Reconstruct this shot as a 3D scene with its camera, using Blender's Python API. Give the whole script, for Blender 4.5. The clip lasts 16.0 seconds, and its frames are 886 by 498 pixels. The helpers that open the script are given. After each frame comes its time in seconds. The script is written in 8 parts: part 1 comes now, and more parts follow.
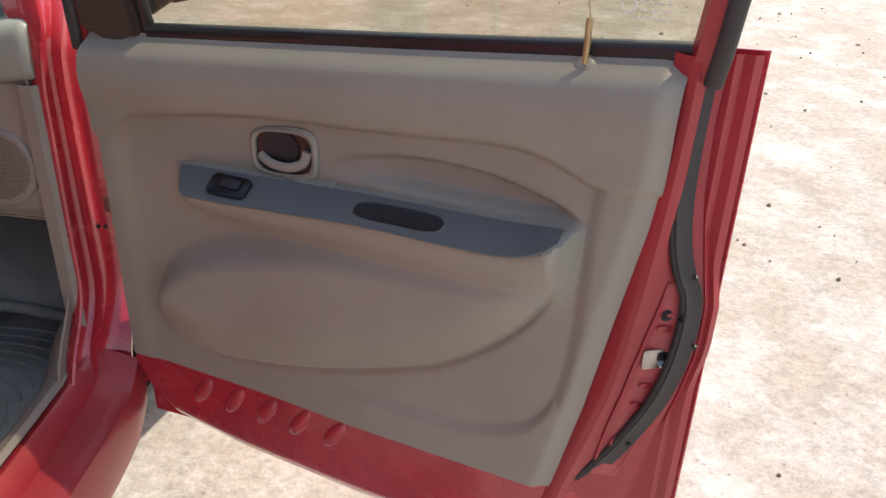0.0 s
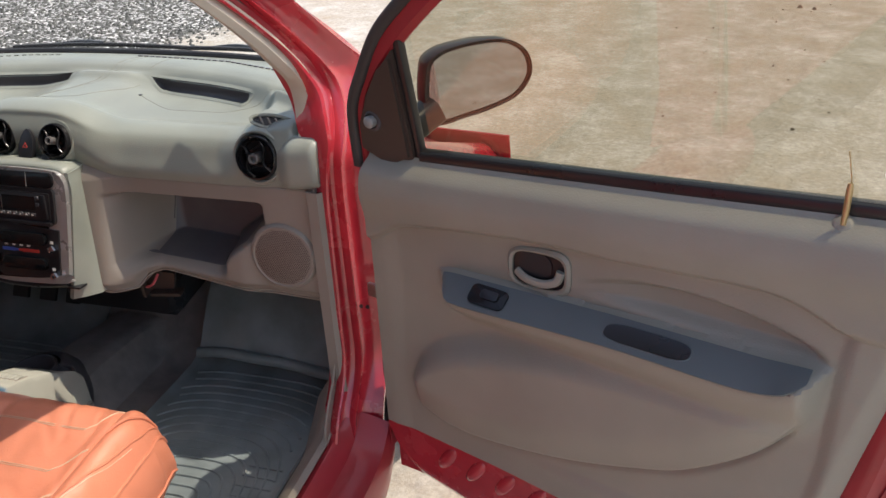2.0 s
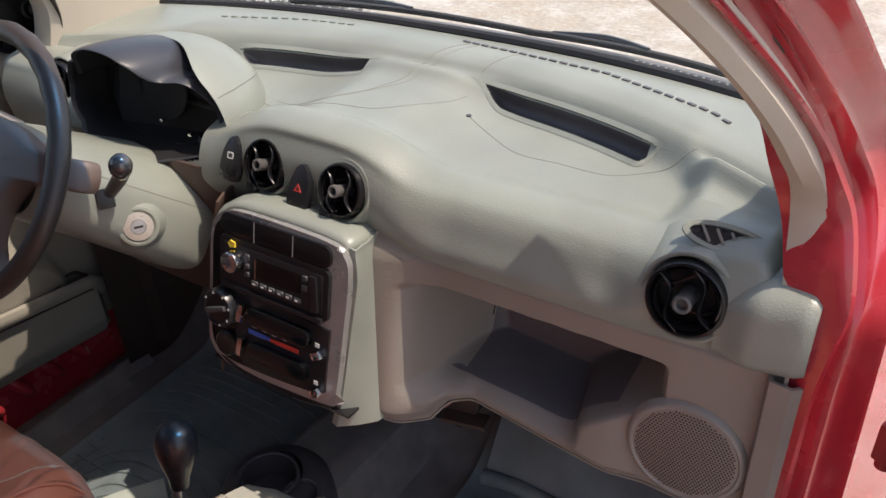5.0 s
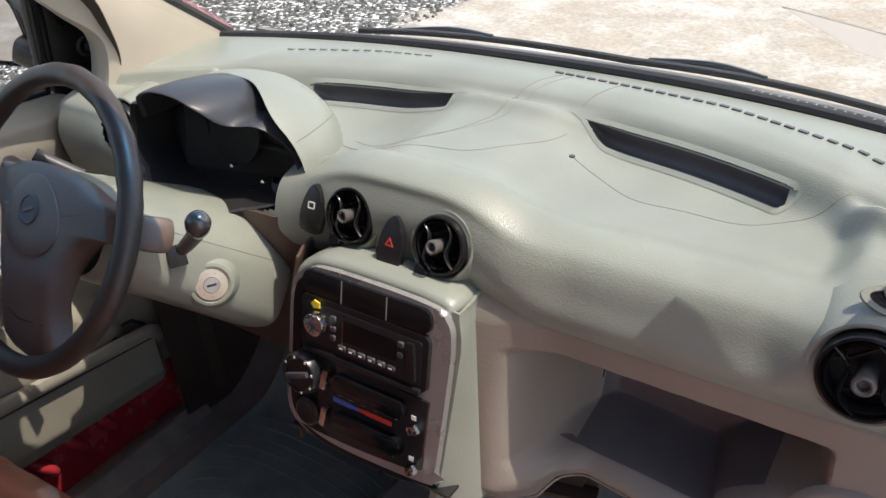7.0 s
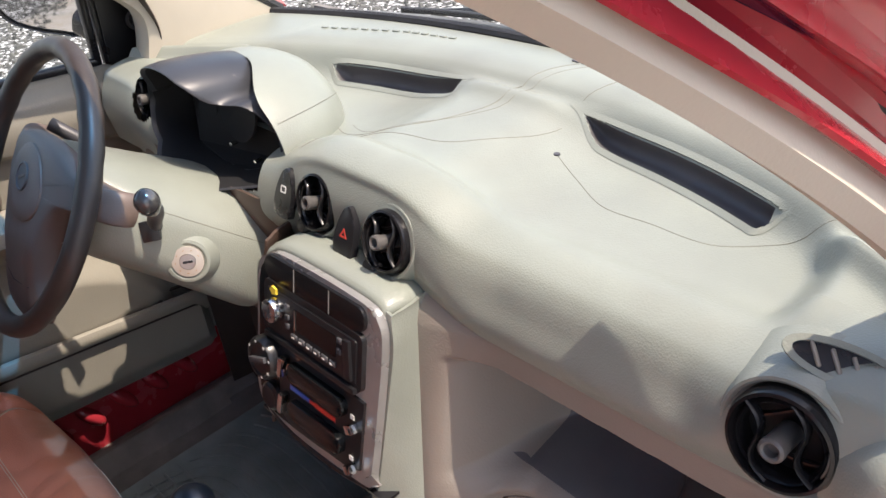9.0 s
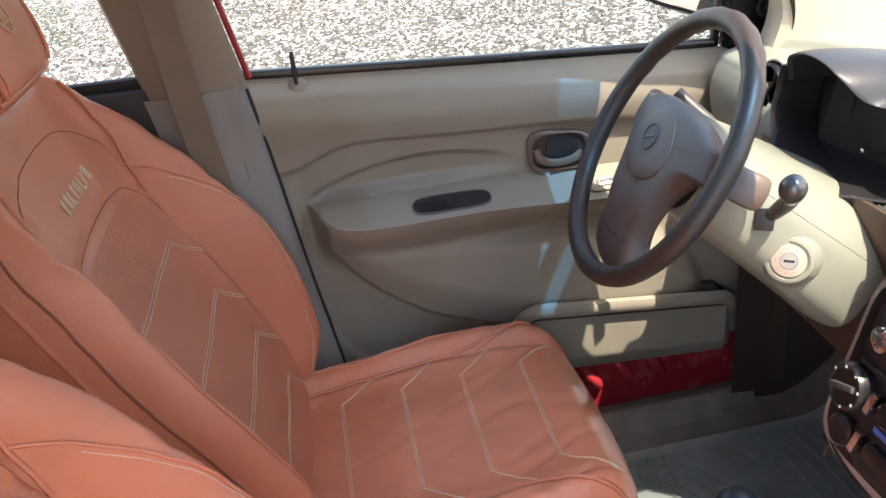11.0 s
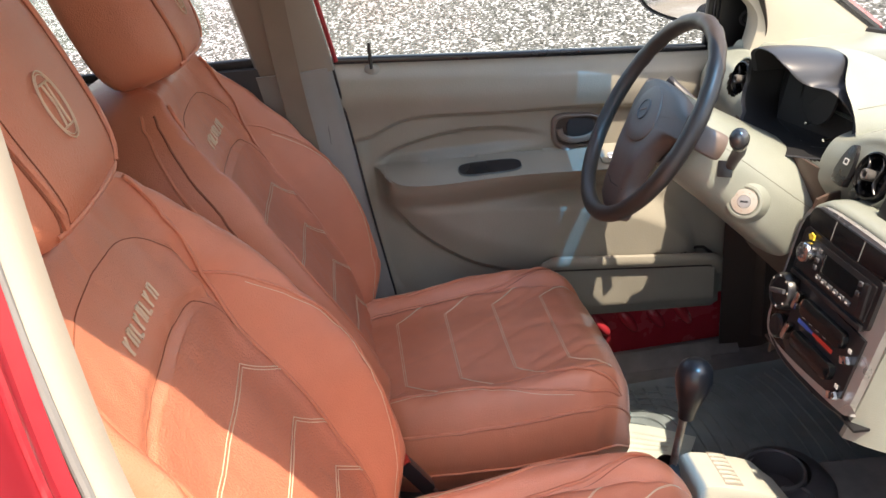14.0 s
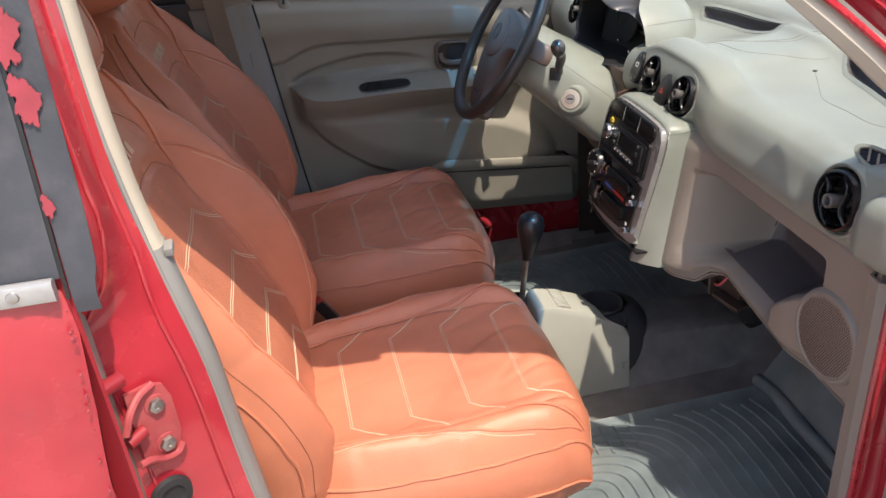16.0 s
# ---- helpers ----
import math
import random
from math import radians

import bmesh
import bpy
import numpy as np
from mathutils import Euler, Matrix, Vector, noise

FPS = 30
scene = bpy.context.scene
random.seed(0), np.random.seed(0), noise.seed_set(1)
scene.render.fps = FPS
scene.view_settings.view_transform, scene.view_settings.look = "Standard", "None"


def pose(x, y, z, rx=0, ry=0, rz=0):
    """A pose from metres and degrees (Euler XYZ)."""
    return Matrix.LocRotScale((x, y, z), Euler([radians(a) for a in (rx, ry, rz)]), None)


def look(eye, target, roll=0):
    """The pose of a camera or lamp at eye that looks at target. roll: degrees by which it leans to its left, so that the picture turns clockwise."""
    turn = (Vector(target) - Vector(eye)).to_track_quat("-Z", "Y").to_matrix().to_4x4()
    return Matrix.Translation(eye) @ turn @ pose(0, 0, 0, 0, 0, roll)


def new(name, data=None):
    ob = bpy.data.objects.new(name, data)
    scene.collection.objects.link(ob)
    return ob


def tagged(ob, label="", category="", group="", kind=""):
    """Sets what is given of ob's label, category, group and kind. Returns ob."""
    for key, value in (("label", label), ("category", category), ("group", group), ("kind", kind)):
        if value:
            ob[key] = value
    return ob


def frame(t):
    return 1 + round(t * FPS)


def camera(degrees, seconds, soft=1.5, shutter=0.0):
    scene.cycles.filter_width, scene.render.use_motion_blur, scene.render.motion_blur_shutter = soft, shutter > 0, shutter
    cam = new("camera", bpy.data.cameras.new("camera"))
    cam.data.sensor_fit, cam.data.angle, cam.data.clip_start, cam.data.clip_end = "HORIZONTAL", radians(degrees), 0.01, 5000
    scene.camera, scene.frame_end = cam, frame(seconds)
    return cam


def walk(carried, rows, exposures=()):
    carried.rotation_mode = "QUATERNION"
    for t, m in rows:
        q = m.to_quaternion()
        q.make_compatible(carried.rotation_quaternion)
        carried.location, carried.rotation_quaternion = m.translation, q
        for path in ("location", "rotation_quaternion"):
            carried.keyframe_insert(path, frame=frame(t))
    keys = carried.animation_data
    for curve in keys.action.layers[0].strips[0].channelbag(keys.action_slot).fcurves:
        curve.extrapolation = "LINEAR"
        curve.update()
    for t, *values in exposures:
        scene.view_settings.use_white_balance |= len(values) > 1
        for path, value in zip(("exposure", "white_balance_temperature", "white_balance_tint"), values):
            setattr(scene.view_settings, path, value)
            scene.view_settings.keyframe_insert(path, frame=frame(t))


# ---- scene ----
cam = camera(56.0, 16.0)
PATH = [
    (0, (1.428, -1.291, 1.316), (1.327, 0.473, 0.38), 2.0),
    (0.5, (1.439, -1.317, 1.337), (1.279, 0.437, 0.388), 0.8),
    (1, (1.47, -1.381, 1.459), (1.178, 0.354, 0.507), -1.6),
    (1.5, (1.497, -1.439, 1.541), (1.06, 0.27, 0.597), -3.3),
    (1.6, (1.483, -1.429, 1.539), (1.024, 0.276, 0.6), -3.4),
    (1.7, (1.484, -1.44, 1.535), (0.963, 0.263, 0.624), -3.4),
    (2, (1.34, -1.33, 1.53), (0.798, 0.353, 0.597), -3.1),
    (2.5, (1.144, -1.195, 1.543), (0.541, 0.461, 0.598), -3.0),
    (3, (1.05, -1.055, 1.525), (0.358, 0.562, 0.573), -3.4),
    (3.5, (0.949, -0.836, 1.518), (0.127, 0.709, 0.55), -3.1),
    (4, (0.854, -0.757, 1.5), (-0.056, 0.698, 0.472), -2.8),
    (4.5, (0.754, -0.73, 1.486), (-0.158, 0.689, 0.411), -2.3),
    (5, (0.728, -0.724, 1.488), (-0.215, 0.665, 0.401), -2.5),
    (5.2, (0.712, -0.727, 1.49), (-0.245, 0.654, 0.404), -2.6),
    (7.3, (0.571, -0.644, 1.474), (-0.457, 0.716, 0.428), -5.2),
    (7.5, (0.579, -0.62, 1.474), (-0.473, 0.719, 0.425), -5.7),
    (8, (0.625, -0.503, 1.459), (-0.534, 0.739, 0.403), -6.6),
    (8.5, (0.669, -0.449, 1.449), (-0.582, 0.691, 0.385), -7.2),
    (9, (0.731, -0.461, 1.444), (-0.569, 0.624, 0.379), -7.4),
    (9.5, (0.817, -0.547, 1.452), (-0.616, 0.366, 0.398), -8.4),
    (10, (0.837, -0.641, 1.437), (-0.783, -0.074, 0.411), -10.2),
    (10.2, (0.782, -0.638, 1.425), (-0.892, -0.182, 0.431), -9.7),
    (12.3, (0.565, -0.636, 1.433), (-1.203, -0.593, 0.501), -6.6),
    (12.5, (0.571, -0.641, 1.442), (-1.2, -0.628, 0.512), -6.6),
    (13, (0.62, -0.646, 1.438), (-1.156, -0.662, 0.518), -6.9),
    (13.5, (0.775, -0.665, 1.431), (-1.017, -0.615, 0.545), -6.9),
    (14, (0.996, -0.714, 1.459), (-0.798, -0.573, 0.588), -6.3),
    (14.5, (1.142, -0.709, 1.515), (-0.647, -0.513, 0.643), -6.8),
    (15, (1.339, -0.722, 1.513), (-0.427, -0.472, 0.609), -6.7),
    (15.5, (1.439, -0.715, 1.541), (-0.318, -0.42, 0.633), -6.0),
    (16, (1.459, -0.709, 1.504), (-0.266, -0.419, 0.534), -5.7),
]
EXPOSURES = [(0, 1.02, 7300, 14), (1.0, 0.92, 7350, 14), (1.6, 0.74, 7350, 13), (2.1, 0.95, 7250, 13), (2.6, 1.33, 7350, 16), (3.2, 1.0, 7300, 15), (4.0, 0.88, 7250, 16), (5, 0.90, 7250, 17), (7.3, 1.05, 7100, 13), (8, 1.13, 7150, 15), (8.5, 1.35, 7200, 17), (9, 1.42, 7250, 17), (9.5, 1.34, 7300, 13), (10, 2.0, 7650, 14), (12.5, 2.15, 7900, 14), (13.5, 2.10, 8000, 14), (14.5, 1.54, 7550, 14), (16, 1.18, 7150, 13)]
walk(cam, [(t, look(eye, target, roll)) for t, eye, target, roll in PATH], EXPOSURES)

# ---- light ----
SUN_A, SUN_B = 0.45, 0.20          # metres to the right and ahead per metre of height
sun_dir = Vector((SUN_A, SUN_B, 1.0)).normalized()
world = bpy.data.worlds.new("sky")
scene.world = world
world.use_nodes = True
wn = world.node_tree.nodes
sky = wn.new("ShaderNodeTexSky")
sky.sky_type, sky.sun_disc = "NISHITA", False
sky.sun_elevation = math.asin(sun_dir.z)
sky.sun_rotation = math.atan2(sun_dir.x, sun_dir.y)
sky.air_density, sky.dust_density = 1.0, 2.0
wn["Background"].inputs["Strength"].default_value = 0.15
world.node_tree.links.new(sky.outputs["Color"], wn["Background"].inputs["Color"])
sun_lamp = bpy.data.lights.new("sun", "SUN")
sun_lamp.energy, sun_lamp.angle, sun_lamp.color = 2.35, radians(0.5), (1.0, 0.95, 0.87)
sun = new("sun", sun_lamp)
sun.matrix_world = look(sun_dir * 30, (0, 0, 0))

GROUND = -0.06


# ---- materials ----
def nodes_of(name):
    m = bpy.data.materials.new(name)
    m.use_nodes = True
    return m, m.node_tree.nodes, m.node_tree.links, m.node_tree.nodes["Principled BSDF"]


def surface(name, color, rough=0.5, metal=0.0, grain=300.0, bump=0.15, mottle=0.12, mottle_scale=9.0, stain=None,
            stain_amount=0.25, stain_scale=3.0, coat=0.0, spec=0.5, rough_var=0.1, cells=False):
    """Principled surface with fine grain relief, mottled tone and broader stains, in metres."""
    m, n, l, b = nodes_of(name)
    co = n.new("ShaderNodeTexCoord")
    fine = n.new("ShaderNodeTexVoronoi" if cells else "ShaderNodeTexNoise")
    fine.inputs["Scale"].default_value = grain
    l.new(co.outputs["Object"], fine.inputs["Vector"])
    broad = n.new("ShaderNodeTexNoise")
    broad.inputs["Scale"].default_value, broad.inputs["Detail"].default_value = mottle_scale, 6
    l.new(co.outputs["Object"], broad.inputs["Vector"])
    big = n.new("ShaderNodeTexNoise")
    big.inputs["Scale"].default_value, big.inputs["Detail"].default_value = stain_scale, 4
    l.new(co.outputs["Object"], big.inputs["Vector"])
    tone = n.new("ShaderNodeMapRange")
    tone.inputs["To Min"].default_value, tone.inputs["To Max"].default_value = 1 - mottle, 1 + mottle
    tone.inputs["From Min"].default_value, tone.inputs["From Max"].default_value = 0.3, 0.7
    l.new(broad.outputs["Fac"], tone.inputs["Value"])
    mul = n.new("ShaderNodeMix")
    mul.data_type, mul.blend_type = "RGBA", "MULTIPLY"
    mul.inputs["Factor"].default_value = 1.0
    mul.inputs["A"].default_value = (*color, 1)
    l.new(tone.outputs["Result"], mul.inputs["B"])
    out = mul.outputs["Result"]
    if stain:
        ramp = n.new("ShaderNodeMapRange")
        ramp.inputs["From Min"].default_value, ramp.inputs["From Max"].default_value = 0.48, 0.72
        ramp.inputs["To Max"].default_value = stain_amount
        l.new(big.outputs["Fac"], ramp.inputs["Value"])
        mix = n.new("ShaderNodeMix")
        mix.data_type = "RGBA"
        mix.inputs["B"].default_value = (*stain, 1)
        l.new(ramp.outputs["Result"], mix.inputs["Factor"])
        l.new(out, mix.inputs["A"])
        out = mix.outputs["Result"]
    l.new(out, b.inputs["Base Color"])
    rr = n.new("ShaderNodeMapRange")
    rr.inputs["To Min"].default_value, rr.inputs["To Max"].default_value = max(rough - rough_var, 0.03), min(rough + rough_var, 1)
    l.new(broad.outputs["Fac"], rr.inputs["Value"])
    l.new(rr.outputs["Result"], b.inputs["Roughness"])
    bp = n.new("ShaderNodeBump")
    bp.inputs["Strength"].default_value, bp.inputs["Distance"].default_value = bump, 0.001
    l.new(fine.outputs["Distance" if cells else "Fac"], bp.inputs["Height"])
    l.new(bp.outputs["Normal"], b.inputs["Normal"])
    b.inputs["Metallic"].default_value = metal
    b.inputs["Coat Weight"].default_value = coat
    b.inputs["Coat Roughness"].default_value = 0.08
    b.inputs["Specular IOR Level"].default_value = spec
    return m


def glass(name, tint, rough=0.0):
    m, n, l, b = nodes_of(name)
    b.inputs["Base Color"].default_value = (*tint, 1)
    b.inputs["Roughness"].default_value = rough
    b.inputs["Transmission Weight"].default_value = 1.0
    b.inputs["IOR"].default_value = 1.02
    return m


def window_glass(name, tint, gloss, base=0.12):
    """A thin pane: mostly clear, tinted, with sheen that grows towards grazing view."""
    m, n, l, b = nodes_of(name)
    n.remove(b)
    clear, shine, mix, lw = n.new("ShaderNodeBsdfTransparent"), n.new("ShaderNodeBsdfGlossy"), n.new("ShaderNodeMixShader"), n.new("ShaderNodeLayerWeight")
    clear.inputs["Color"].default_value = (*tint, 1)
    shine.inputs["Roughness"].default_value = 0.02
    power, scale = n.new("ShaderNodeMath"), n.new("ShaderNodeMath")
    power.operation, scale.operation = "POWER", "MULTIPLY_ADD"
    power.inputs[1].default_value = 5
    scale.inputs[1].default_value, scale.inputs[2].default_value = gloss * (1 - base), gloss * base
    l.new(lw.outputs["Facing"], power.inputs[0])
    l.new(power.outputs[0], scale.inputs[0])
    l.new(scale.outputs[0], mix.inputs["Fac"])
    l.new(clear.outputs["BSDF"], mix.inputs[1])
    l.new(shine.outputs["BSDF"], mix.inputs[2])
    l.new(mix.outputs["Shader"], n["Material Output"].inputs["Surface"])
    return m


def frosted(name, color, amount):
    """A thin milky film that scatters the light it lets through."""
    m, n, l, b = nodes_of(name)
    n.remove(b)
    clear, milky, mix = n.new("ShaderNodeBsdfTransparent"), n.new("ShaderNodeBsdfTranslucent"), n.new("ShaderNodeMixShader")
    milky.inputs["Color"].default_value = (*color, 1)
    mix.inputs["Fac"].default_value = amount
    l.new(clear.outputs["BSDF"], mix.inputs[1])
    l.new(milky.outputs["BSDF"], mix.inputs[2])
    l.new(mix.outputs["Shader"], n["Material Output"].inputs["Surface"])
    return m


PLASTIC = (0.270, 0.256, 0.214)
M_panel = surface("door_panel_plastic", PLASTIC, 0.46, grain=330, bump=0.42, mottle=0.05, stain=(0.215, 0.200, 0.165), stain_amount=0.45, stain_scale=3.2)
# armrest plastic whose blue-grey has the sky's reflection put into it
M_skyarmtop = surface("sky_tinted_armrest_plastic", (0.096, 0.114, 0.118), 0.42, grain=500, bump=0.15, mottle=0.06)
M_dash = surface("dash_vinyl", (0.240, 0.262, 0.226), 0.34, grain=480, bump=0.22, mottle=0.08, stain=(0.20, 0.207, 0.18), stain_amount=0.5, stain_scale=5, cells=True)
M_lowdash = surface("lower_dash_plastic", (0.25, 0.225, 0.195), 0.46, grain=350, bump=0.38, mottle=0.06, stain=(0.20, 0.18, 0.155), stain_amount=0.4, stain_scale=3)
M_trim = surface("pillar_trim_plastic", (0.47, 0.42, 0.34), 0.5, grain=420, bump=0.2, mottle=0.05)
M_headliner = surface("headliner_cloth", (0.50, 0.46, 0.38), 0.95, grain=900, bump=0.4, mottle=0.08)
M_red = surface("red_paint", (0.42, 0.026, 0.040), 0.26, grain=260, bump=0.03, mottle=0.12, mottle_scale=16, stain=(0.36, 0.05, 0.058), stain_amount=0.6, stain_scale=4, coat=0.7, rough_var=0.12)
M_redin = surface("dull_red_paint", (0.33, 0.022, 0.032), 0.42, grain=80, bump=0.05, mottle=0.12, mottle_scale=8, stain=(0.30, 0.035, 0.035), stain_amount=0.6, stain_scale=6, coat=0.25)
M_rubber = surface("black_rubber", (0.018, 0.018, 0.02), 0.6, grain=200, bump=0.1, mottle=0.2)
M_seal = surface("grey_rubber_seal", (0.042, 0.039, 0.038), 0.62, grain=250, bump=0.15, mottle=0.15)
M_black = surface("black_plastic", (0.014, 0.014, 0.016), 0.3, grain=400, bump=0.06, mottle=0.2)
M_darkgrey = surface("dark_grey_plastic", (0.058, 0.058, 0.064), 0.46, grain=500, bump=0.12, mottle=0.12)
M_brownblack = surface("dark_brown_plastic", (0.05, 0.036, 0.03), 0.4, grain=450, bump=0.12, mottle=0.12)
# pillar trim again, with the far side's shade put into its colour
M_trimshade = surface("shaded_pillar_trim_plastic", (0.25, 0.215, 0.18), 0.5, grain=420, bump=0.2, mottle=0.06)
M_handle = surface("brown_handle_plastic", (0.155, 0.125, 0.105), 0.38, grain=450, bump=0.12, mottle=0.12)
M_wheel = surface("wheel_plastic", (0.042, 0.034, 0.030), 0.42, grain=380, bump=0.2, mottle=0.15, stain=(0.07, 0.05, 0.04), stain_amount=0.5, stain_scale=6)
M_hub = surface("hub_plastic", (0.14, 0.105, 0.09), 0.5, grain=420, bump=0.25, mottle=0.1)
M_silver = surface("satin_console_paint", (0.40, 0.395, 0.38), 0.28, metal=0.5, grain=500, bump=0.05, mottle=0.1, mottle_scale=14)
M_chrome = surface("chrome", (0.72, 0.72, 0.72), 0.12, metal=1.0, grain=100, bump=0.0, mottle=0.04)
M_steel = surface("worn_steel", (0.42, 0.40, 0.38), 0.38, metal=0.9, grain=300, bump=0.2, mottle=0.2, mottle_scale=40, stain=(0.2, 0.12, 0.08), stain_amount=0.5, stain_scale=30)
M_leather = surface("tan_leather", (0.60, 0.215, 0.126), 0.38, grain=520, bump=0.42, mottle=0.1, mottle_scale=7, stain=(0.52, 0.178, 0.102), stain_amount=0.5, stain_scale=5, cells=True)
M_leatherdark = surface("perforated_tan_leather", (0.555, 0.194, 0.114), 0.46, grain=300, bump=0.7, mottle=0.1, mottle_scale=8, cells=True)
M_thread = surface("cream_thread", (0.66, 0.50, 0.36), 0.8, grain=900, bump=0.4, mottle=0.15)
# dark seam thread, also used to draw shade in the seat folds
M_threadshade = surface("dark_seam", (0.26, 0.085, 0.045), 0.8, grain=900, bump=0.3, mottle=0.1)
M_mat = surface("rubber_mat", (0.16, 0.195, 0.20), 0.45, grain=160, bump=0.3, mottle=0.25, mottle_scale=12, stain=(0.26, 0.26, 0.24), stain_amount=0.45, stain_scale=7)
M_carpet = surface("grey_carpet", (0.19, 0.178, 0.168), 0.95, grain=700, bump=0.7, mottle=0.2, mottle_scale=20, stain=(0.18, 0.17, 0.155), stain_amount=0.4, stain_scale=6)
M_palegreen = surface("pale_green_mat", (0.42, 0.47, 0.42), 0.7, grain=300, bump=0.4, mottle=0.15, stain=(0.28, 0.30, 0.27), stain_amount=0.5, stain_scale=9)
M_console = surface("centre_console_plastic", (0.37, 0.375, 0.325), 0.5, grain=420, bump=0.2, mottle=0.07, stain=(0.34, 0.32, 0.27), stain_amount=0.4, stain_scale=8)
M_display = surface("dark_screen", (0.006, 0.007, 0.008), 0.12, grain=100, bump=0.0, mottle=0.2)
M_white = surface("white_print", (0.75, 0.75, 0.72), 0.6, grain=300, bump=0.0, mottle=0.05)
M_redmark = surface("red_print", (0.55, 0.05, 0.035), 0.5, grain=300, bump=0.0, mottle=0.05)
M_bluemark = surface("blue_print", (0.05, 0.12, 0.5), 0.5, grain=300, bump=0.0, mottle=0.05)
M_yellow = surface("yellow_sticker", (0.75, 0.55, 0.06), 0.5, grain=300, bump=0.05, mottle=0.05)
M_copper = surface("copper_ring", (0.46, 0.42, 0.37), 0.4, metal=0.3, grain=300, bump=0.05, mottle=0.1)
M_brass = surface("aged_brass", (0.45, 0.33, 0.17), 0.4, metal=0.7, grain=300, bump=0.1, mottle=0.2, mottle_scale=40)
M_mirror = surface("mirror_silver", (0.5, 0.5, 0.52), 0.02, metal=1.0, grain=10, bump=0.0, mottle=0.0, rough_var=0.0)
M_wood = surface("faded_wood_button", (0.40, 0.27, 0.17), 0.5, grain=200, bump=0.1, mottle=0.2, mottle_scale=60)
M_reddusty = surface("dusty_red_paint", (0.38, 0.062, 0.068), 0.5, grain=160, bump=0.12, mottle=0.15, mottle_scale=18, stain=(0.46, 0.17, 0.15), stain_amount=0.45, stain_scale=22)
M_primer = surface("peeled_pink_primer", (0.30, 0.04, 0.055), 0.75, grain=200, bump=0.4, mottle=0.15, mottle_scale=30)
M_film = surface("worn_black_film", (0.045, 0.048, 0.058), 0.55, grain=200, bump=0.4, mottle=0.25, mottle_scale=14, stain=(0.10, 0.10, 0.105), stain_amount=0.5, stain_scale=26)
M_glass = window_glass("clear_window_glass", (0.90, 0.94, 0.91), 0.25)
M_tint = window_glass("tinted_window_glass", (0.52, 0.51, 0.42), 1.0, 0.105)
M_screen = window_glass("windscreen_glass", (0.95, 0.97, 0.95), 0.12)
M_clearsticker = frosted("frosted_clear_sticker", (0.55, 0.54, 0.52), 0.92)
M_strip = window_glass("blue_sun_strip", (0.015, 0.03, 0.06), 0.2)
M_stripedge = window_glass("pale_blue_strip_edge", (0.055, 0.25, 0.55), 0.2)
M_shelf = surface("dark_shelf_plastic", (0.095, 0.092, 0.098), 0.45, grain=420, bump=0.2, mottle=0.12, stain=(0.16, 0.155, 0.15), stain_amount=0.35, stain_scale=7)
M_gloss = surface("glossy_black_plastic", (0.010, 0.010, 0.011), 0.22, grain=400, bump=0.02, mottle=0.2, spec=0.35)
M_knob = surface("grey_vent_plastic", (0.10, 0.095, 0.09), 0.32, grain=400, bump=0.05, mottle=0.15)
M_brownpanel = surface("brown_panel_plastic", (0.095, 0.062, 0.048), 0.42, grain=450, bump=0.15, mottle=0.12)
M_greytrim = surface("grey_pillar_plastic", (0.24, 0.235, 0.225), 0.45, grain=420, bump=0.2, mottle=0.08)
M_stalkend = surface("glossy_grey_plastic", (0.12, 0.12, 0.12), 0.16, metal=0.55, grain=400, bump=0.02, mottle=0.1)
M_strip2 = surface("dull_aluminium", (0.50, 0.50, 0.50), 0.38, metal=0.55, grain=300, bump=0.1, mottle=0.15, mottle_scale=30)
M_cowl = surface("weathered_grey_plastic", (0.115, 0.12, 0.125), 0.6, grain=250, bump=0.3, mottle=0.2, mottle_scale=12, stain=(0.2, 0.195, 0.18), stain_amount=0.4, stain_scale=9)
M_hood = surface("dial_hood_plastic", (0.036, 0.039, 0.046), 0.36, grain=450, bump=0.15, mottle=0.12)
M_matte = surface("matte_black_plastic", (0.006, 0.006, 0.007), 0.7, grain=400, bump=0.05, mottle=0.2)
M_strap = surface("olive_webbing", (0.20, 0.165, 0.13), 0.8, grain=600, bump=0.5, mottle=0.1)
M_pink = surface("pink_lead_wire", (0.6, 0.12, 0.14), 0.5, grain=200, bump=0.1, mottle=0.1)


# ---- mesh helpers ----
def thing(name, label, category, group="", at=(0, 0, 0), kind=""):
    ob = new(name)
    ob.empty_display_size = 0.05
    ob.location = at
    return tagged(ob, label, category, group, kind)


def mesh_of(name, bm, mat, smooth=True):
    bmesh.ops.recalc_face_normals(bm, faces=bm.faces)
    me = bpy.data.meshes.new(name)
    bm.to_mesh(me)
    bm.free()
    me.materials.append(mat)
    if smooth:
        me.polygons.foreach_set("use_smooth", [True] * len(me.polygons))
        me.set_sharp_from_angle(angle=radians(38))
    return me


def part(name, bm, mat, parent, label="", smooth=True):
    """One mesh object under a thing or a part; the bmesh is in world space."""
    ob = new(name, mesh_of(name, bm, mat, smooth))
    if parent:
        ob.parent = parent
        m, p = parent.matrix_basis.copy(), parent
        while p.parent:
            m = p.parent.matrix_basis @ p.matrix_parent_inverse @ m
            p = p.parent
        ob.matrix_parent_inverse = m.inverted()
    if label:
        tagged(ob, label)
    return ob


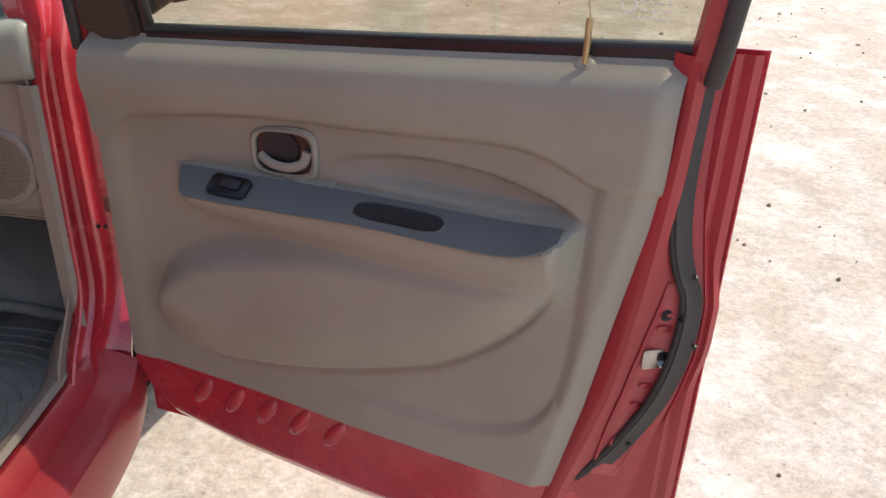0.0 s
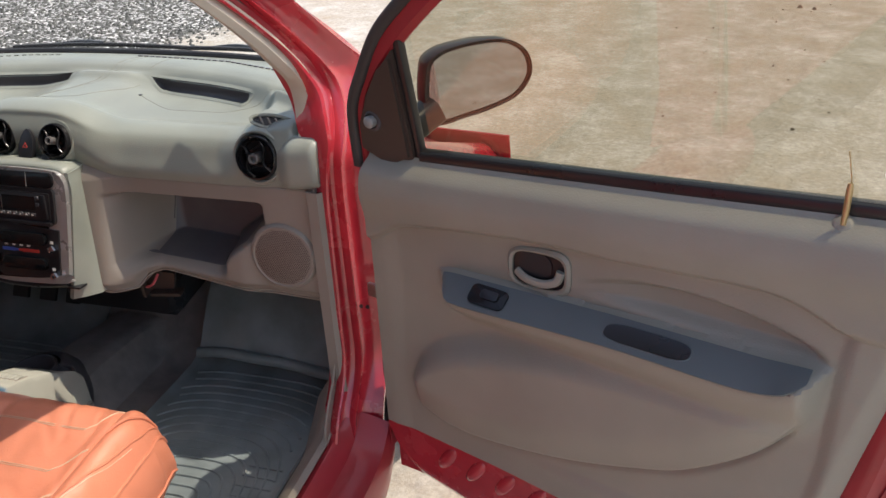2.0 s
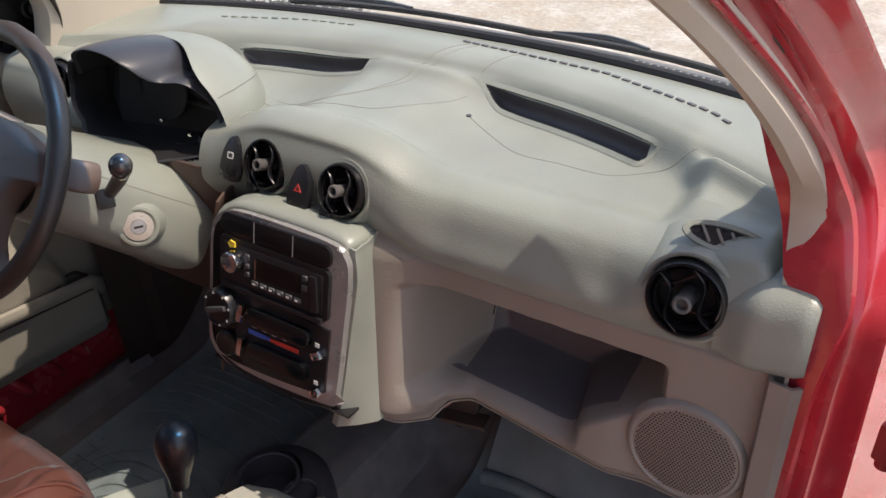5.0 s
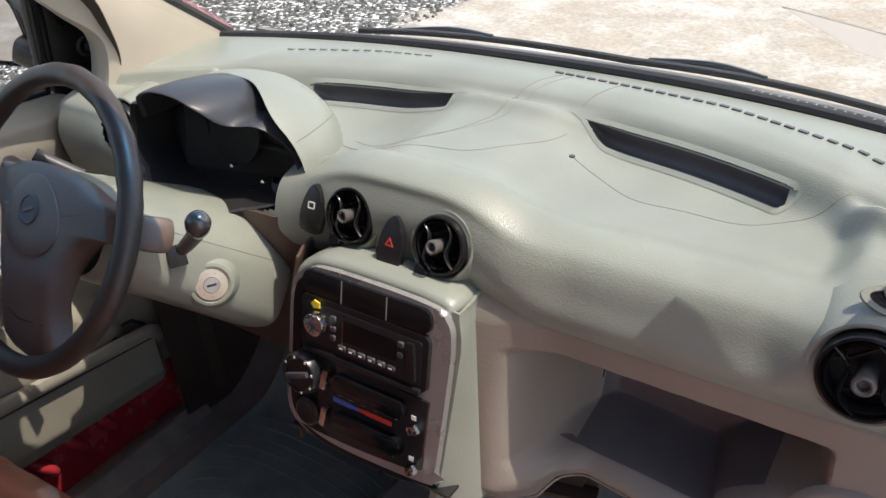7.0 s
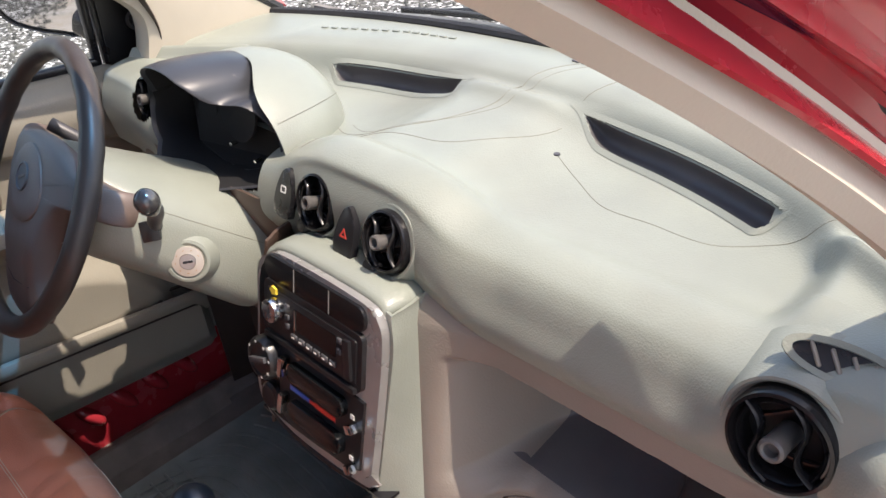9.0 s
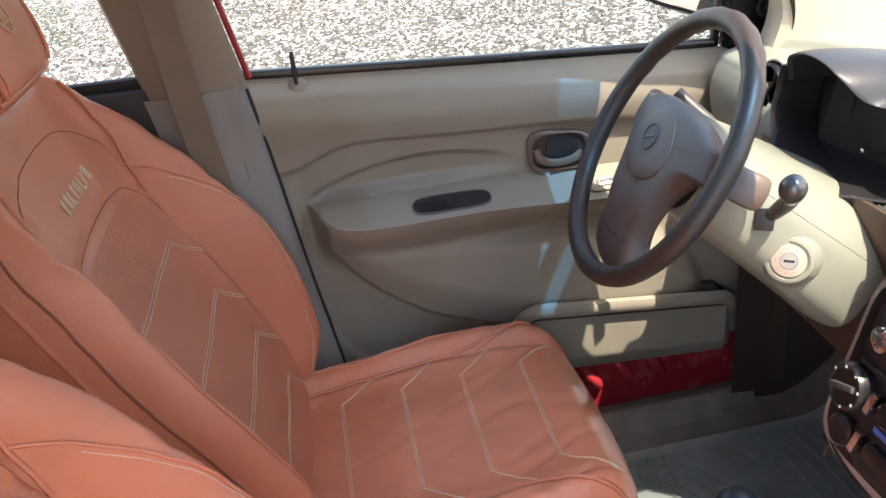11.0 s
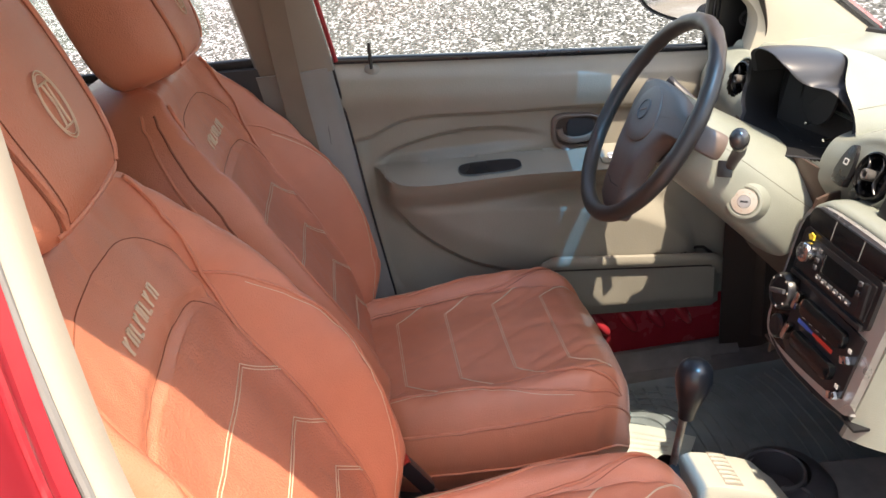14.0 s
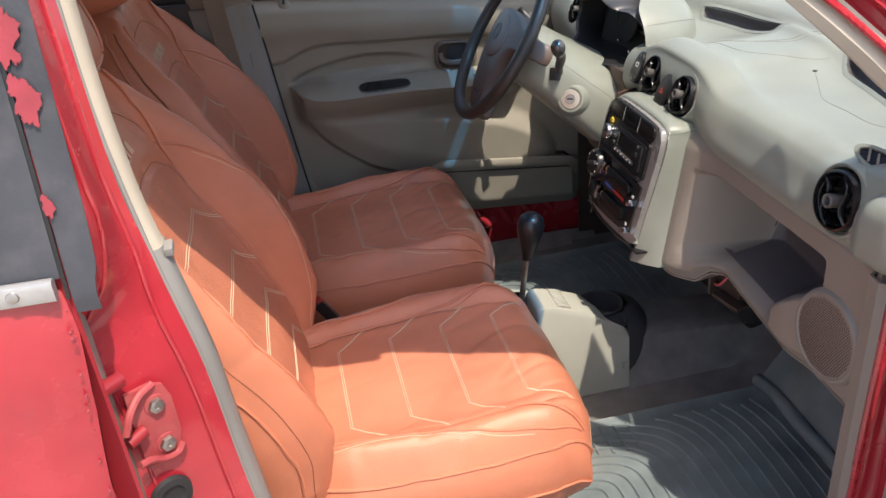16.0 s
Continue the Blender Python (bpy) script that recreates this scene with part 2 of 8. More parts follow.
def grid(fn, nu, nv, u0=0.0, u1=1.0, v0=0.0, v1=1.0, closed_u=False, closed_v=False):
    """A sheet of quads through fn(u, v)."""
    bm = bmesh.new()
    cu, cv = (nu if closed_u else nu + 1), (nv if closed_v else nv + 1)
    vs = [[bm.verts.new(fn(u0 + (u1 - u0) * i / nu, v0 + (v1 - v0) * j / nv)) for j in range(cv)] for i in range(cu)]
    for i in range(nu):
        for j in range(nv):
            bm.faces.new((vs[i][j], vs[(i + 1) % cu][j], vs[(i + 1) % cu][(j + 1) % cv], vs[i][(j + 1) % cv]))
    return bm


def thicken(bm, d):
    """Gives an open sheet a back at distance d and side walls."""
    bm.normal_update()
    ret = bmesh.ops.solidify(bm, geom=bm.faces[:], thickness=d)
    return bm


def spline(pts, n, closed=False):
    """Catmull-Rom through the points, n samples a span."""
    P = [Vector(p) for p in pts]
    out, m = [], len(P)
    for i in range(m if closed else m - 1):
        a, b, c, d = (P[(i - 1) % m], P[i], P[(i + 1) % m], P[(i + 2) % m]) if closed else (P[max(i - 1, 0)], P[i], P[i + 1], P[min(i + 2, m - 1)])
        for k in range(n):
            t = k / n
            out.append(0.5 * ((2 * b) + (c - a) * t + (2 * a - 5 * b + 4 * c - d) * t * t + (3 * b - a - 3 * c + d) * t ** 3))
    if not closed:
        out.append(P[-1])
    return out


def sweep(bm, path, ring, closed=False, up=(0, 0, 1), cap=True, scale=None):
    """Sweeps the 2D ring (side, up) along path in the given bmesh."""
    n, m = len(path), len(ring)
    rows = []
    for i, p in enumerate(path):
        a = path[(i - 1) % n] if closed or i > 0 else path[i]
        b = path[(i + 1) % n] if closed or i < n - 1 else path[i]
        t = (b - a).normalized()
        s = t.cross(Vector(up))
        s = s.normalized() if s.length > 1e-5 else Vector((1, 0, 0))
        w = s.cross(t)
        k = scale[i] if scale else 1.0
        rows.append([bm.verts.new(p + s * (x * k) + w * (y * k)) for x, y in ring])
    for i in range(n if closed else n - 1):
        r0, r1 = rows[i], rows[(i + 1) % n]
        for j in range(m):
            bm.faces.new((r0[j], r0[(j + 1) % m], r1[(j + 1) % m], r1[j]))
    if cap and not closed:
        bm.faces.new(rows[0])
        bm.faces.new(rows[-1][::-1])
    return bm


def circle(r, n=10, sy=1.0):
    return [(r * math.cos(2 * math.pi * i / n), r * sy * math.sin(2 * math.pi * i / n)) for i in range(n)]


def tube(pts, r, n=8, closed=False, samples=0, up=(0, 0, 1), sy=1.0, scale=None):
    path = spline(pts, samples, closed) if samples else [Vector(p) for p in pts]
    return sweep(bmesh.new(), path, circle(r, n, sy), closed, up, True, scale)


def lathe(profile, m, n=24):
    """Turns (radius, height) about the z axis of the pose m."""
    bm = bmesh.new()
    rows = []
    for r, h in profile:
        if r < 1e-6:
            rows.append([bm.verts.new(m @ Vector((0, 0, h)))])
        else:
            rows.append([bm.verts.new(m @ Vector((r * math.cos(2 * math.pi * i / n), r * math.sin(2 * math.pi * i / n), h))) for i in range(n)])
    for a, b in zip(rows, rows[1:]):
        for i in range(n):
            j = (i + 1) % n
            if len(a) == 1 and len(b) > 1:
                bm.faces.new((a[0], b[i], b[j]))
            elif len(b) == 1 and len(a) > 1:
                bm.faces.new((a[i], b[0], a[j]))
            elif len(a) > 1:
                bm.faces.new((a[i], a[j], b[j], b[i]))
    return bm


def box(m, sx, sy, sz, bevel=0.004, seg=2):
    bm = bmesh.new()
    bmesh.ops.create_cube(bm, size=1, matrix=m @ Matrix.Diagonal((sx, sy, sz, 1)))
    if bevel:
        bmesh.ops.bevel(bm, geom=bm.edges[:], offset=min(bevel, min(sx, sy, sz) * 0.45), segments=seg, affect="EDGES", profile=0.7)
    return bm


def prism(outline, m, h, bevel=0.0, seg=2):
    """Extrudes a 2D outline from z 0 to h in the pose m, with rounded rims."""
    bm = bmesh.new()
    lo = [bm.verts.new(m @ Vector((x, y, 0))) for x, y in outline]
    hi = [bm.verts.new(m @ Vector((x, y, h))) for x, y in outline]
    k = len(outline)
    top = bm.faces.new(hi)
    bm.faces.new(lo[::-1])
    for i in range(k):
        bm.faces.new((lo[i], lo[(i + 1) % k], hi[(i + 1) % k], hi[i]))
    if bevel:
        bmesh.ops.bevel(bm, geom=list(top.edges), offset=bevel, segments=seg, affect="EDGES", profile=0.7)
    return bm


def rounded(w, h, r, n=5):
    out = []
    for cx, cy, a in ((w / 2 - r, h / 2 - r, 0), (-w / 2 + r, h / 2 - r, 90), (-w / 2 + r, -h / 2 + r, 180), (w / 2 - r, -h / 2 + r, 270)):
        out += [(cx + r * math.cos(radians(a + 90 * i / n)), cy + r * math.sin(radians(a + 90 * i / n))) for i in range(n + 1)]
    return out


def frame_ring(outer, inner, m, h):
    """A flat ring between two outlines of equal count, raised by h."""
    bm = bmesh.new()
    k = len(outer)
    rows = [[bm.verts.new(m @ Vector((x, y, z))) for x, y in o] for o, z in ((outer, 0), ([(0.93 * a[0] + 0.07 * b[0], 0.93 * a[1] + 0.07 * b[1]) for a, b in zip(outer, inner)], h), (inner, h), (inner, 0))]
    for a, b in zip(rows, rows[1:]):
        for i in range(k):
            bm.faces.new((a[i], a[(i + 1) % k], b[(i + 1) % k], b[i]))
    return bm


def join(*bms):
    """Merges several bmeshes of one part."""
    out = bms[0]
    for b in bms[1:]:
        tmp = bpy.data.meshes.new("tmp")
        b.to_mesh(tmp)
        b.free()
        out.from_mesh(tmp)
        bpy.data.meshes.remove(tmp)
    return out


def sm(a, b, x):
    t = min(max((x - a) / (b - a), 0), 1)
    return t * t * (3 - 2 * t)


def lerp_pts(pts, x):
    """Piecewise linear through (x, value) pairs."""
    if x <= pts[0][0]:
        return pts[0][1]
    for (a, va), (b, vb) in zip(pts, pts[1:]):
        if x <= b:
            return va + (vb - va) * (x - a) / (b - a)
    return pts[-1][1]


def facing(at, normal, up=(0, 0, 1)):
    """A pose at a point whose z axis is the normal and whose y axis points up."""
    z = Vector(normal).normalized()
    x = Vector(up).cross(z).normalized()
    y = z.cross(x)
    m = Matrix((x, y, z)).transposed().to_4x4()
    m.translation = at
    return m


# ---- ground ----
def ground():
    m, n, l, b = nodes_of("dusty_concrete_and_gravel")
    co = n.new("ShaderNodeTexCoord")
    sep = n.new("ShaderNodeSeparateXYZ")
    l.new(co.outputs["Object"], sep.inputs[0])
    edge_noise = n.new("ShaderNodeTexNoise")
    edge_noise.inputs["Scale"].default_value, edge_noise.inputs["Detail"].default_value = 1.4, 5
    l.new(co.outputs["Object"], edge_noise.inputs["Vector"])
    add = n.new("ShaderNodeMath")
    add.operation = "MULTIPLY_ADD"
    l.new(edge_noise.outputs["Fac"], add.inputs[0])
    add.inputs[1].default_value = 1.6
    l.new(sep.outputs["X"], add.inputs[2])
    mask = n.new("ShaderNodeMapRange")          # 1 on the gravel side
    mask.inputs["From Min"].default_value, mask.inputs["From Max"].default_value = -1.7, -1.95
    l.new(add.outputs[0], mask.inputs["Value"])
    # concrete
    blot = n.new("ShaderNodeTexNoise")
    blot.inputs["Scale"].default_value, blot.inputs["Detail"].default_value, blot.inputs["Roughness"].default_value = 2.6, 12, 0.78
    fine = n.new("ShaderNodeTexNoise")
    fine.inputs["Scale"].default_value, fine.inputs["Detail"].default_value, fine.inputs["Roughness"].default_value = 38, 12, 0.82
    pits = n.new("ShaderNodeTexVoronoi")
    pits.inputs["Scale"].default_value = 17
    crack = n.new("ShaderNodeTexVoronoi")
    crack.feature = "DISTANCE_TO_EDGE"
    crack.inputs["Scale"].default_value = 0.9
    for t in (blot, fine, pits):
        l.new(co.outputs["Object"], t.inputs["Vector"])
    warp = n.new("ShaderNodeVectorMath")
    warp.operation = "MULTIPLY_ADD"
    warp.inputs[1].default_value = (0.5, 0.5, 0.0)
    l.new(blot.outputs["Color"], warp.inputs[0])
    l.new(co.outputs["Object"], warp.inputs[2])
    l.new(warp.outputs[0], crack.inputs["Vector"])
    cr = n.new("ShaderNodeValToRGB")
    for e, (p, c) in zip((cr.color_ramp.elements[0], cr.color_ramp.elements[1], cr.color_ramp.elements.new(0.55)),
                         ((0.30, (0.40, 0.335, 0.255, 1)), (0.56, (0.56, 0.51, 0.435, 1)), (0.485, (0.44, 0.405, 0.35, 1)))):
        e.position, e.color = p, c
    l.new(blot.outputs["Fac"], cr.inputs["Fac"])
    fr = n.new("ShaderNodeMapRange")
    fr.inputs["From Min"].default_value, fr.inputs["From Max"].default_value = 0.36, 0.62
    fr.inputs["To Min"].default_value, fr.inputs["To Max"].default_value = 0.66, 1.12
    l.new(fine.outputs["Fac"], fr.inputs["Value"])
    pr = n.new("ShaderNodeMapRange")
    pr.inputs["From Min"].default_value, pr.inputs["From Max"].default_value = 0.05, 0.11
    pr.inputs["To Min"].default_value, pr.inputs["To Max"].default_value = 0.6, 1.0
    l.new(pits.outputs["Distance"], pr.inputs["Value"])
    ck = n.new("ShaderNodeMapRange")
    ck.inputs["From Min"].default_value, ck.inputs["From Max"].default_value = 0.0, 0.02
    ck.inputs["To Min"].default_value, ck.inputs["To Max"].default_value = 0.90, 1.0
    l.new(crack.outputs["Distance"], ck.inputs["Value"])
    prod = n.new("ShaderNodeMath")
    prod.operation = "MULTIPLY"
    l.new(fr.outputs["Result"], prod.inputs[0])
    l.new(pr.outputs["Result"], prod.inputs[1])
    prod2 = n.new("ShaderNodeMath")
    prod2.operation = "MULTIPLY"
    l.new(prod.outputs[0], prod2.inputs[0])
    l.new(ck.outputs["Result"], prod2.inputs[1])
    conc = n.new("ShaderNodeMix")
    conc.data_type, conc.blend_type = "RGBA", "MULTIPLY"
    conc.inputs["Factor"].default_value = 1
    l.new(cr.outputs["Color"], conc.inputs["A"])
    l.new(prod2.outputs[0], conc.inputs["B"])
    # gravel
    vor = n.new("ShaderNodeTexVoronoi")
    vor.inputs["Scale"].default_value = 42
    l.new(co.outputs["Object"], vor.inputs["Vector"])
    gr = n.new("ShaderNodeValToRGB")
    for e, (p, c) in zip((gr.color_ramp.elements[0], gr.color_ramp.elements[1], gr.color_ramp.elements.new(0.5)),
                         ((0.0, (0.078, 0.080, 0.075, 1)), (1.0, (0.135, 0.137, 0.128, 1)), (0.5, (0.10, 0.102, 0.096, 1)))):
        e.position, e.color = p, c
    hs = n.new("ShaderNodeSeparateColor")
    l.new(vor.outputs["Color"], hs.inputs["Color"])
    l.new(hs.outputs[0], gr.inputs["Fac"])
    gap = n.new("ShaderNodeMapRange")
    gap.inputs["From Min"].default_value, gap.inputs["From Max"].default_value = 0.75, 0.35
    gap.inputs["To Min"].default_value = 0.3
    l.new(vor.outputs["Distance"], gap.inputs["Value"])
    grav = n.new("ShaderNodeMix")
    grav.data_type, grav.blend_type = "RGBA", "MULTIPLY"
    grav.inputs["Factor"].default_value = 1
    l.new(gr.outputs["Color"], grav.inputs["A"])
    l.new(gap.outputs["Result"], grav.inputs["B"])
    mix = n.new("ShaderNodeMix")
    mix.data_type = "RGBA"
    l.new(mask.outputs["Result"], mix.inputs["Factor"])
    l.new(conc.outputs["Result"], mix.inputs["A"])
    l.new(grav.outputs["Result"], mix.inputs["B"])
    l.new(mix.outputs["Result"], b.inputs["Base Color"])
    b.inputs["Roughness"].default_value = 0.92
    h1 = n.new("ShaderNodeMath")
    h1.operation = "MULTIPLY"
    l.new(vor.outputs["Distance"], h1.inputs[0])
    h1.inputs[1].default_value = -1.0
    hm = n.new("ShaderNodeMix")
    l.new(mask.outputs["Result"], hm.inputs["Factor"])
    l.new(fine.outputs["Fac"], hm.inputs["A"])
    l.new(h1.outputs[0], hm.inputs["B"])
    bp = n.new("ShaderNodeBump")
    bp.inputs["Strength"].default_value, bp.inputs["Distance"].default_value = 0.6, 0.014
    l.new(hm.outputs["Result"], bp.inputs["Height"])
    l.new(bp.outputs["Normal"], b.inputs["Normal"])

    def at(u, v):
        x = 900 * (2 * u - 1) ** 5
        y = 900 * (2 * v - 1) ** 5
        z = GROUND + (0.012 * noise.noise((x * 0.6, y * 0.6, 0)) if abs(x) < 12 and abs(y) < 12 else 0)
        return (x, y, z)
    ob = part("ground", grid(at, 60, 60), m, None)
    tagged(ob, "pale dusty concrete yard running into grey crushed gravel", "ground", kind="structure")


ground()


def stones():
    """Loose crushed stones on the gravel side, and a few strays on the concrete."""
    rng = random.Random(5)
    verts, faces = [], []
    mats = []

    def stone(x, y, s):
        k = len(verts)
        a0 = rng.random() * 6.28
        hh = s * rng.uniform(0.5, 0.9)
        for i in range(5):
            a = a0 + i * 1.2566
            r = s * rng.uniform(0.7, 1.15)
            verts.append((x + r * math.cos(a), y + r * math.sin(a), GROUND - 0.004))
        for i in range(4):
            a = a0 + 0.5 + i * 1.5708
            r = s * rng.uniform(0.3, 0.65)
            verts.append((x + r * math.cos(a), y + r * math.sin(a), GROUND + hh))
        faces.append((k + 5, k + 6, k + 7, k + 8))
        for i in range(5):
            faces.append((k + i, k + (i + 1) % 5, k + 5 + min(i, 3)))
        for i in range(4):
            faces.append((k + min(i + 1, 4), k + 5 + (i + 1) % 4, k + 5 + i))
        faces.append((k, k + 5, k + 8, k + 4))
    for _ in range(26000):
        x, y = rng.uniform(-9.5, -2.5), rng.uniform(-5.5, 9.5)
        stone(x, y, rng.uniform(0.010, 0.024))
    me = bpy.data.meshes.new("gravel")
    me.from_pydata(verts, [], faces)
    m, n, l, b = nodes_of("crushed_stone")
    geo = n.new("ShaderNodeNewGeometry")
    ramp = n.new("ShaderNodeValToRGB")
    ramp.color_ramp.elements[0].color, ramp.color_ramp.elements[1].color = (0.055, 0.058, 0.055, 1), (0.150, 0.151, 0.142, 1)
    l.new(geo.outputs["Random Per Island"], ramp.inputs["Fac"])
    l.new(ramp.outputs["Color"], b.inputs["Base Color"])
    b.inputs["Roughness"].default_value = 0.9
    me.materials.append(m)
    tagged(new("gravel", me), "loose grey crushed stones lying on the yard", "gravel", kind="stuff")
    verts.clear(), faces.clear()
    for _ in range(420):
        x, y = rng.uniform(0.9, 6), rng.uniform(-1.5, 8)
        stone(x, y, rng.uniform(0.004, 0.013) * (1 if rng.random() < 0.9 else 2.2))
    me = bpy.data.meshes.new("pebbles")
    me.from_pydata(verts, [], faces)
    m2, n, l, b = nodes_of("brown_pebble")
    geo = n.new("ShaderNodeNewGeometry")
    ramp = n.new("ShaderNodeValToRGB")
    ramp.color_ramp.elements[0].color, ramp.color_ramp.elements[1].color = (0.10, 0.075, 0.05, 1), (0.42, 0.36, 0.28, 1)
    l.new(geo.outputs["Random Per Island"], ramp.inputs["Fac"])
    l.new(ramp.outputs["Color"], b.inputs["Base Color"])
    b.inputs["Roughness"].default_value = 0.95
    me.materials.append(m2)
    tagged(new("pebbles", me), "small brown pebbles scattered on pale concrete", "pebbles", kind="stuff")


stones()


# ---- car body ----
CX = -0.012                        # middle of the car
car = thing("hatchback", "red small hatchback body with beige pillar trim, door opening exposed", "car", at=(CX, -0.4, GROUND))


def mir(p, side):
    """A point given for the right side, on that side (1) or mirrored to the left (-1)."""
    return Vector((p[0], p[1], p[2])) if side > 0 else Vector((2 * CX - p[0], p[1], p[2]))


# roof, headliner, rails, rear closure
def roof_at(u, v):
    y = -0.50 + (-2.35 + 0.50) * v
    w = 0.53 - 0.025 * sm(0.05, 0.25, v)
    a = 2 * u - 1
    z = 1.585 + 0.055 * sm(0.0, 0.22, v) - 0.045 * abs(a) ** 3 - 0.032 * (1 - sm(0, 0.22, v)) - 0.09 * sm(0.6, 1, v)
    bow = 0.06 * (1 - a * a) * (1 - sm(0, 0.3, v))
    return (CX + a * w, y + bow, z)


part("roof", thicken(grid(roof_at, 24, 24), 0.004), M_red, car, "red painted roof panel")
part("headliner", thicken(grid(lambda u, v: Vector(roof_at(u, v)) - Vector((0, 0, 0.020)), 24, 24), 0.004), M_headliner, car, "beige cloth headliner")

A_IN = [(0.478, -0.498, 1.505), (0.493, -0.415, 1.459), (0.517, -0.334, 1.407), (0.546, -0.255, 1.351), (0.574, -0.179, 1.290), (0.596, -0.104, 1.224), (0.610, -0.030, 1.154), (0.618, 0.036, 1.081), (0.632, 0.016, 0.972)]
A_RED = [(0.528, -0.495, 1.539), (0.533, -0.410, 1.482), (0.547, -0.322, 1.420), (0.567, -0.232, 1.356), (0.590, -0.146, 1.290), (0.613, -0.068, 1.224), (0.634, -0.001, 1.158), (0.657, 0.040, 1.085), (0.678, 0.020, 0.972)]
A_OUT = [(0.575, -0.47, 1.555), (0.590, -0.37, 1.495), (0.605, -0.28, 1.435), (0.625, -0.15, 1.360), (0.644, -0.04, 1.295), (0.664, 0.05, 1.222), (0.684, 0.14, 1.148), (0.700, 0.225, 1.085), (0.714, 0.31, 1.015)]


def screen_base(a):
    return 0.475 - 0.115 * abs(a) ** 2.5


def screen_at(u, v):
    a = 2 * u - 1
    lo = Vector((CX + a * 0.645, screen_base(a) - 0.004, 1.016))
    hi = Vector((CX + a * 0.565, -0.50 + 0.06 * (1 - a * a), 1.535 - 0.02 * abs(a) ** 3))
    p = lo.lerp(hi, v)
    p.z += 0.035 * math.sin(math.pi * v) * (1 - 0.3 * a * a)
    return p


A_GLASS = [(x - 0.012, y + 0.034, z + 0.022) for x, y, z in A_RED[:6]] + [(0.618, 0.085, 1.185), (0.626, 0.205, 1.098), (0.634, 0.318, 1.018)]


def ribbon(rows, n=6, d=0.004):
    """A smooth skin through rows of points of equal length."""
    sp = [spline(r, n) for r in rows]
    k = len(sp[0])
    bm = bmesh.new()
    vs = [[bm.verts.new(p) for p in r] for r in sp]
    for a, b in zip(vs, vs[1:]):
        for i in range(k - 1):
            bm.faces.new((a[i], a[i + 1], b[i + 1], b[i]))
    return thicken(bm, d)


def blend(a, b, t, push=(0, 0, 0)):
    return [tuple(Vector(p).lerp(Vector(q), t) + Vector(push)) for p, q in zip(a, b)]


def mirp(p, side):
    """As mir(), with the foot of the driver's pillar standing a little further ahead."""
    q = mir(p, side)
    if side < 0:
        q.y += 0.070 * (1 - sm(1.19, 1.48, q.z))
    return q


SECTION = ((-0.010, -0.045), (-0.006, -0.022), (0.0, -0.002), (0.035, 0.007), (0.075, 0.008), (0.105, 0.002), (0.125, -0.009), (0.19, -0.014), (0.30, -0.015), (0.355, -0.012), (0.385, -0.003), (0.425, 0.001), (0.46, -0.002), (0.485, -0.010), (0.54, -0.013), (0.66, -0.013), (0.80, -0.008), (0.90, -0.001), (0.96, 0.001), (1.0, -0.003), (1.015, -0.014), (1.02, -0.03))


def post_edges(z, side):
    """Inner and outer edge of the hinge post at height z."""
    t = min((z - 0.3) / 0.7, 1)
    bow = 0.10 * (1 - sm(0.30, 0.50, z)) if side > 0 else -0.06
    lo_i, lo_o = Vector((0.664 + 0.012 * t + 0.014 * sm(0.90, 1.0, z), 0.0 - bow, z)), Vector((0.752 - 0.02 * t, 0.088 - bow * 0.9, z))
    k = sm(0.92, 1.13, z)
    hi_i, hi_o = [Vector((lerp_pts([(q[2], q[0]) for q in L[::-1]], z), lerp_pts([(q[2], q[1]) for q in L[::-1]], z), z)) for L in (A_RED, A_OUT)]
    return lo_i.lerp(hi_i, k), lo_o.lerp(hi_o, k)


def door_pillar(side):
    """One pressed section swept from the roof down the pillar and the hinge post to the sill."""
    pairs = [(Vector(a), Vector(b)) for a, b in zip(A_RED[:6], A_OUT[:6])]
    pairs += [post_edges(z, side) for z in (1.165, 1.12, 1.075, 1.03, 0.985, 0.94, 0.88, 0.80, 0.70, 0.605, 0.50, 0.44, 0.38, 0.30)]
    mids = [(a + b) / 2 for a, b in pairs]
    rows = []
    for f, d in SECTION:
        row = []
        for i, (a, b) in enumerate(pairs):
            along = (mids[min(i + 1, len(mids) - 1)] - mids[max(i - 1, 0)]).normalized()
            across = b - a
            out = across.cross(along).normalized()
            if out.y > 0:
                out = -out
            w = across.length
            row.append(mirp(a + across * f + out * d * min(w / 0.085, 1.25), side))
        rows.append(row)
    return ribbon(rows, 5, 0.0015)


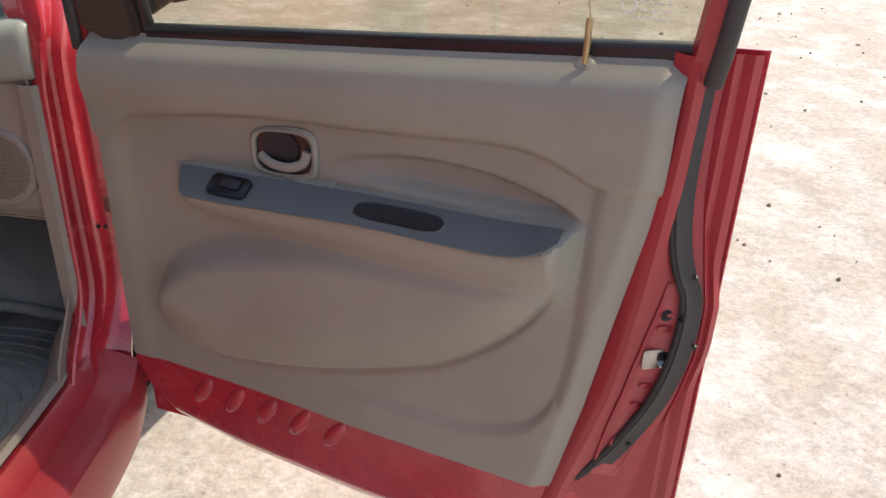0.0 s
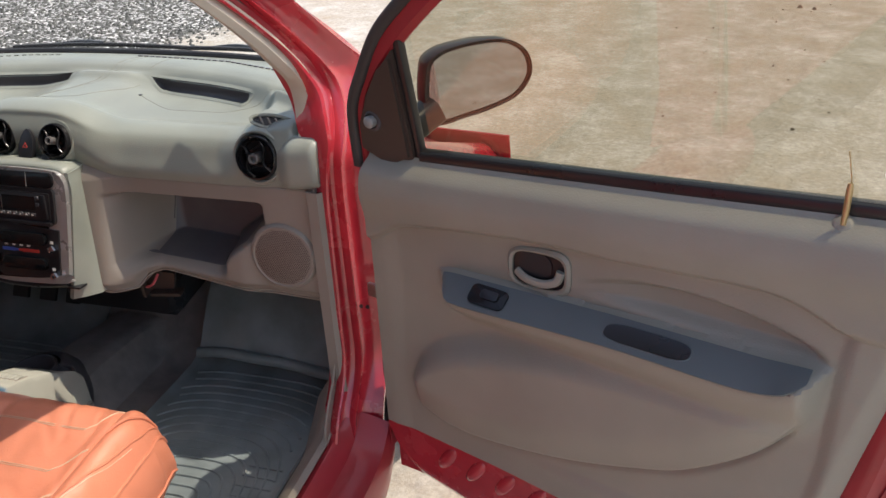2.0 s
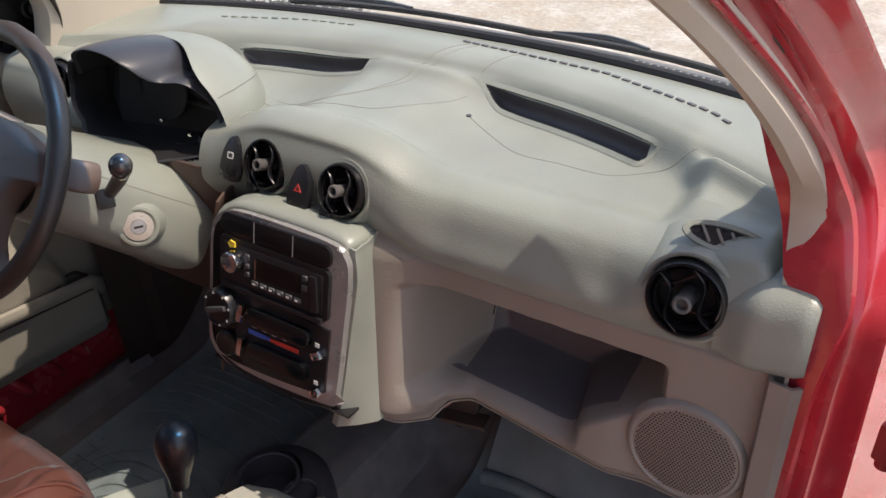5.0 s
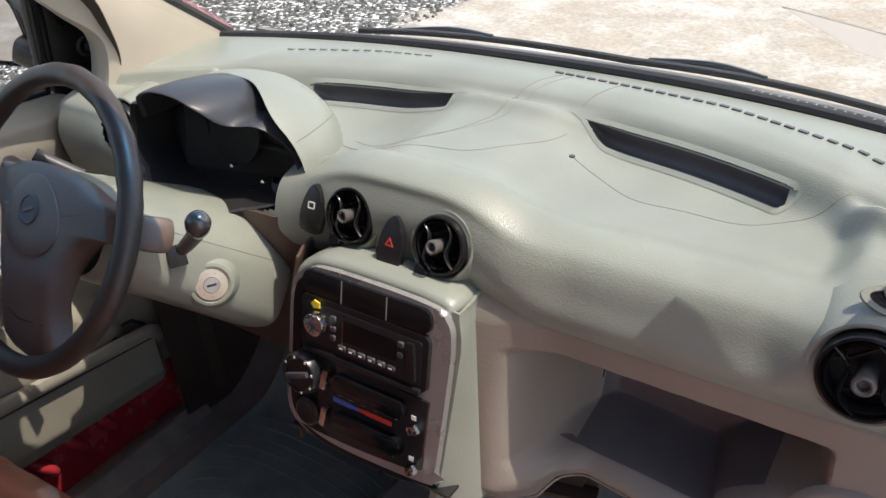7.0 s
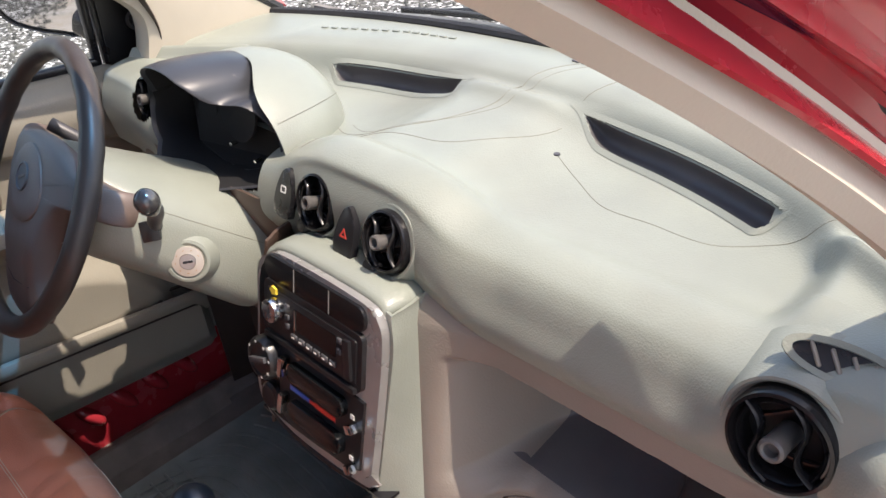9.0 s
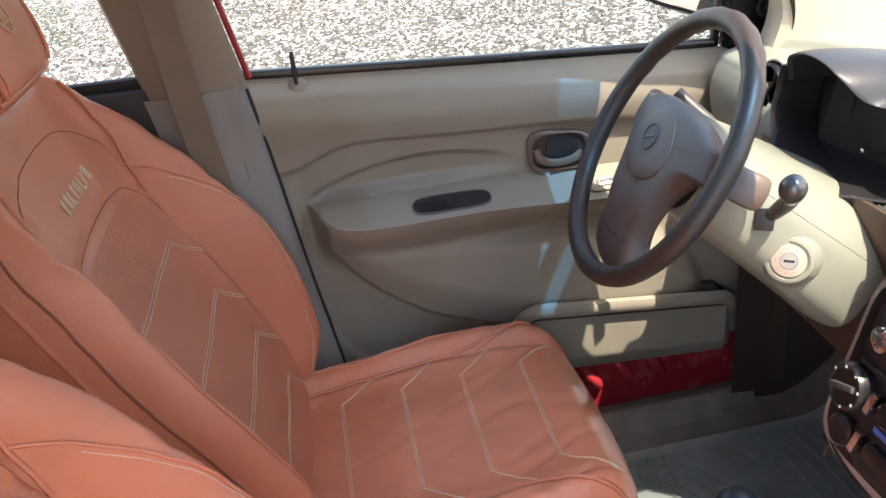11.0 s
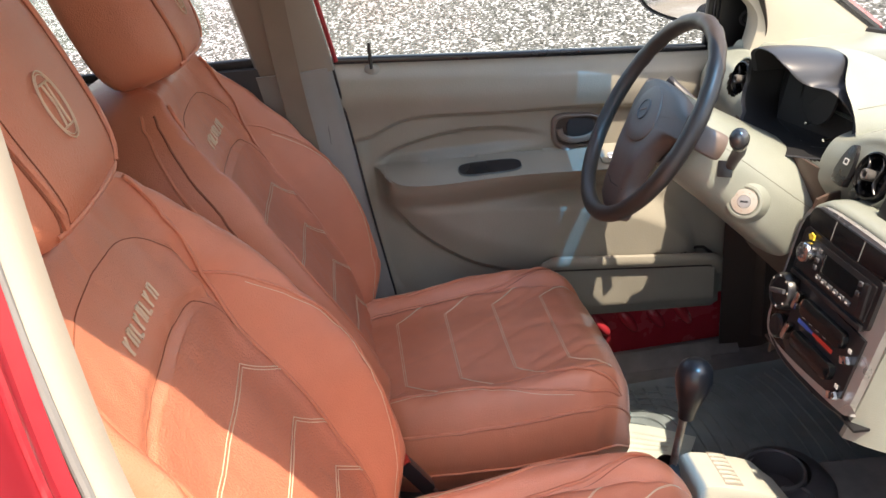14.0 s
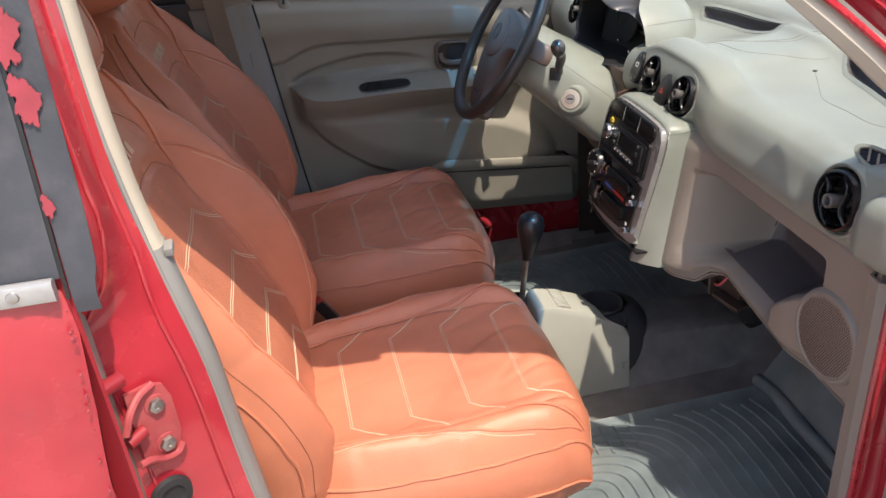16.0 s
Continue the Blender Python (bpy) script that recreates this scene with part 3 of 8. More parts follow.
for side in (1, -1):
    f = lambda rows: [[mirp(p, side) for p in r] for r in rows]
    # inner plastic trim, rounded towards the cabin
    trim_rows = [blend(A_GLASS, A_IN, 0.0, (-0.002, -0.004, -0.006)), blend(A_GLASS, A_IN, 0.35, (-0.006, -0.006, -0.006)), blend(A_GLASS, A_IN, 0.75, (-0.006, -0.004, -0.002)), A_IN, blend(A_IN, A_RED, 0.3, (0.004, -0.005, -0.006)), blend(A_IN, A_RED, 0.7, (0.007, -0.005, -0.004)), A_RED, blend(A_IN, A_RED, 1.0, (0.002, 0.012, 0.008))]
    part("pillar_trim", ribbon(f(trim_rows)), M_trim, car, "beige plastic windscreen pillar trim")
    part("windscreen_pillar", door_pillar(side), M_red if side > 0 else M_brownblack, car, "glossy red windscreen pillar and hinge post" if side > 0 else "dark brown far windscreen pillar and hinge post")
    part("pillar_back", ribbon(f([A_OUT, blend(A_OUT, A_GLASS, 0.3, (0.006, 0.012, 0.012)), blend(A_OUT, A_GLASS, 0.65, (0.002, 0.008, 0.012)), A_GLASS])), M_red, car, "red outer face of the windscreen pillar")
    part("glass_edge_seal", tube(f([blend(A_GLASS, A_IN, 0.05, (0.0, 0.002, 0.004))])[0], 0.010, 8, samples=6), M_rubber, car, "black rubber edge of the windscreen")

# side rails above the doors
for side in (1, -1):
    rail = [mir(p, side) for p in ((0.552, -0.44, 1.512), (0.548, -0.52, 1.532), (0.526, -0.63, 1.565), (0.504, -0.76, 1.593), (0.496, -0.90, 1.603), (0.500, -1.2, 1.600), (0.505, -1.6, 1.580), (0.51, -2.2, 1.52))]
    part("roof_rail", sweep(bmesh.new(), spline(rail, 6), rounded(0.07, 0.05, 0.018, 3)), M_red, car, "red roof side rail")

# cowl, bonnet and wings ahead of the windscreen
def bonnet_at(u, v):
    a = 2 * u - 1
    y = screen_base(a) + 0.06 + (1.35 - 0.5) * v
    z = 0.935 - 0.42 * v - 0.06 * abs(a) ** 4
    return (CX + a * 0.63, y, z)


part("bonnet", thicken(grid(bonnet_at, 20, 12), 0.004), M_red, car, "red bonnet sloping down")
for side in (1, -1):
    def wing_at(u, v):
        y = 0.12 + 1.25 * u
        z0 = lerp_pts([(0, 0.965), (0.12, 0.96), (0.3, 0.88), (1.35, 0.48)], y)
        x = 0.64 + (0.12 + 0.075 * math.exp(-((y - 0.70) / 0.33) ** 2)) * math.sin(min(v * 1.9, 1.57)) * (0.7 + 0.3 * sm(0, 0.3, u))
        return mir((x, y, z0 - 0.02 * sm(0.0, 0.3, v) - (z0 - 0.25) * sm(0.1, 1, v)), side)
    part("wing", thicken(grid(wing_at, 16, 12), 0.004), M_red, car, "red front wing")
part("cowl", thicken(grid(lambda u, v: (CX + (2 * u - 1) * 0.70, screen_base((2 * u - 1) * 1.06) - 0.012 + 0.095 * v, 1.010 - 0.012 * v + 0.006 * math.sin(v * 3.1)), 40, 8), 0.006), M_cowl, car, "weathered grey plastic cowl below the windscreen")
for k in range(24):
    x = 0.29 + 0.0125 * k
    part("cowl_fin", box(pose(x, screen_base((x - CX) / 0.645 * 1.02) + 0.016, 1.0165, 0, 0, -18), 0.003, 0.016, 0.006, 0.001, 1), M_greytrim, car)


scr = part("windscreen", grid(screen_at, 24, 12), M_screen, car, "clear curved windscreen glass")
scr.visible_shadow = False
rise = lambda u: 0.07 * (1 - (2 * u - 1) ** 2) - 0.017          # the strip's lower edge arches up in the middle
part("sun_strip", grid(lambda u, v: screen_at(u, 0.643 + rise(u) + (0.357 - rise(u)) * v) - Vector((0, 0.003, 0.004)), 20, 4), M_strip, scr, "dark blue sun strip along the windscreen top")
part("strip_edge", grid(lambda u, v: screen_at(u, 0.565 + rise(u) + 0.078 * v) - Vector((0, 0.003, 0.004)), 20, 2), M_stripedge, scr, "paler blue lower edge of the sun strip")
# unseen sheet, placed so that its shadow falls as a triangle on the dash
part("shade_sticker", thicken(grid(lambda u, v: screen_at(0.891 + 0.104 * u - 0.036 * v, 0.364 - 0.020 * u + 0.095 * v) - Vector((0, 0.004, 0.005)), 4, 4), 0.001), M_clearsticker, scr, "milky clear sticker added unseen to cast the dash's triangular shadow")
part("windscreen_header", sweep(bmesh.new(), [screen_at(-0.02 + 1.04 * i / 24, 1.0) + Vector((0, -0.024, 0.004)) for i in range(25)], rounded(0.062, 0.030, 0.010, 3)), M_headliner, car, "beige header trim above the windscreen")
part("windscreen_seal", tube([screen_at(i / 30, 0.0) + Vector((0, -0.004, 0.004)) for i in range(31)], 0.009, 8), M_rubber, car, "black rubber windscreen seal")


# wipers lying on the cowl
def wiper(x0, x1):
    w = thing("windscreen_wiper", "black windscreen wiper resting on the cowl", "wiper", "wipers")
    pts = [Vector((x0 + (x1 - x0) * i / 10, screen_base((x0 + (x1 - x0) * i / 10) / 0.63) + 0.045, 1.020 + 0.004 * math.sin(i * 0.31))) for i in range(11)]
    part("blade", sweep(bmesh.new(), pts, rounded(0.012, 0.010, 0.003, 2)), M_rubber, w)
    part("arm", tube([pts[5] + Vector((0, 0, 0.004)), pts[3] + Vector((0, 0.03, 0.0)), (x0 + 0.02, pts[0].y + 0.055, 1.004)], 0.005, 6, samples=5), M_black, w)


wiper(-0.42, 0.10)
wiper(0.08, 0.52)

# lower A post, sill, floor, bulkhead
for side in (1, -1):
    sill_pts = [(-1.02, 0), (-0.9, 0), (-0.4, 0), (-0.16, 0), (-0.06, 0.012), (0.0, 0.06)]
    prof = [(0.60, 0.25), (0.625, 0.305), (0.645, 0.328), (0.668, 0.334), (0.690, 0.322), (0.700, 0.305), (0.735, 0.298), (0.765, 0.288), (0.775, 0.255), (0.765, 0.18), (0.735, 0.12)]
    if side < 0:
        sill_pts = [(-1.02, 0), (-0.9, 0), (-0.4, 0), (-0.16, 0), (-0.02, 0.0), (0.12, 0.0)]
    rows = [[mir((x, y, z + dz - 0.05 * (side < 0)), side) for y, dz in sill_pts] for x, z in prof]
    part("sill", ribbon(rows, 5), M_redin if side > 0 else M_carpet, car, "red door sill, scuffed" if side > 0 else "dark carpeted door sill")
    rows = [[mir((x, y, z + dz + 0.004 - 0.05 * (side < 0)), side) for y, dz in sill_pts[:5] + [(0.04, 0.09 if side > 0 else 0.0)]] for x, z in ((0.585, 0.262), (0.607, 0.300), (0.628, 0.330), (0.648, 0.341), (0.660, 0.338))]
    part("sill_trim", ribbon(rows, 5), M_carpet if side < 0 else M_lowdash, car, "plastic sill trim strip")
    # kick panel beside the footwell, darker on the driver's side
    rows = [[mir((0.655 - 0.010 * k, (0.0 if side > 0 else 0.075) + 0.09 * k - 0.09 * (z < 0.4) * (side > 0), z), side) for z in (0.18, 0.28, 0.38, 0.5, 0.6, 0.70, 0.84, 0.97)] for k in range(6)]
    part("kick_panel", ribbon(rows, 3), M_lowdash if side > 0 else M_brownblack, car, "plastic kick panel, dark brown on the driver's side")
hole = mir((0.711, 0.057, 0.605), 1)
for dx in (-0.006, 0.008):
    part("screw_hole", lathe([(0.0045, 0.0), (0.0045, 0.002), (0.003, 0.002), (0.0, -0.001)], facing(hole + Vector((dx, -0.001, 0.001 * dx)), (0.1, -1, 0)), 10), M_black, car)


def floor_at(u, v):
    x = CX - 0.665 + 1.33 * u
    y = -1.3 + 1.85 * v
    off = x - CX + 0.005
    tun = 0.115 * (1 - (sm(0.10, 0.19, -off) if off < 0 else sm(0.015, 0.075, off)))
    toe = 0.33 * sm(0.16, 0.52, y)
    return (x, y, 0.262 + max(tun * (1 - 0.3 * sm(0, 0.4, y)), toe) + 0.3 * tun * toe + 0.003 * noise.noise((x * 9, y * 9, 0)))


part("floor_carpet", thicken(grid(floor_at, 62, 60), 0.01), M_carpet, car, "dark grey floor carpet over the tunnel")
part("bulkhead", thicken(grid(lambda u, v: (CX - 0.66 + 1.32 * u, 0.50 - 0.04 * v, 0.50 + 0.50 * v), 8, 6), 0.01), M_carpet, car)
part("underside", thicken(grid(lambda u, v: (CX - 0.70 + 1.4 * u, -2.3 + 3.6 * v, 0.14), 6, 6), 0.02), M_rubber, car)
# rear closure of the cabin
part("rear_wall", thicken(grid(lambda u, v: (CX - 0.66 + 1.32 * u + 0.0, -2.25 - 0.1 * v, 0.2 + 0.85 * v), 6, 4), 0.02), M_carpet, car)

for side in (1, -1):
    part("quarter_panel", ribbon([[mir((x, y, z), side) for y in (-1.745, -1.95, -2.15, -2.30, -2.37)] for x, z in ((0.735, 0.20), (0.762, 0.42), (0.770, 0.75), (0.758, 1.02), (0.738, 1.12))], 4), M_red, car, "red rear quarter panel")
    part("rear_pillar", ribbon([[mir((0.738 - 0.20 * (z - 1.12), y + s * (z - 1.12), z), side) for z in (1.115, 1.25, 1.38, 1.50)] for y, s in ((-1.745, -0.05), (-1.95, -0.05), (-2.18, 0.0), (-2.36, 0.12))], 4), M_red, car, "red rear roof pillar")
    part("side_header", ribbon([[mir((x, y, z), side) for y in (-0.96, -1.3, -1.8, -2.3)] for x, z in ((0.672, 1.475), (0.615, 1.535), (0.525, 1.595))], 4), M_red, car)
def tail_at(u, v):
    a = 2 * u - 1
    z = 0.20 + 0.90 * v
    return (CX + a * 0.755, -2.37 - 0.05 * (1 - a * a) - 0.03 * math.sin(math.pi * v), z)


part("tailgate", thicken(grid(tail_at, 16, 12), 0.006), M_red, car, "red tailgate")
part("rear_window", thicken(grid(lambda u, v: (CX + (2 * u - 1) * (0.735 - 0.16 * v), -2.42 + 0.07 * (2 * u - 1) ** 2 + 0.10 * v, 1.09 + 0.42 * v), 12, 8), 0.004), M_tint, car, "tinted rear window")
part("nose", thicken(grid(lambda u, v: (CX + (2 * u - 1) * 0.76, 1.31 + 0.07 * (1 - (2 * u - 1) ** 2) + 0.03 * math.sin(math.pi * v), 0.16 + 0.37 * v), 16, 8), 0.006), M_red, car, "red front bumper")

for sx in (-0.66, 0.64):
    for wy in (0.78, -1.6):
        wm = Matrix.Translation((sx + CX, wy, GROUND + 0.27)) @ Matrix.Rotation(radians(90), 4, "Y")
        tyre = part("wheel", lathe([(0.17, -0.07), (0.25, -0.075), (0.268, -0.06), (0.27, 0.0), (0.268, 0.06), (0.25, 0.075), (0.17, 0.07)], wm, 32), M_rubber, car, "black tyre on a steel rim")
        part("rim", lathe([(0.17, -0.07), (0.15, -0.02), (0.06, 0.02), (0.0, 0.02)], wm, 24), M_steel, tyre)
        part("axle_stub", tube([(sx + CX, wy, GROUND + 0.27), (sx * 0.6 + CX, wy, GROUND + 0.27)], 0.04, 10), M_rubber, car)


# ---- doors ----
NEAR_O, NEAR_E, NEAR_N = Vector((0.816, -0.046, 0)), Vector((0.938, -0.346, 0)), Vector((-0.346, -0.938, 0))


def near_xyz(u, n, z):
    return NEAR_O + NEAR_E * u + NEAR_N * n + Vector((0, 0, z))


def far_xyz(u, n, z):
    return Vector((-0.737 + n, 0.079 - u, z))


BELT = [(-0.05, 0.990), (0.073, 0.997), (0.51, 1.037), (0.874, 1.073), (1.0, 1.085)]
RIGHT = [(0.35, 0.765), (0.407, 0.783), (0.56, 0.815), (0.725, 0.843), (0.921, 0.878), (1.067, 0.883), (1.2, 0.885)]
POD_LOW = [(0.0, 0.60), (0.035, 0.53), (0.06, 0.495), (0.11, 0.468), (0.17, 0.458), (0.24, 0.463), (0.34, 0.482), (0.432, 0.507), (0.53, 0.543), (0.61, 0.581), (0.712, 0.668), (0.768, 0.766), (0.786, 0.845), (0.83, 0.95)]
POD_TOP = [(0.0, 0.44), (0.04, 0.53), (0.074, 0.60), (0.12, 0.650), (0.188, 0.690), (0.26, 0.716), (0.36, 0.742), (0.50, 0.765), (0.9, 0.80)]
CREASE = [(-0.05, 0.825), (-0.016, 0.834), (0.03, 0.862), (0.08, 0.880), (0.28, 0.911), (0.51, 0.926), (0.66, 0.938), (0.72, 0.934), (0.765, 0.918), (0.80, 0.907), (0.9, 0.911)]
INNER_R = [(0.40, 0.70), (0.50, 0.745), (0.55, 0.772), (0.62, 0.786), (0.70, 0.793), (0.91, 0.800), (1.1, 0.85)]
INNER_LOW = [(0.2, 0.452), (0.45, 0.458), (0.575, 0.461), (0.66, 0.468), (0.72, 0.490), (0.755, 0.522), (0.775, 0.56)]
LEDGE_BACK = [(0.13, 0.806), (0.158, 0.812), (0.47, 0.829), (0.70, 0.836), (0.785, 0.843)]
LEDGE_FRONT = [(0.13, 0.806), (0.165, 0.795), (0.219, 0.785), (0.474, 0.803), (0.652, 0.806), (0.715, 0.812), (0.755, 0.826), (0.785, 0.843)]



def eased(pts):
    return [(p.x, p.y) for p in spline([(a, b, 0) for a, b in pts], 5)]


POD_LOW, POD_TOP, CREASE, INNER_R, INNER_LOW, LEDGE_FRONT = [eased(p) for p in (POD_LOW, POD_TOP, CREASE, INNER_R, INNER_LOW, LEDGE_FRONT)]


RELIEF = {"groove": 1.0, "arm": 1.0, "dish": 1.0}


def panel_depth(u, z):
    """How far the door lining stands proud at (u, z)."""
    zt = lerp_pts(BELT, u)
    up = sm(-0.006, 0.008, z - lerp_pts(CREASE, u))              # upper roll of the lining
    n = 0.016 * up
    n += up * 0.010 * math.sin(math.pi * sm(0.0, 0.13, zt - z)) - 0.030 * (1 - sm(0.0, 0.035, zt - z)) ** 1.5
    border = max(sm(-0.008, 0.016, u - lerp_pts(INNER_R, z)), sm(-0.014, 0.012, lerp_pts(INNER_LOW, u) - z) * sm(0.20, 0.50, u)) * (1 - up)
    n += 0.009 * border
    n += 0.006 * (1 - sm(0.0, 0.05, u + 0.01)) * (1 - up)
    end = sm(0.0, 0.03, lerp_pts(RIGHT, z) - u)
    n -= 0.014 * (1 - end)
    # dish above the armrest
    dish = sm(0.38, 0.56, u) * (1 - sm(0.74, 0.79, u)) * sm(0.0, 0.02, z - 0.835) * (1 - sm(-0.012, 0.004, z - (0.835 + 0.062 * math.sin(math.pi * min(max((u - 0.36) / 0.44, 0), 1)) ** 0.6)))
    n -= 0.010 * dish * (1 - up) * RELIEF["dish"]
    # lower pod
    zl, zp = lerp_pts(POD_LOW, u), lerp_pts(POD_TOP, u)
    fall = sm(0.76, 0.80, u)
    wall = sm(0.0, 0.020, z - zl)
    pod = (0.62 * wall + 0.38 * sm(0.0, 0.10, z - zl)) * (1 - sm(-0.060, 0.012, z - zp)) * sm(0.030, 0.085, u) * (1 - fall)
    pod_h = 0.050 * pod
    groove = 0.0060 * math.exp(-((z - zl + 0.004) / 0.0065) ** 2) * sm(0.05, 0.10, u) * (1 - sm(0.74, 0.775, u))
    # armrest roll above it
    zb, zf = lerp_pts(LEDGE_BACK, u), lerp_pts(LEDGE_FRONT, u)
    along = sm(0.120, 0.185, u) * (1 - sm(0.755, 0.79, u))
    if z >= zb:
        arm = 0.0
    elif z >= zf and zb > zf:
        arm = 0.014 + 0.046 * ((zb - z) / (zb - zf))
    else:
        d = zf - z
        arm = 0.060 * (1 - sm(0.0, 0.075 + 0.060 * sm(0.20, 0.62, u), d)) if d > 0 else 0.060
    arm *= along * (1 + (RELIEF["arm"] - 1) * sm(zb, zf, z) if z < zb else 1)
    return n + 0.5 * (pod_h + arm + ((pod_h - arm) ** 2 + 0.0004) ** 0.5) - 0.010 - groove * RELIEF["groove"]


def door(near):
    at = near_xyz if near else far_xyz
    RELIEF["groove"], RELIEF["arm"], RELIEF["dish"] = (0.7, 1.15, 2.2) if near else (0.15, 1.35, 2.0)
    inward = NEAR_N if near else Vector((1, 0, 0))
    along_v = NEAR_E if near else Vector((0, -1, 0))
    d = thing("swing_door", "open red car door with grey-brown moulded plastic lining" if near else "closed driver's door with grey-brown moulded plastic lining and map pocket", "car door", "front doors", at(0, 0, 0.2))

    def lin(u, v):
        z0 = 0.395
        zt = lerp_pts(BELT, -0.03 + 0.91 * u) + 0.003
        z = z0 + (zt - z0) * v
        uu = -0.030 + (lerp_pts(RIGHT, z) + 0.030) * u
        return at(uu, panel_depth(uu, z), z)
    lining = part("lining", thicken(grid(lin, 230, 170), -0.003 if near else -0.003), M_panel, d, "grey-brown grained plastic lining")
    # armrest ledge, its pull pocket and switch

    def ledge(u, v):
        uu = 0.150 + 0.615 * u
        zb, zf = lerp_pts(LEDGE_BACK, uu) - 0.001, lerp_pts(LEDGE_FRONT, uu) + 0.0005
        z = zb + (zf - zb) * v
        return at(uu, 0.0165 + 0.0445 * v * (1.15 if near else 1.45) * sm(0.14, 0.19, uu) * (1 - sm(0.74, 0.79, uu)) + 0.002, z + 0.002)
    # near strip carries the painted sky blue; the far one is lining plastic
    ledge_ob = part("armrest_top", thicken(grid(ledge, 60, 6), 0.003), M_skyarmtop if near else M_panel, d, "blue-grey armrest top strip, sky reflection put into its colour" if near else "grey-brown armrest top")

    def on_ledge(uu, v, lift=0.0):
        zb, zf = lerp_pts(LEDGE_BACK, uu), lerp_pts(LEDGE_FRONT, uu)
        return at(uu, 0.0185 + 0.0445 * v * (1.15 if near else 1.45) + lift * 0.55, zb + (zf - zb) * v + 0.002 + lift * 0.83)
    loop = [(0.540 + 0.068 * math.copysign(abs(math.cos(a)) ** 0.45, math.cos(a)), 0.5 + 0.28 * math.copysign(abs(math.sin(a)) ** 0.7, math.sin(a))) for a in [2 * math.pi * i / 40 for i in range(40)]]
    part("pull_rim", tube([on_ledge(a, b, 0.0025) for a, b in loop], 0.0019, 6, closed=True), M_skyarmtop, ledge_ob, "rounded rim of the pull pocket")
    # nearly flat dark fill stands in for the shade of the pull hollow
    bm = bmesh.new()
    rows = [[bm.verts.new(on_ledge(0.540 + (a - 0.540) * k, 0.5 + (b - 0.5) * k, h)) for a, b in loop] for k, h in ((0.99, 0.0048), (0.93, 0.0044), (0.86, 0.0042))]
    for r0, r1 in zip(rows, rows[1:]):
        for i in range(40):
            bm.faces.new((r0[i], r0[(i + 1) % 40], r1[(i + 1) % 40], r1[i]))
    bm.faces.new(rows[-1])
    part("pull_hollow_shade", bm, M_black, ledge_ob, "flat dark patch for the shade inside the pull pocket")
    sw = (on_ledge(0.260, 0.5, 0.002), (inward * 0.55 + Vector((0, 0, 0.83))))
    m = Matrix((along_v, Vector(sw[1]).normalized().cross(along_v).normalized(), Vector(sw[1]).normalized())).transposed().to_4x4()
    m.translation = sw[0]
    sbase = part("window_switch", prism(rounded(0.070, 0.036, 0.009), m, 0.007, 0.002), M_gloss if near else M_panel, ledge_ob, "window switch plate")
    part("rocker", prism(rounded(0.034, 0.016, 0.004), m @ Matrix.Translation((0.004, 0.002, 0.006)), 0.005, 0.002), M_black if near else M_chrome, ledge_ob)
    # release handle in its bowl
    hz = lambda u, z, n: at(u, panel_depth(u, z) + n, z)
    hc, hw, hh = (0.332, 0.862), 0.059, 0.040
    ring_o, ring_i = [], []
    for i in range(36):
        a = 2 * math.pi * i / 36
        cx, sy = math.copysign(abs(math.cos(a)) ** 0.55, math.cos(a)), math.copysign(abs(math.sin(a)) ** 0.55, math.sin(a))
        skew = 0.010 * cx * sy
        ring_o.append((hc[0] + hw * cx, hc[1] + hh * sy + 0.06 * hw * cx + skew * 0.4))
        ring_i.append((hc[0] + (hw - 0.010) * cx, hc[1] + (hh - 0.008) * sy + 0.06 * hw * cx))
    bm = bmesh.new()
    mids = [((a[0] + b[0]) / 2, (a[1] + b[1]) / 2) for a, b in zip(ring_o, ring_i)]
    rows = [[bm.verts.new(hz(*p, n)) for p in r] for r, n in ((ring_o, 0.001), (ring_o, 0.006), (mids, 0.010), (ring_i, 0.008), (ring_i, 0.004))]
    for r0, r1 in zip(rows, rows[1:]):
        for i in range(36):
            bm.faces.new((r0[i], r0[(i + 1) % 36], r1[(i + 1) % 36], r1[i]))
    bez = part("handle_bezel", bm, M_panel if near else M_handle, d, "raised rounded handle bezel")
    bm = bmesh.new()
    bm.faces.new([bm.verts.new(hz(*p, 0.0035)) for p in ring_i])
    part("bowl", bm, M_black if near else M_brownblack, bez, "dark bowl behind the handle")
    lev = [hz(hc[0] - 0.040, hc[1] - 0.010, 0.007), hz(hc[0] - 0.018, hc[1] - 0.017, 0.013), hz(hc[0] + 0.012, hc[1] - 0.018, 0.014), hz(hc[0] + 0.036, hc[1] - 0.008, 0.011), hz(hc[0] + 0.042, hc[1] + 0.010, 0.008)]
    part("release_lever", tube(lev, 0.0075, 8, samples=6, up=inward, sy=0.8), M_panel if near else M_handle, bez, "curved release lever")
    part("lever_hole", prism([(x * 0.56, y * 0.50) for x, y in rounded(0.11, 0.085, 0.036)], facing(hz(hc[0] - 0.006, hc[1] + 0.009, 0.0045), inward), 0.001), M_rubber, bez)
    # cover screw
    sc = part("screw_cap", lathe([(0.0, 0.004), (0.004, 0.004), (0.007, 0.003), (0.0095, 0.002), (0.010, 0.0)], facing(at(0.012, 0.012, 0.939), inward), 16), M_wood if near else M_panel, d, "round cover screw")
    # lock button
    part("lock_plinth", lathe([(0.0, 0.004), (0.008, 0.0035), (0.014, 0.000), (0.018, -0.006)], facing(at(0.764, 0.000, 1.052), inward * 0.75 + Vector((0, 0, 0.65))), 18), M_panel, d)
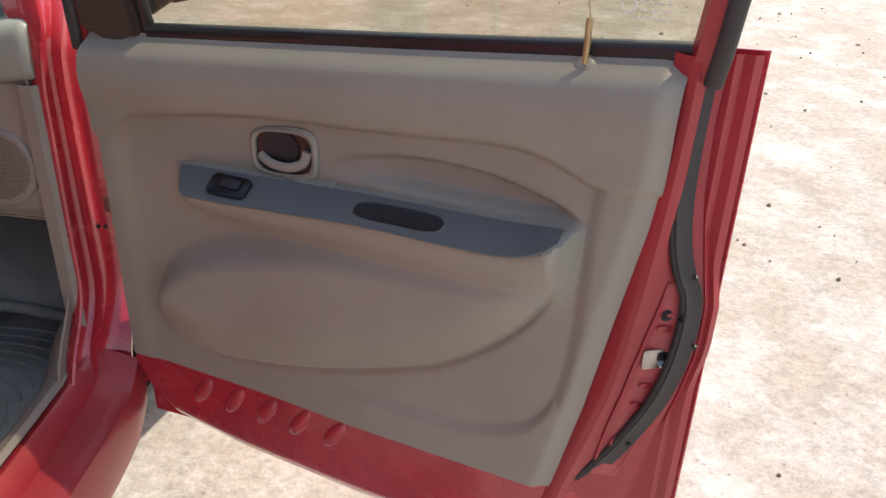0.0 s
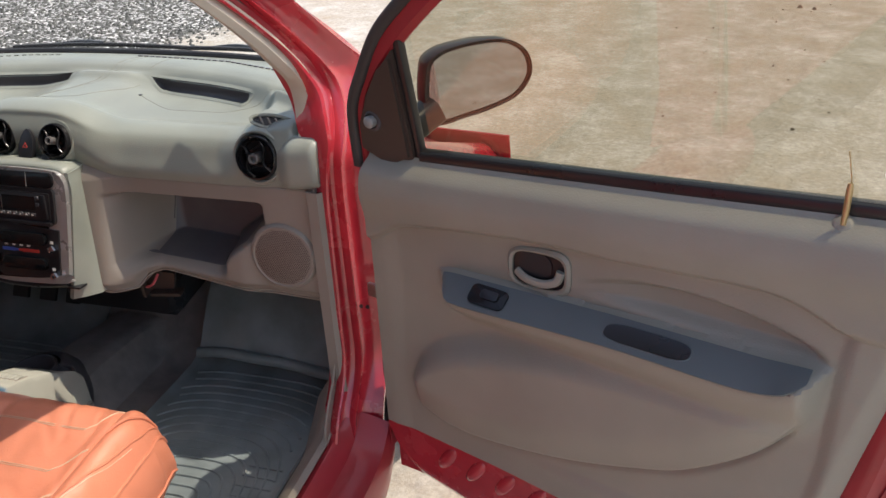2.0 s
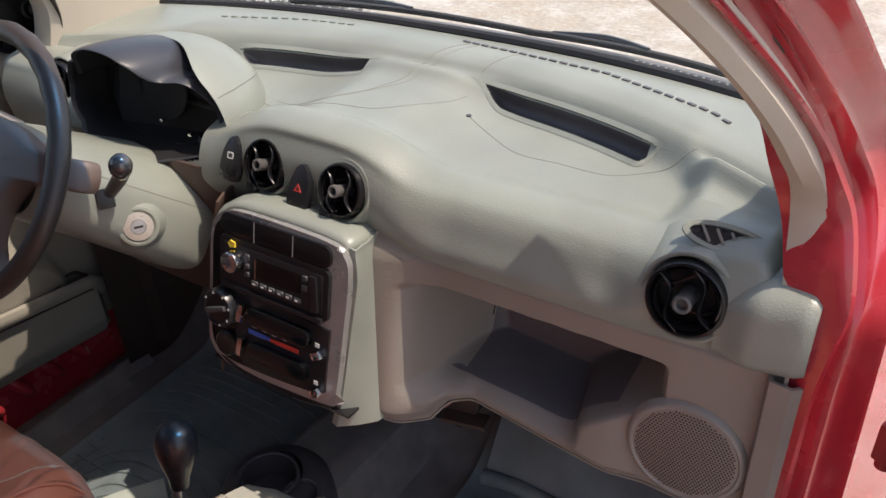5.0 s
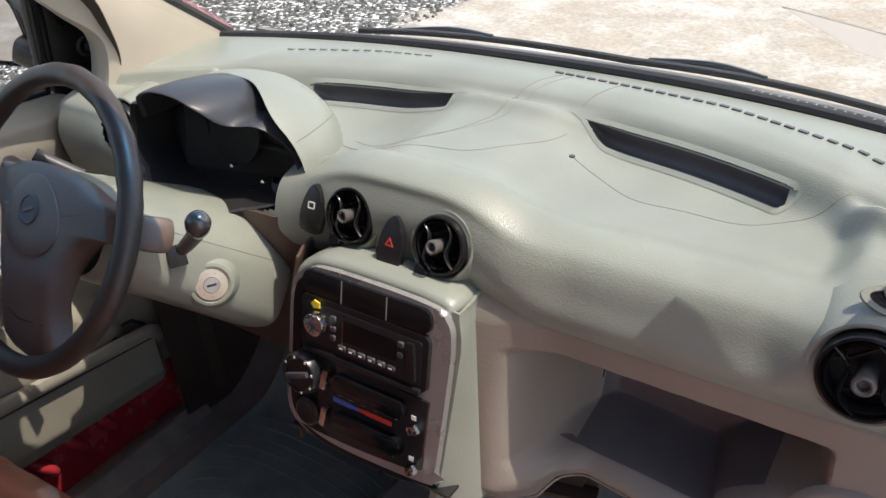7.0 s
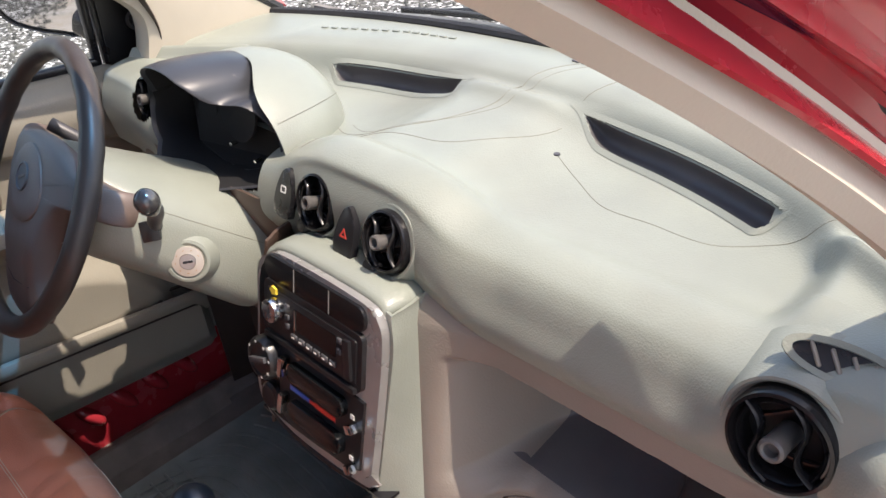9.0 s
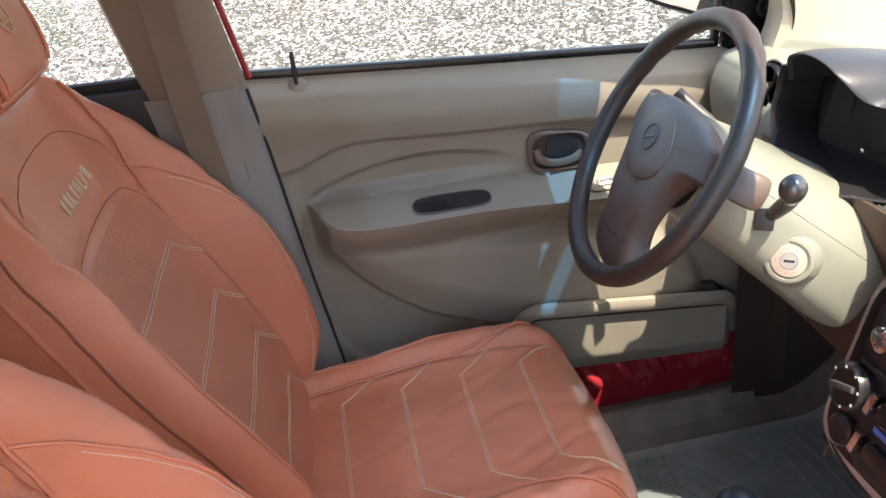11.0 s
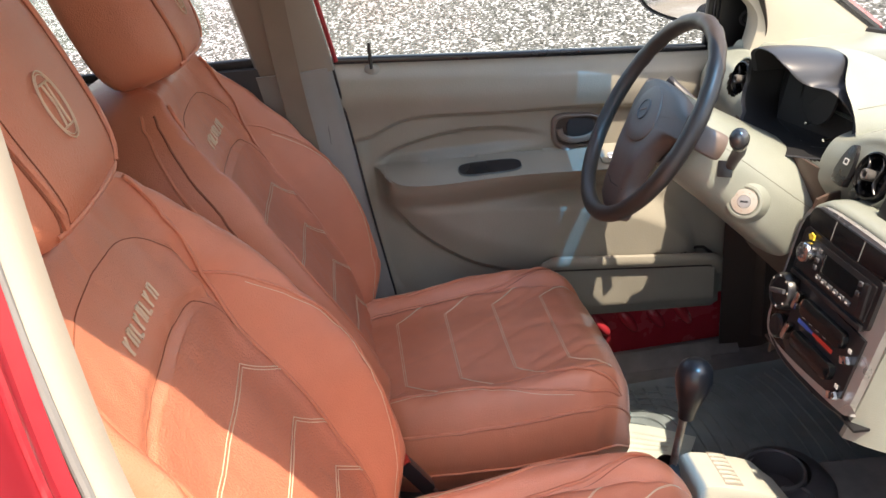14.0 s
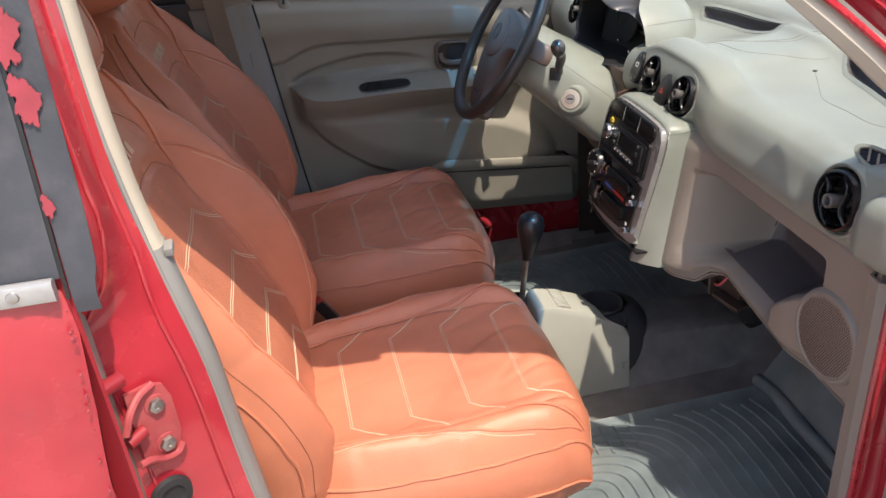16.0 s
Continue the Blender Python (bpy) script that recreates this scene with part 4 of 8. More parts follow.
    pin = part("lock_pin", tube([at(0.764, 0.006, 1.055), at(0.764, 0.003, 1.075), at(0.763, 0.001, 1.108)], 0.0042, 10, samples=3, scale=[0.8, 0.85, 0.9, 1.0, 1.0, 1.0, 0.8]), M_brass if near else M_black, d, "lock pin standing up")
    # belt seal and quarter divider, glass
    belt = [at((0.085 if near else 0.037) + (0.80 if near else 0.848) * i / 20, -0.022, lerp_pts(BELT, 0.085 + 0.80 * i / 20) + 0.006) for i in range(21)]
    part("belt_seal", sweep(bmesh.new(), belt, rounded(0.026, 0.020, 0.005, 2) if near else rounded(0.022, 0.014, 0.004, 2), up=(0, 0, 1)), M_black, d, "black rubber belt seal")
    gl = grid(lambda u, v: _glass(at, u, v, near), 8, 8)
    g = part("window_glass", gl, M_tint if near else M_glass, d, "tinted window glass" if near else "clear window glass")
    g.visible_shadow = near
    fwd = 0.0 if near else -0.048          # the driver's quarter cover sits further ahead
    div = [at(0.082 + fwd, LEAN_N(z) + 0.004, z) for z in (1.0, 1.05, 1.10, 1.15, 1.215)]
    part("quarter_divider", sweep(bmesh.new(), div, rounded(0.014, 0.018, 0.004, 2), up=inward), M_black, d, "black vertical divider bar")
    tri = [(-0.046, 0.998), (0.022, 0.972), (0.072, 0.998), (0.072, 1.196), (0.035, 1.158), (-0.008, 1.105), (-0.032, 1.05)]
    bm = bmesh.new()
    lo = [bm.verts.new(at(u + fwd, LEAN_N(z) + 0.004, z)) for u, z in tri]
    hi = [bm.verts.new(at(u + fwd, LEAN_N(z) + 0.022, z)) for u, z in tri]
    bm.faces.new(lo)
    top = bm.faces.new(hi)
    for i in range(7):
        bm.faces.new((lo[i], lo[(i + 1) % 7], hi[(i + 1) % 7], hi[i]))
    bmesh.ops.bevel(bm, geom=list(top.edges), offset=0.006, segments=2, affect="EDGES")
    sail = part("mirror_sail", bm, M_brownblack if near else M_black, d, "dark triangular mirror cover")
    mz = facing(at(0.003 + fwd, LEAN_N(1.062) + 0.022, 1.062), inward)
    part("adjuster_ring", lathe([(0.019, 0.0), (0.018, 0.004), (0.014, 0.005), (0.0125, 0.002)], mz, 20), M_darkgrey, sail)
    part("adjuster_knob", lathe([(0.010, 0.0), (0.011, 0.010), (0.0105, 0.014), (0.007, 0.017), (0.0, 0.018)], mz, 18), M_greytrim if near else M_black, sail, "round mirror adjuster")
    # frame round the window
    fr = [(-0.050, 0.96), (-0.046, 1.045), (-0.031, 1.092), (-0.001, 1.140), (0.052, 1.200), (0.122, 1.262), (0.195, 1.318), (0.28, 1.375), (0.40, 1.432), (0.55, 1.470), (0.72, 1.485), (0.84, 1.470), (0.895, 1.40), (0.915, 1.25), (0.905, 1.12), (0.895, 1.05)]
    fr = [(u + fwd * (1 - sm(0.1, 0.4, u)), z) for u, z in fr]
    path = spline([at(u, LEAN_N(z) - 0.002, z) for u, z in fr], 5)
    part("window_frame", sweep(bmesh.new(), path, [(-0.016, -0.016), (0.016, -0.016), (0.020, 0.0), (0.012, 0.014), (-0.012, 0.014), (-0.020, 0.0)], up=inward), M_redin if near else M_black, d, "red pressed window frame" if near else "dark window frame")
    path2 = spline([at(u + (0.016 if u > 0.8 else -0.010), LEAN_N(z) + 0.012, z + (0.018 if 0.05 < u < 0.88 else 0)) for u, z in fr], 5)
    part("frame_seal", sweep(bmesh.new(), path2, rounded(0.022, 0.020, 0.008, 3), up=inward), M_seal, d, "soft dark door seal")
    if near:
        near_door_metal(d, at, inward)
    else:
        far_door_extras(d, at, inward)
    # exterior mirror
    swing = radians(27)
    back_v = along_v * math.cos(swing) + inward * math.sin(swing)      # the way the glass looks
    side_v = along_v * math.sin(swing) - inward * math.cos(swing)
    mm = Matrix((side_v, Vector((0, 0, 1)), back_v)).transposed().to_4x4()
    mm.translation = at(0.10 + fwd, -0.19, 1.100)
    prof = [(p.x, p.y) for p in spline([(x, z, 0) for x, z in ((-0.118, -0.064), (-0.04, -0.066), (0.03, -0.056), (0.072, -0.040), (0.096, -0.008), (0.090, 0.030), (0.062, 0.056), (0.02, 0.068), (-0.05, 0.068), (-0.098, 0.058), (-0.120, 0.030))], 5, True)]
    bm = bmesh.new()
    rows = [[bm.verts.new(mm @ Vector((x * k, y * k, h))) for x, y in prof] for k, h in ((0.45, -0.078), (0.72, -0.070), (0.90, -0.048), (0.985, -0.018), (1.0, 0.004), (0.985, 0.010), (0.955, 0.009), (0.945, 0.002))]
    for r0, r1 in zip(rows, rows[1:]):
        for i in range(len(prof)):
            bm.faces.new((r0[i], r0[(i + 1) % len(prof)], r1[(i + 1) % len(prof)], r1[i]))
    bm.faces.new(rows[0])
    shell = part("door_mirror", bm, M_black, d, "black exterior mirror housing")
    bm = bmesh.new()
    bm.faces.new([bm.verts.new(mm @ Vector((x * 0.90, y * 0.88, 0.004))) for x, y in prof])
    part("mirror_glass", bm, M_mirror, shell, "silvered mirror glass", smooth=False)
    bm = bmesh.new()
    rows = [[bm.verts.new(mm @ Vector((x * k, y * (k - 0.02), 0.0035))) for x, y in prof] for k in (0.90, 0.95)]
    for i in range(len(prof)):
        bm.faces.new((rows[0][i], rows[0][(i + 1) % len(prof)], rows[1][(i + 1) % len(prof)], rows[1][i]))
    part("mirror_gap", bm, M_rubber, shell, smooth=False)
    part("mirror_stalk", sweep(bmesh.new(), [at(0.03 + fwd, -0.03, 1.04), at(0.04 + fwd, -0.06, 1.04), at(0.055 + fwd, -0.10, 1.06)], rounded(0.05, 0.05, 0.015, 3)), M_black, shell)
    return d


def LEAN_N(z):
    """How far the window plane lies from the lining plane at height z."""
    return -0.026 + 0.20 * max(z - 1.0, 0)


def _glass(at, u, v, near):
    uu = 0.088 + 0.80 * u - (0.0 if near else 0.048 * (1 - u))
    top = lerp_pts([(-0.001, 1.140), (0.052, 1.200), (0.122, 1.262), (0.195, 1.318), (0.28, 1.375), (0.40, 1.448), (0.55, 1.475), (0.72, 1.485), (0.84, 1.470), (0.895, 1.40)], uu)
    z0 = lerp_pts(BELT, uu) - 0.01
    z = z0 + (top - z0) * v
    return at(uu, LEAN_N(z) - 0.004, z)


def near_door_metal(d, at, inward):
    """Inner pressing, rear end face, latch, seal and outer skin of the open door."""
    def low(u, v):
        zt = 0.402
        zb = lerp_pts([(-0.05, 0.40), (-0.035, 0.345), (-0.01, 0.295), (0.036, 0.258), (0.18, 0.236), (0.425, 0.222), (0.7, 0.222), (0.86, 0.24)], -0.042 + 0.905 * u)
        uu = -0.042 + 0.905 * u
        z = zt + (zb - zt) * v
        return at(uu, -0.008 - 0.012 * sm(0.86, 1.0, v) - 0.02 * sm(0.93, 1, u), z)
    plate = part("lower_panel", thicken(grid(low, 60, 14), 0.003), M_red, d, "red lower door pressing with oval dimples")
    for i in range(5):
        cu, cz = 0.112 + 0.0702 * i, 0.346
        e1, e2 = at(cu + 0.017, -0.008, cz + 0.026) - at(cu - 0.017, -0.008, cz - 0.026), inward
        bm = bmesh.new()
        ax = e1.normalized()
        side = ax.cross(inward).normalized()
        c = at(cu, -0.0075, cz)
        rows = []
        for k in range(5):
            a = k / 4 * 1.45
            rows.append([bm.verts.new(c + ax * 0.040 * math.cos(a) * math.cos(t) + side * 0.015 * math.cos(a) * math.sin(t) + inward * 0.011 * math.sin(a)) for t in [2 * math.pi * j / 20 for j in range(20)]])
        for r0, r1 in zip(rows, rows[1:]):
            for j in range(20):
                bm.faces.new((r0[j], r0[(j + 1) % 20], r1[(j + 1) % 20], r1[j]))
        bm.faces.new(rows[-1])
        part("dimple", bm, M_red, plate, "raised oval dimple")
    # inner sheet behind the lining, folding round to the rear end face
    edge = [(0.24, 0.76, 0.83), (0.30, 0.775, 0.86), (0.40, 0.795, 0.885), (0.52, 0.828, 0.905), (0.60, 0.848, 0.925), (0.68, 0.860, 0.938), (0.75, 0.868, 0.938), (0.82, 0.875, 0.925), (0.90, 0.882, 0.912), (1.0, 0.888, 0.908), (1.08, 0.890, 0.912)]
    def pt(z, k):
        u0 = lerp_pts([(a, b) for a, b, c in edge], z)
        u1 = lerp_pts([(a, c) for a, b, c in edge], z)
        seq = [(u0 - 0.026, -0.008), (u0 - 0.006, 0.0), (u0 + 0.004, 0.001), (u0 + 0.014, -0.006), (u1 - 0.008, -0.026), (u1, -0.030), (u1 + 0.010, -0.036), (max(u1 + 0.012, 0.928), -0.034), (max(u1 + 0.016, 0.936), -0.042), (max(u1 + 0.022, 0.948), -0.040), (max(u1 + 0.028, 0.957), -0.048)]
        i = min(int(k), len(seq) - 2)
        f = k - i
        return at(seq[i][0] * (1 - f) + seq[i + 1][0] * f, seq[i][1] * (1 - f) + seq[i + 1][1] * f, z)
    part("end_face", grid(lambda u, v: pt(0.22 + 0.86 * v, 10 * u), 40, 44), M_redin, d, "worn red rear end face of the door")
    sealp = [(0.560, 0.27), (0.66, 0.30), (0.775, 0.365), (0.840, 0.455), (0.885, 0.546), (0.908, 0.61), (0.921, 0.68), (0.922, 0.755), (0.905, 0.80), (0.893, 0.85), (0.887, 0.93), (0.890, 1.054), (0.905, 1.138), (0.912, 1.25)]
    nn = lambda u: -0.026 - 0.012 * sm(0.88, 0.925, u)
    path = spline([at(u + 0.010, -0.020, z + 0.008) for u, z in sealp], 5)
    part("door_seal", sweep(bmesh.new(), path, [(-0.010, -0.006), (0.013, -0.006), (0.015, 0.003), (0.004, 0.007), (-0.003, 0.013), (-0.010, 0.009)], up=inward), M_seal, d, "grey-black rubber door seal")
    part("seal_lip", tube([at(u + 0.001, -0.011, z + 0.008) for u, z in sealp], 0.0048, 8, samples=5), M_rubber, d, "black rubber seal lip")
    for u, z in ((0.80, 0.40), (0.868, 0.51), (0.93, 0.70), (0.915, 0.80), (0.70, 0.32)):
        part("seal_clip", lathe([(0.004, 0), (0.003, 0.003), (0, 0.004)], facing(at(u + 0.018, -0.014, z), inward), 8), M_black, d)
    # latch and fixings on the end face
    nrm = (NEAR_E * 0.6 + inward * 0.8).normalized()

    def latch_panel(u, v):
        w = math.sin(math.pi * min(v * 0.86 + 0.10, 1.0)) ** 0.5
        bead = math.exp(-((u - 0.06) / 0.06) ** 2) + math.exp(-((u - 0.94) / 0.06) ** 2)
        return pt(0.44 + 0.345 * v, 3.0 + 0.05 + 1.0 * (0.5 + (u - 0.5) * w)) + nrm * (0.0022 + 0.003 * bead * sm(0, 0.1, v) * (1 - sm(0.9, 1, v)))
    pan = part("latch_panel", grid(latch_panel, 16, 30), M_reddusty, d, "dusty red pressed panel round the latch")
    for v, wide in ((0.80, 0.010), (0.52, 0.008), (0.42, 0.006)):
        part("pressed_patch", prism(rounded(0.026, wide, 0.003), facing(latch_panel(0.5, v) + nrm * 0.0004, nrm), 0.0016, 0.0008), M_redin, pan)
    for v in (0.62, 0.72, 0.86):
        part("screw_head", lathe([(0.0055, -0.001), (0.0052, 0.002), (0.003, 0.003), (0, 0.003)], facing(latch_panel(0.86, v), nrm), 12), M_steel, pan, "steel screw head")
    mz = facing(latch_panel(0.48, 0.66) + nrm * 0.001, nrm)
    lat = part("latch", prism(rounded(0.044, 0.030, 0.004), mz, 0.002, 0.0008), M_steel, d, "steel door latch")
    part("latch_slot", prism(rounded(0.024, 0.014, 0.003), mz @ Matrix.Translation((0.010, 0.004, 0.002)), 0.001), M_black, lat)
    part("latch_fork", box(mz @ pose(0.012, -0.006, 0.005, 0, 0, 35), 0.022, 0.006, 0.006, 0.002), M_chrome, lat)
    part("bolt_hole", lathe([(0.009, 0), (0.008, 0.001), (0.006, 0.0005), (0, -0.001)], facing(latch_panel(0.42, 0.86) + nrm * 0.0008, nrm), 14), M_black, d)
    part("plug", lathe([(0.012, 0), (0.011, 0.002), (0.004, 0.003), (0, 0.0025)], facing(latch_panel(0.45, 0.20) + nrm * 0.0008, nrm), 14), M_redin, d)
    part("stop_pad", box(facing(at(0.892, -0.012, 0.905), nrm), 0.012, 0.02, 0.006, 0.002), M_rubber, d, "small rubber stop pad")
    # lower tail of the inner sheet, outer skin
    part("inner_sheet", thicken(grid(lambda u, v: at(-0.045 + (lerp_pts(RIGHT, 0.39 + 0.62 * v) + 0.045 - 0.01) * u, -0.022 - 0.01 * v, 0.39 + (0.985 + 0.06 * u - 0.39) * v), 10, 10), 0.002), M_redin, d)
    part("outer_skin", thicken(grid(lambda u, v: at(-0.06 + 1.022 * u, -0.050 - 0.06 * math.sin(math.pi * (0.08 + 0.84 * v)) * math.sin(math.pi * min(u, 1)) ** 0.6, 0.21 + (0.755 + 0.075 * u + 0.045 * sm(0.93, 0.96, u)) * v), 24, 16), 0.003), M_red, d, "red outer door skin")
    part("front_face", thicken(grid(lambda u, v: at(-0.045 - 0.008 * u, -0.01 - 0.08 * u, 0.30 + 0.70 * v), 4, 10), 0.002), M_redin, d)
    # writing etched on the glass, smudges and the frayed cable end at the lock pin
    gm = Matrix((NEAR_E, Vector((0, 0, 1)), inward)).transposed().to_4x4()
    for k, (w, n) in enumerate(((0.030, 3), (0.040, 4), (0.036, 3), (0.044, 5))):
        gm.translation = at(0.835, LEAN_N(1.125) - 0.002, 1.140 - 0.0085 * k)
        bars = [box(gm @ pose((j - (n - 1) / 2) * w * 1.05 / n, 0, 0), w / n * 0.6, 0.0018, 0.0004, 0) for j in range(n)]
        part("glass_marking", join(*bars), M_white, d, smooth=False)
    gm.translation = at(0.806, LEAN_N(1.125) - 0.002, 1.126)
    part("glass_mark_ring", frame_ring(circle(0.009, 20), circle(0.0075, 20), gm, 0.0005), M_white, d)
    part("frayed_wire", tube([at(0.764, 0.001, 1.108), at(0.762, 0.002, 1.12), at(0.758, 0.0, 1.135), at(0.755, 0.002, 1.148)], 0.0008, 5, samples=4), M_brass, d)
    # hinge arms to the post
    for z in (0.47, 0.83):
        part("hinge", join(box(pose(0.782, 0.030, z, 0, 0, -20), 0.06, 0.022, 0.05, 0.005), lathe([(0.009, -0.034), (0.009, 0.034)], pose(0.765, 0.035, z), 12)), M_redin, d, "painted door hinge")
    part("check_strap", box(pose(0.775, 0.028, 0.66, 0, 0, -18), 0.09, 0.008, 0.03, 0.002), M_steel, d, "door check strap")


def far_door_extras(d, at, inward):
    def pocket(u, v):
        uu = -0.01 + 0.475 * u
        zt, zb = 0.575 - 0.062 * (1 - u) - 0.075 * sm(0.86, 1, u) ** 2 - 0.05 * sm(0.09, 0.0, u) ** 2, 0.372 + 0.04 * u
        z = zb + (zt - zb) * v
        edge = sm(0, 0.06, u) * (1 - sm(0.93, 1.0, u))
        return at(uu, 0.010 + 0.036 * edge * (0.55 + 0.45 * sm(0, 0.25, v)) + 0.006 * sm(0.86, 0.93, v) * edge, z)
    pk = part("map_pocket", thicken(grid(pocket, 50, 24), -0.004), M_panel, d, "moulded map pocket at the door foot")
    part("pocket_lip", tube([pocket(i / 24, 1.0) + inward * 0.002 for i in range(25)], 0.015, 10, up=inward, sy=0.7), M_panel, pk, "dark rounded pocket lip")
    part("pocket_groove", tube([pocket(i / 24, 0.84) + inward * 0.0005 for i in range(1, 24)], 0.0022, 6, up=inward), M_brownblack, pk)
    # dark tube put in for the shade behind the pocket lip
    part("pocket_shadow_gap", tube([at(-0.01 + 0.475 * i / 24, panel_depth(-0.01 + 0.475 * i / 24, 0.58) + 0.002, pocket(i / 24, 1.0).z + 0.006) for i in range(25)], 0.004, 6, up=inward), M_brownblack, pk)

    def low(u, v):
        uu = -0.06 + 0.92 * u
        return at(uu, -0.004 - 0.015 * v, 0.405 - 0.22 * v)
    plate = part("lower_panel", thicken(grid(low, 30, 10), 0.003), M_red, d, "red lower door pressing with oval dimples")
    for i in range(5):
        cu, cz = 0.075 + 0.0702 * i, 0.345
        bm = bmesh.new()
        c = at(cu, -0.003, cz)
        ax = (at(cu + 0.017, 0, cz + 0.026) - at(cu - 0.017, 0, cz - 0.026)).normalized()
        side = ax.cross(inward).normalized()
        rows = [[bm.verts.new(c + ax * 0.040 * math.cos(a) * math.cos(t) + side * 0.015 * math.cos(a) * math.sin(t) + inward * 0.020 * math.sin(a)) for t in [2 * math.pi * j / 20 for j in range(20)]] for a in (0, 0.36, 0.72, 1.08, 1.45)]
        for r0, r1 in zip(rows, rows[1:]):
            for j in range(20):
                bm.faces.new((r0[j], r0[(j + 1) % 20], r1[(j + 1) % 20], r1[j]))
        bm.faces.new(rows[-1])
        part("dimple", bm, M_red, plate, "raised oval dimple")
    part("outer_skin", thicken(grid(lambda u, v: at(-0.06 + 1.02 * u, -0.10, 0.20 + (0.755 + 0.075 * u) * v), 8, 8), 0.003), M_red, d, "red outer door skin")


door(True)
door(False)


# ---- dashboard ----
dash = thing("dashboard", "pale grey-green vinyl dashboard with dusty lower shelf", "dashboard")


def dash_profile(x):
    """Control points (y, z) of the pad from the windscreen to the crease under its nose."""
    a = (x - CX) / 0.66
    yw = screen_base(a) - 0.012
    c = math.exp(-((x - 0.0) / 0.145) ** 4)                       # middle hump that carries two vents
    e = sm(0.47, 0.60, abs(x - CX))                                # ends with the side vents
    yb = 0.305 - 0.65 * max(abs(x - CX) - 0.10, 0) ** 2            # line of the bins
    side = sm(0.458, 0.500, abs(x - CX))
    mid = 1 - sm(0.05, 0.12, abs(x - CX - 0.005))
    ridge = 1.018 - 0.004 * side
    wall = lambda y: sm(-0.016, 0.026, x - lerp_pts([(0.05, 0.455), (0.089, 0.474), (0.131, 0.487), (0.186, 0.484), (0.245, 0.462), (0.286, 0.425), (0.30, 0.39), (0.33, 0.30)], y)) if x > 0.25 else side
    scoop = lambda y: 0.974 + 0.031 * wall(y) + 0.008 * mid + 0.022 * c
    nose_z = 0.972 + 0.040 * c + 0.030 * e
    nose_y = 0.004 + 0.010 * c + 0.006 * e
    soft = sm(0.14, 0.24, x) * (1 - sm(0.44, 0.50, x))          # the nose rolls under more gently over the shelf
    pts = [(yw, 1.016), (yw - 0.03, 1.022), (max(yb + 0.075, 0.15), 1.028 - 0.004 * side), (yb + 0.040, ridge + 0.006), (yb + 0.022, ridge - 0.004), (yb + 0.002, scoop(yb) + 0.012 + 0.01 * side), (yb - 0.020, scoop(yb - 0.02) + 0.002), (yb - 0.06, scoop(yb - 0.06))]
    pts += [(0.125, scoop(0.125) + 0.001), (0.080, nose_z + 0.012), (0.035 + 0.011 * soft, nose_z + 0.004), (nose_y + 0.012 + 0.013 * soft, nose_z - 0.012), (nose_y + 0.013 * soft, nose_z - 0.04), (nose_y - 0.002 + 0.005 * soft, nose_z - 0.066), (nose_y + 0.006, 0.886)]
    dip = 0.040 * sm(0.605, 0.640, x)
    return [Vector((x, y, z - dip * sm(0.93, 0.97, z))) for y, z in pts]


NP = 5
dash_cache = {}


def dash_row(x):
    k = round(x, 5)
    if k not in dash_cache:
        dash_cache[k] = spline(dash_profile(x), NP)
    return dash_cache[k]


def dash_at(x, v):
    r = dash_row(x)
    f = v * (len(r) - 1)
    i = min(int(f), len(r) - 2)
    return r[i].lerp(r[i + 1], f - i)


def dash_z(x, y):
    """Height of the pad top at (x, y)."""
    best = max((p for p in dash_row(x)), key=lambda p: -abs(p.y - y) + 0.2 * p.z)
    r = dash_row(x)
    for p, q in zip(r, r[1:]):
        if p.y >= y >= q.y:
            t = (p.y - y) / max(p.y - q.y, 1e-6)
            return p.z + (q.z - p.z) * t
    return best.z


XL, XR = -0.690, 0.664
SLOTS = ((-0.385, -0.085), (0.088, 0.425))


def slot_edges(x, xs):
    """Rear and front edge (y) of the storage slot at x."""
    u = (x - xs[0]) / (xs[1] - xs[0])
    u = u if xs[0] > 0 else u
    wide = sm(0.0, 0.22, u) * (1 - sm(0.90, 1.0, u)) if xs[0] > 0 else sm(0.0, 0.20, u) * (1 - sm(0.92, 1.0, u))
    top = 0.305 - 0.65 * max(abs(x - CX) - 0.10, 0) ** 2 + 0.016
    return top, top - 0.004 - 0.036 * wide


def inside(poly, x, z):
    hit = False
    for (x0, z0), (x1, z1) in zip(poly, poly[1:] + poly[:1]):
        if (z0 > z) != (z1 > z) and x < (x1 - x0) * (z - z0) / (z1 - z0) + x0:
            hit = not hit
    return hit


def outline_bin():
    pts = [(-0.460, 0.958), (-0.482, 0.985), (-0.484, 1.015), (-0.470, 1.042), (-0.447, 1.047), (-0.431, 1.034), (-0.421, 1.050), (-0.404, 1.076), (-0.365, 1.091), (-0.312, 1.089), (-0.280, 1.072), (-0.266, 1.044), (-0.240, 1.040), (-0.212, 1.018), (-0.190, 0.990), (-0.176, 0.966), (-0.186, 0.945), (-0.225, 0.930), (-0.300, 0.926), (-0.400, 0.936)]
    return [(p.x, p.y) for p in spline([(a, b, 0) for a, b in pts], 4, True)]


MIDN, SIDEN = (0.0, -0.88, 0.34), (0.03, -0.97, 0.18)
VENTS = (((-0.070, 0.016, 0.957), MIDN, 0.0335, 15), ((0.073, 0.008, 0.957), MIDN, 0.0335, 15), ((0.541, 0.010, 0.950), SIDEN, 0.0400, 20), ((-0.545, 0.036, 0.984), SIDEN, 0.033, 10))


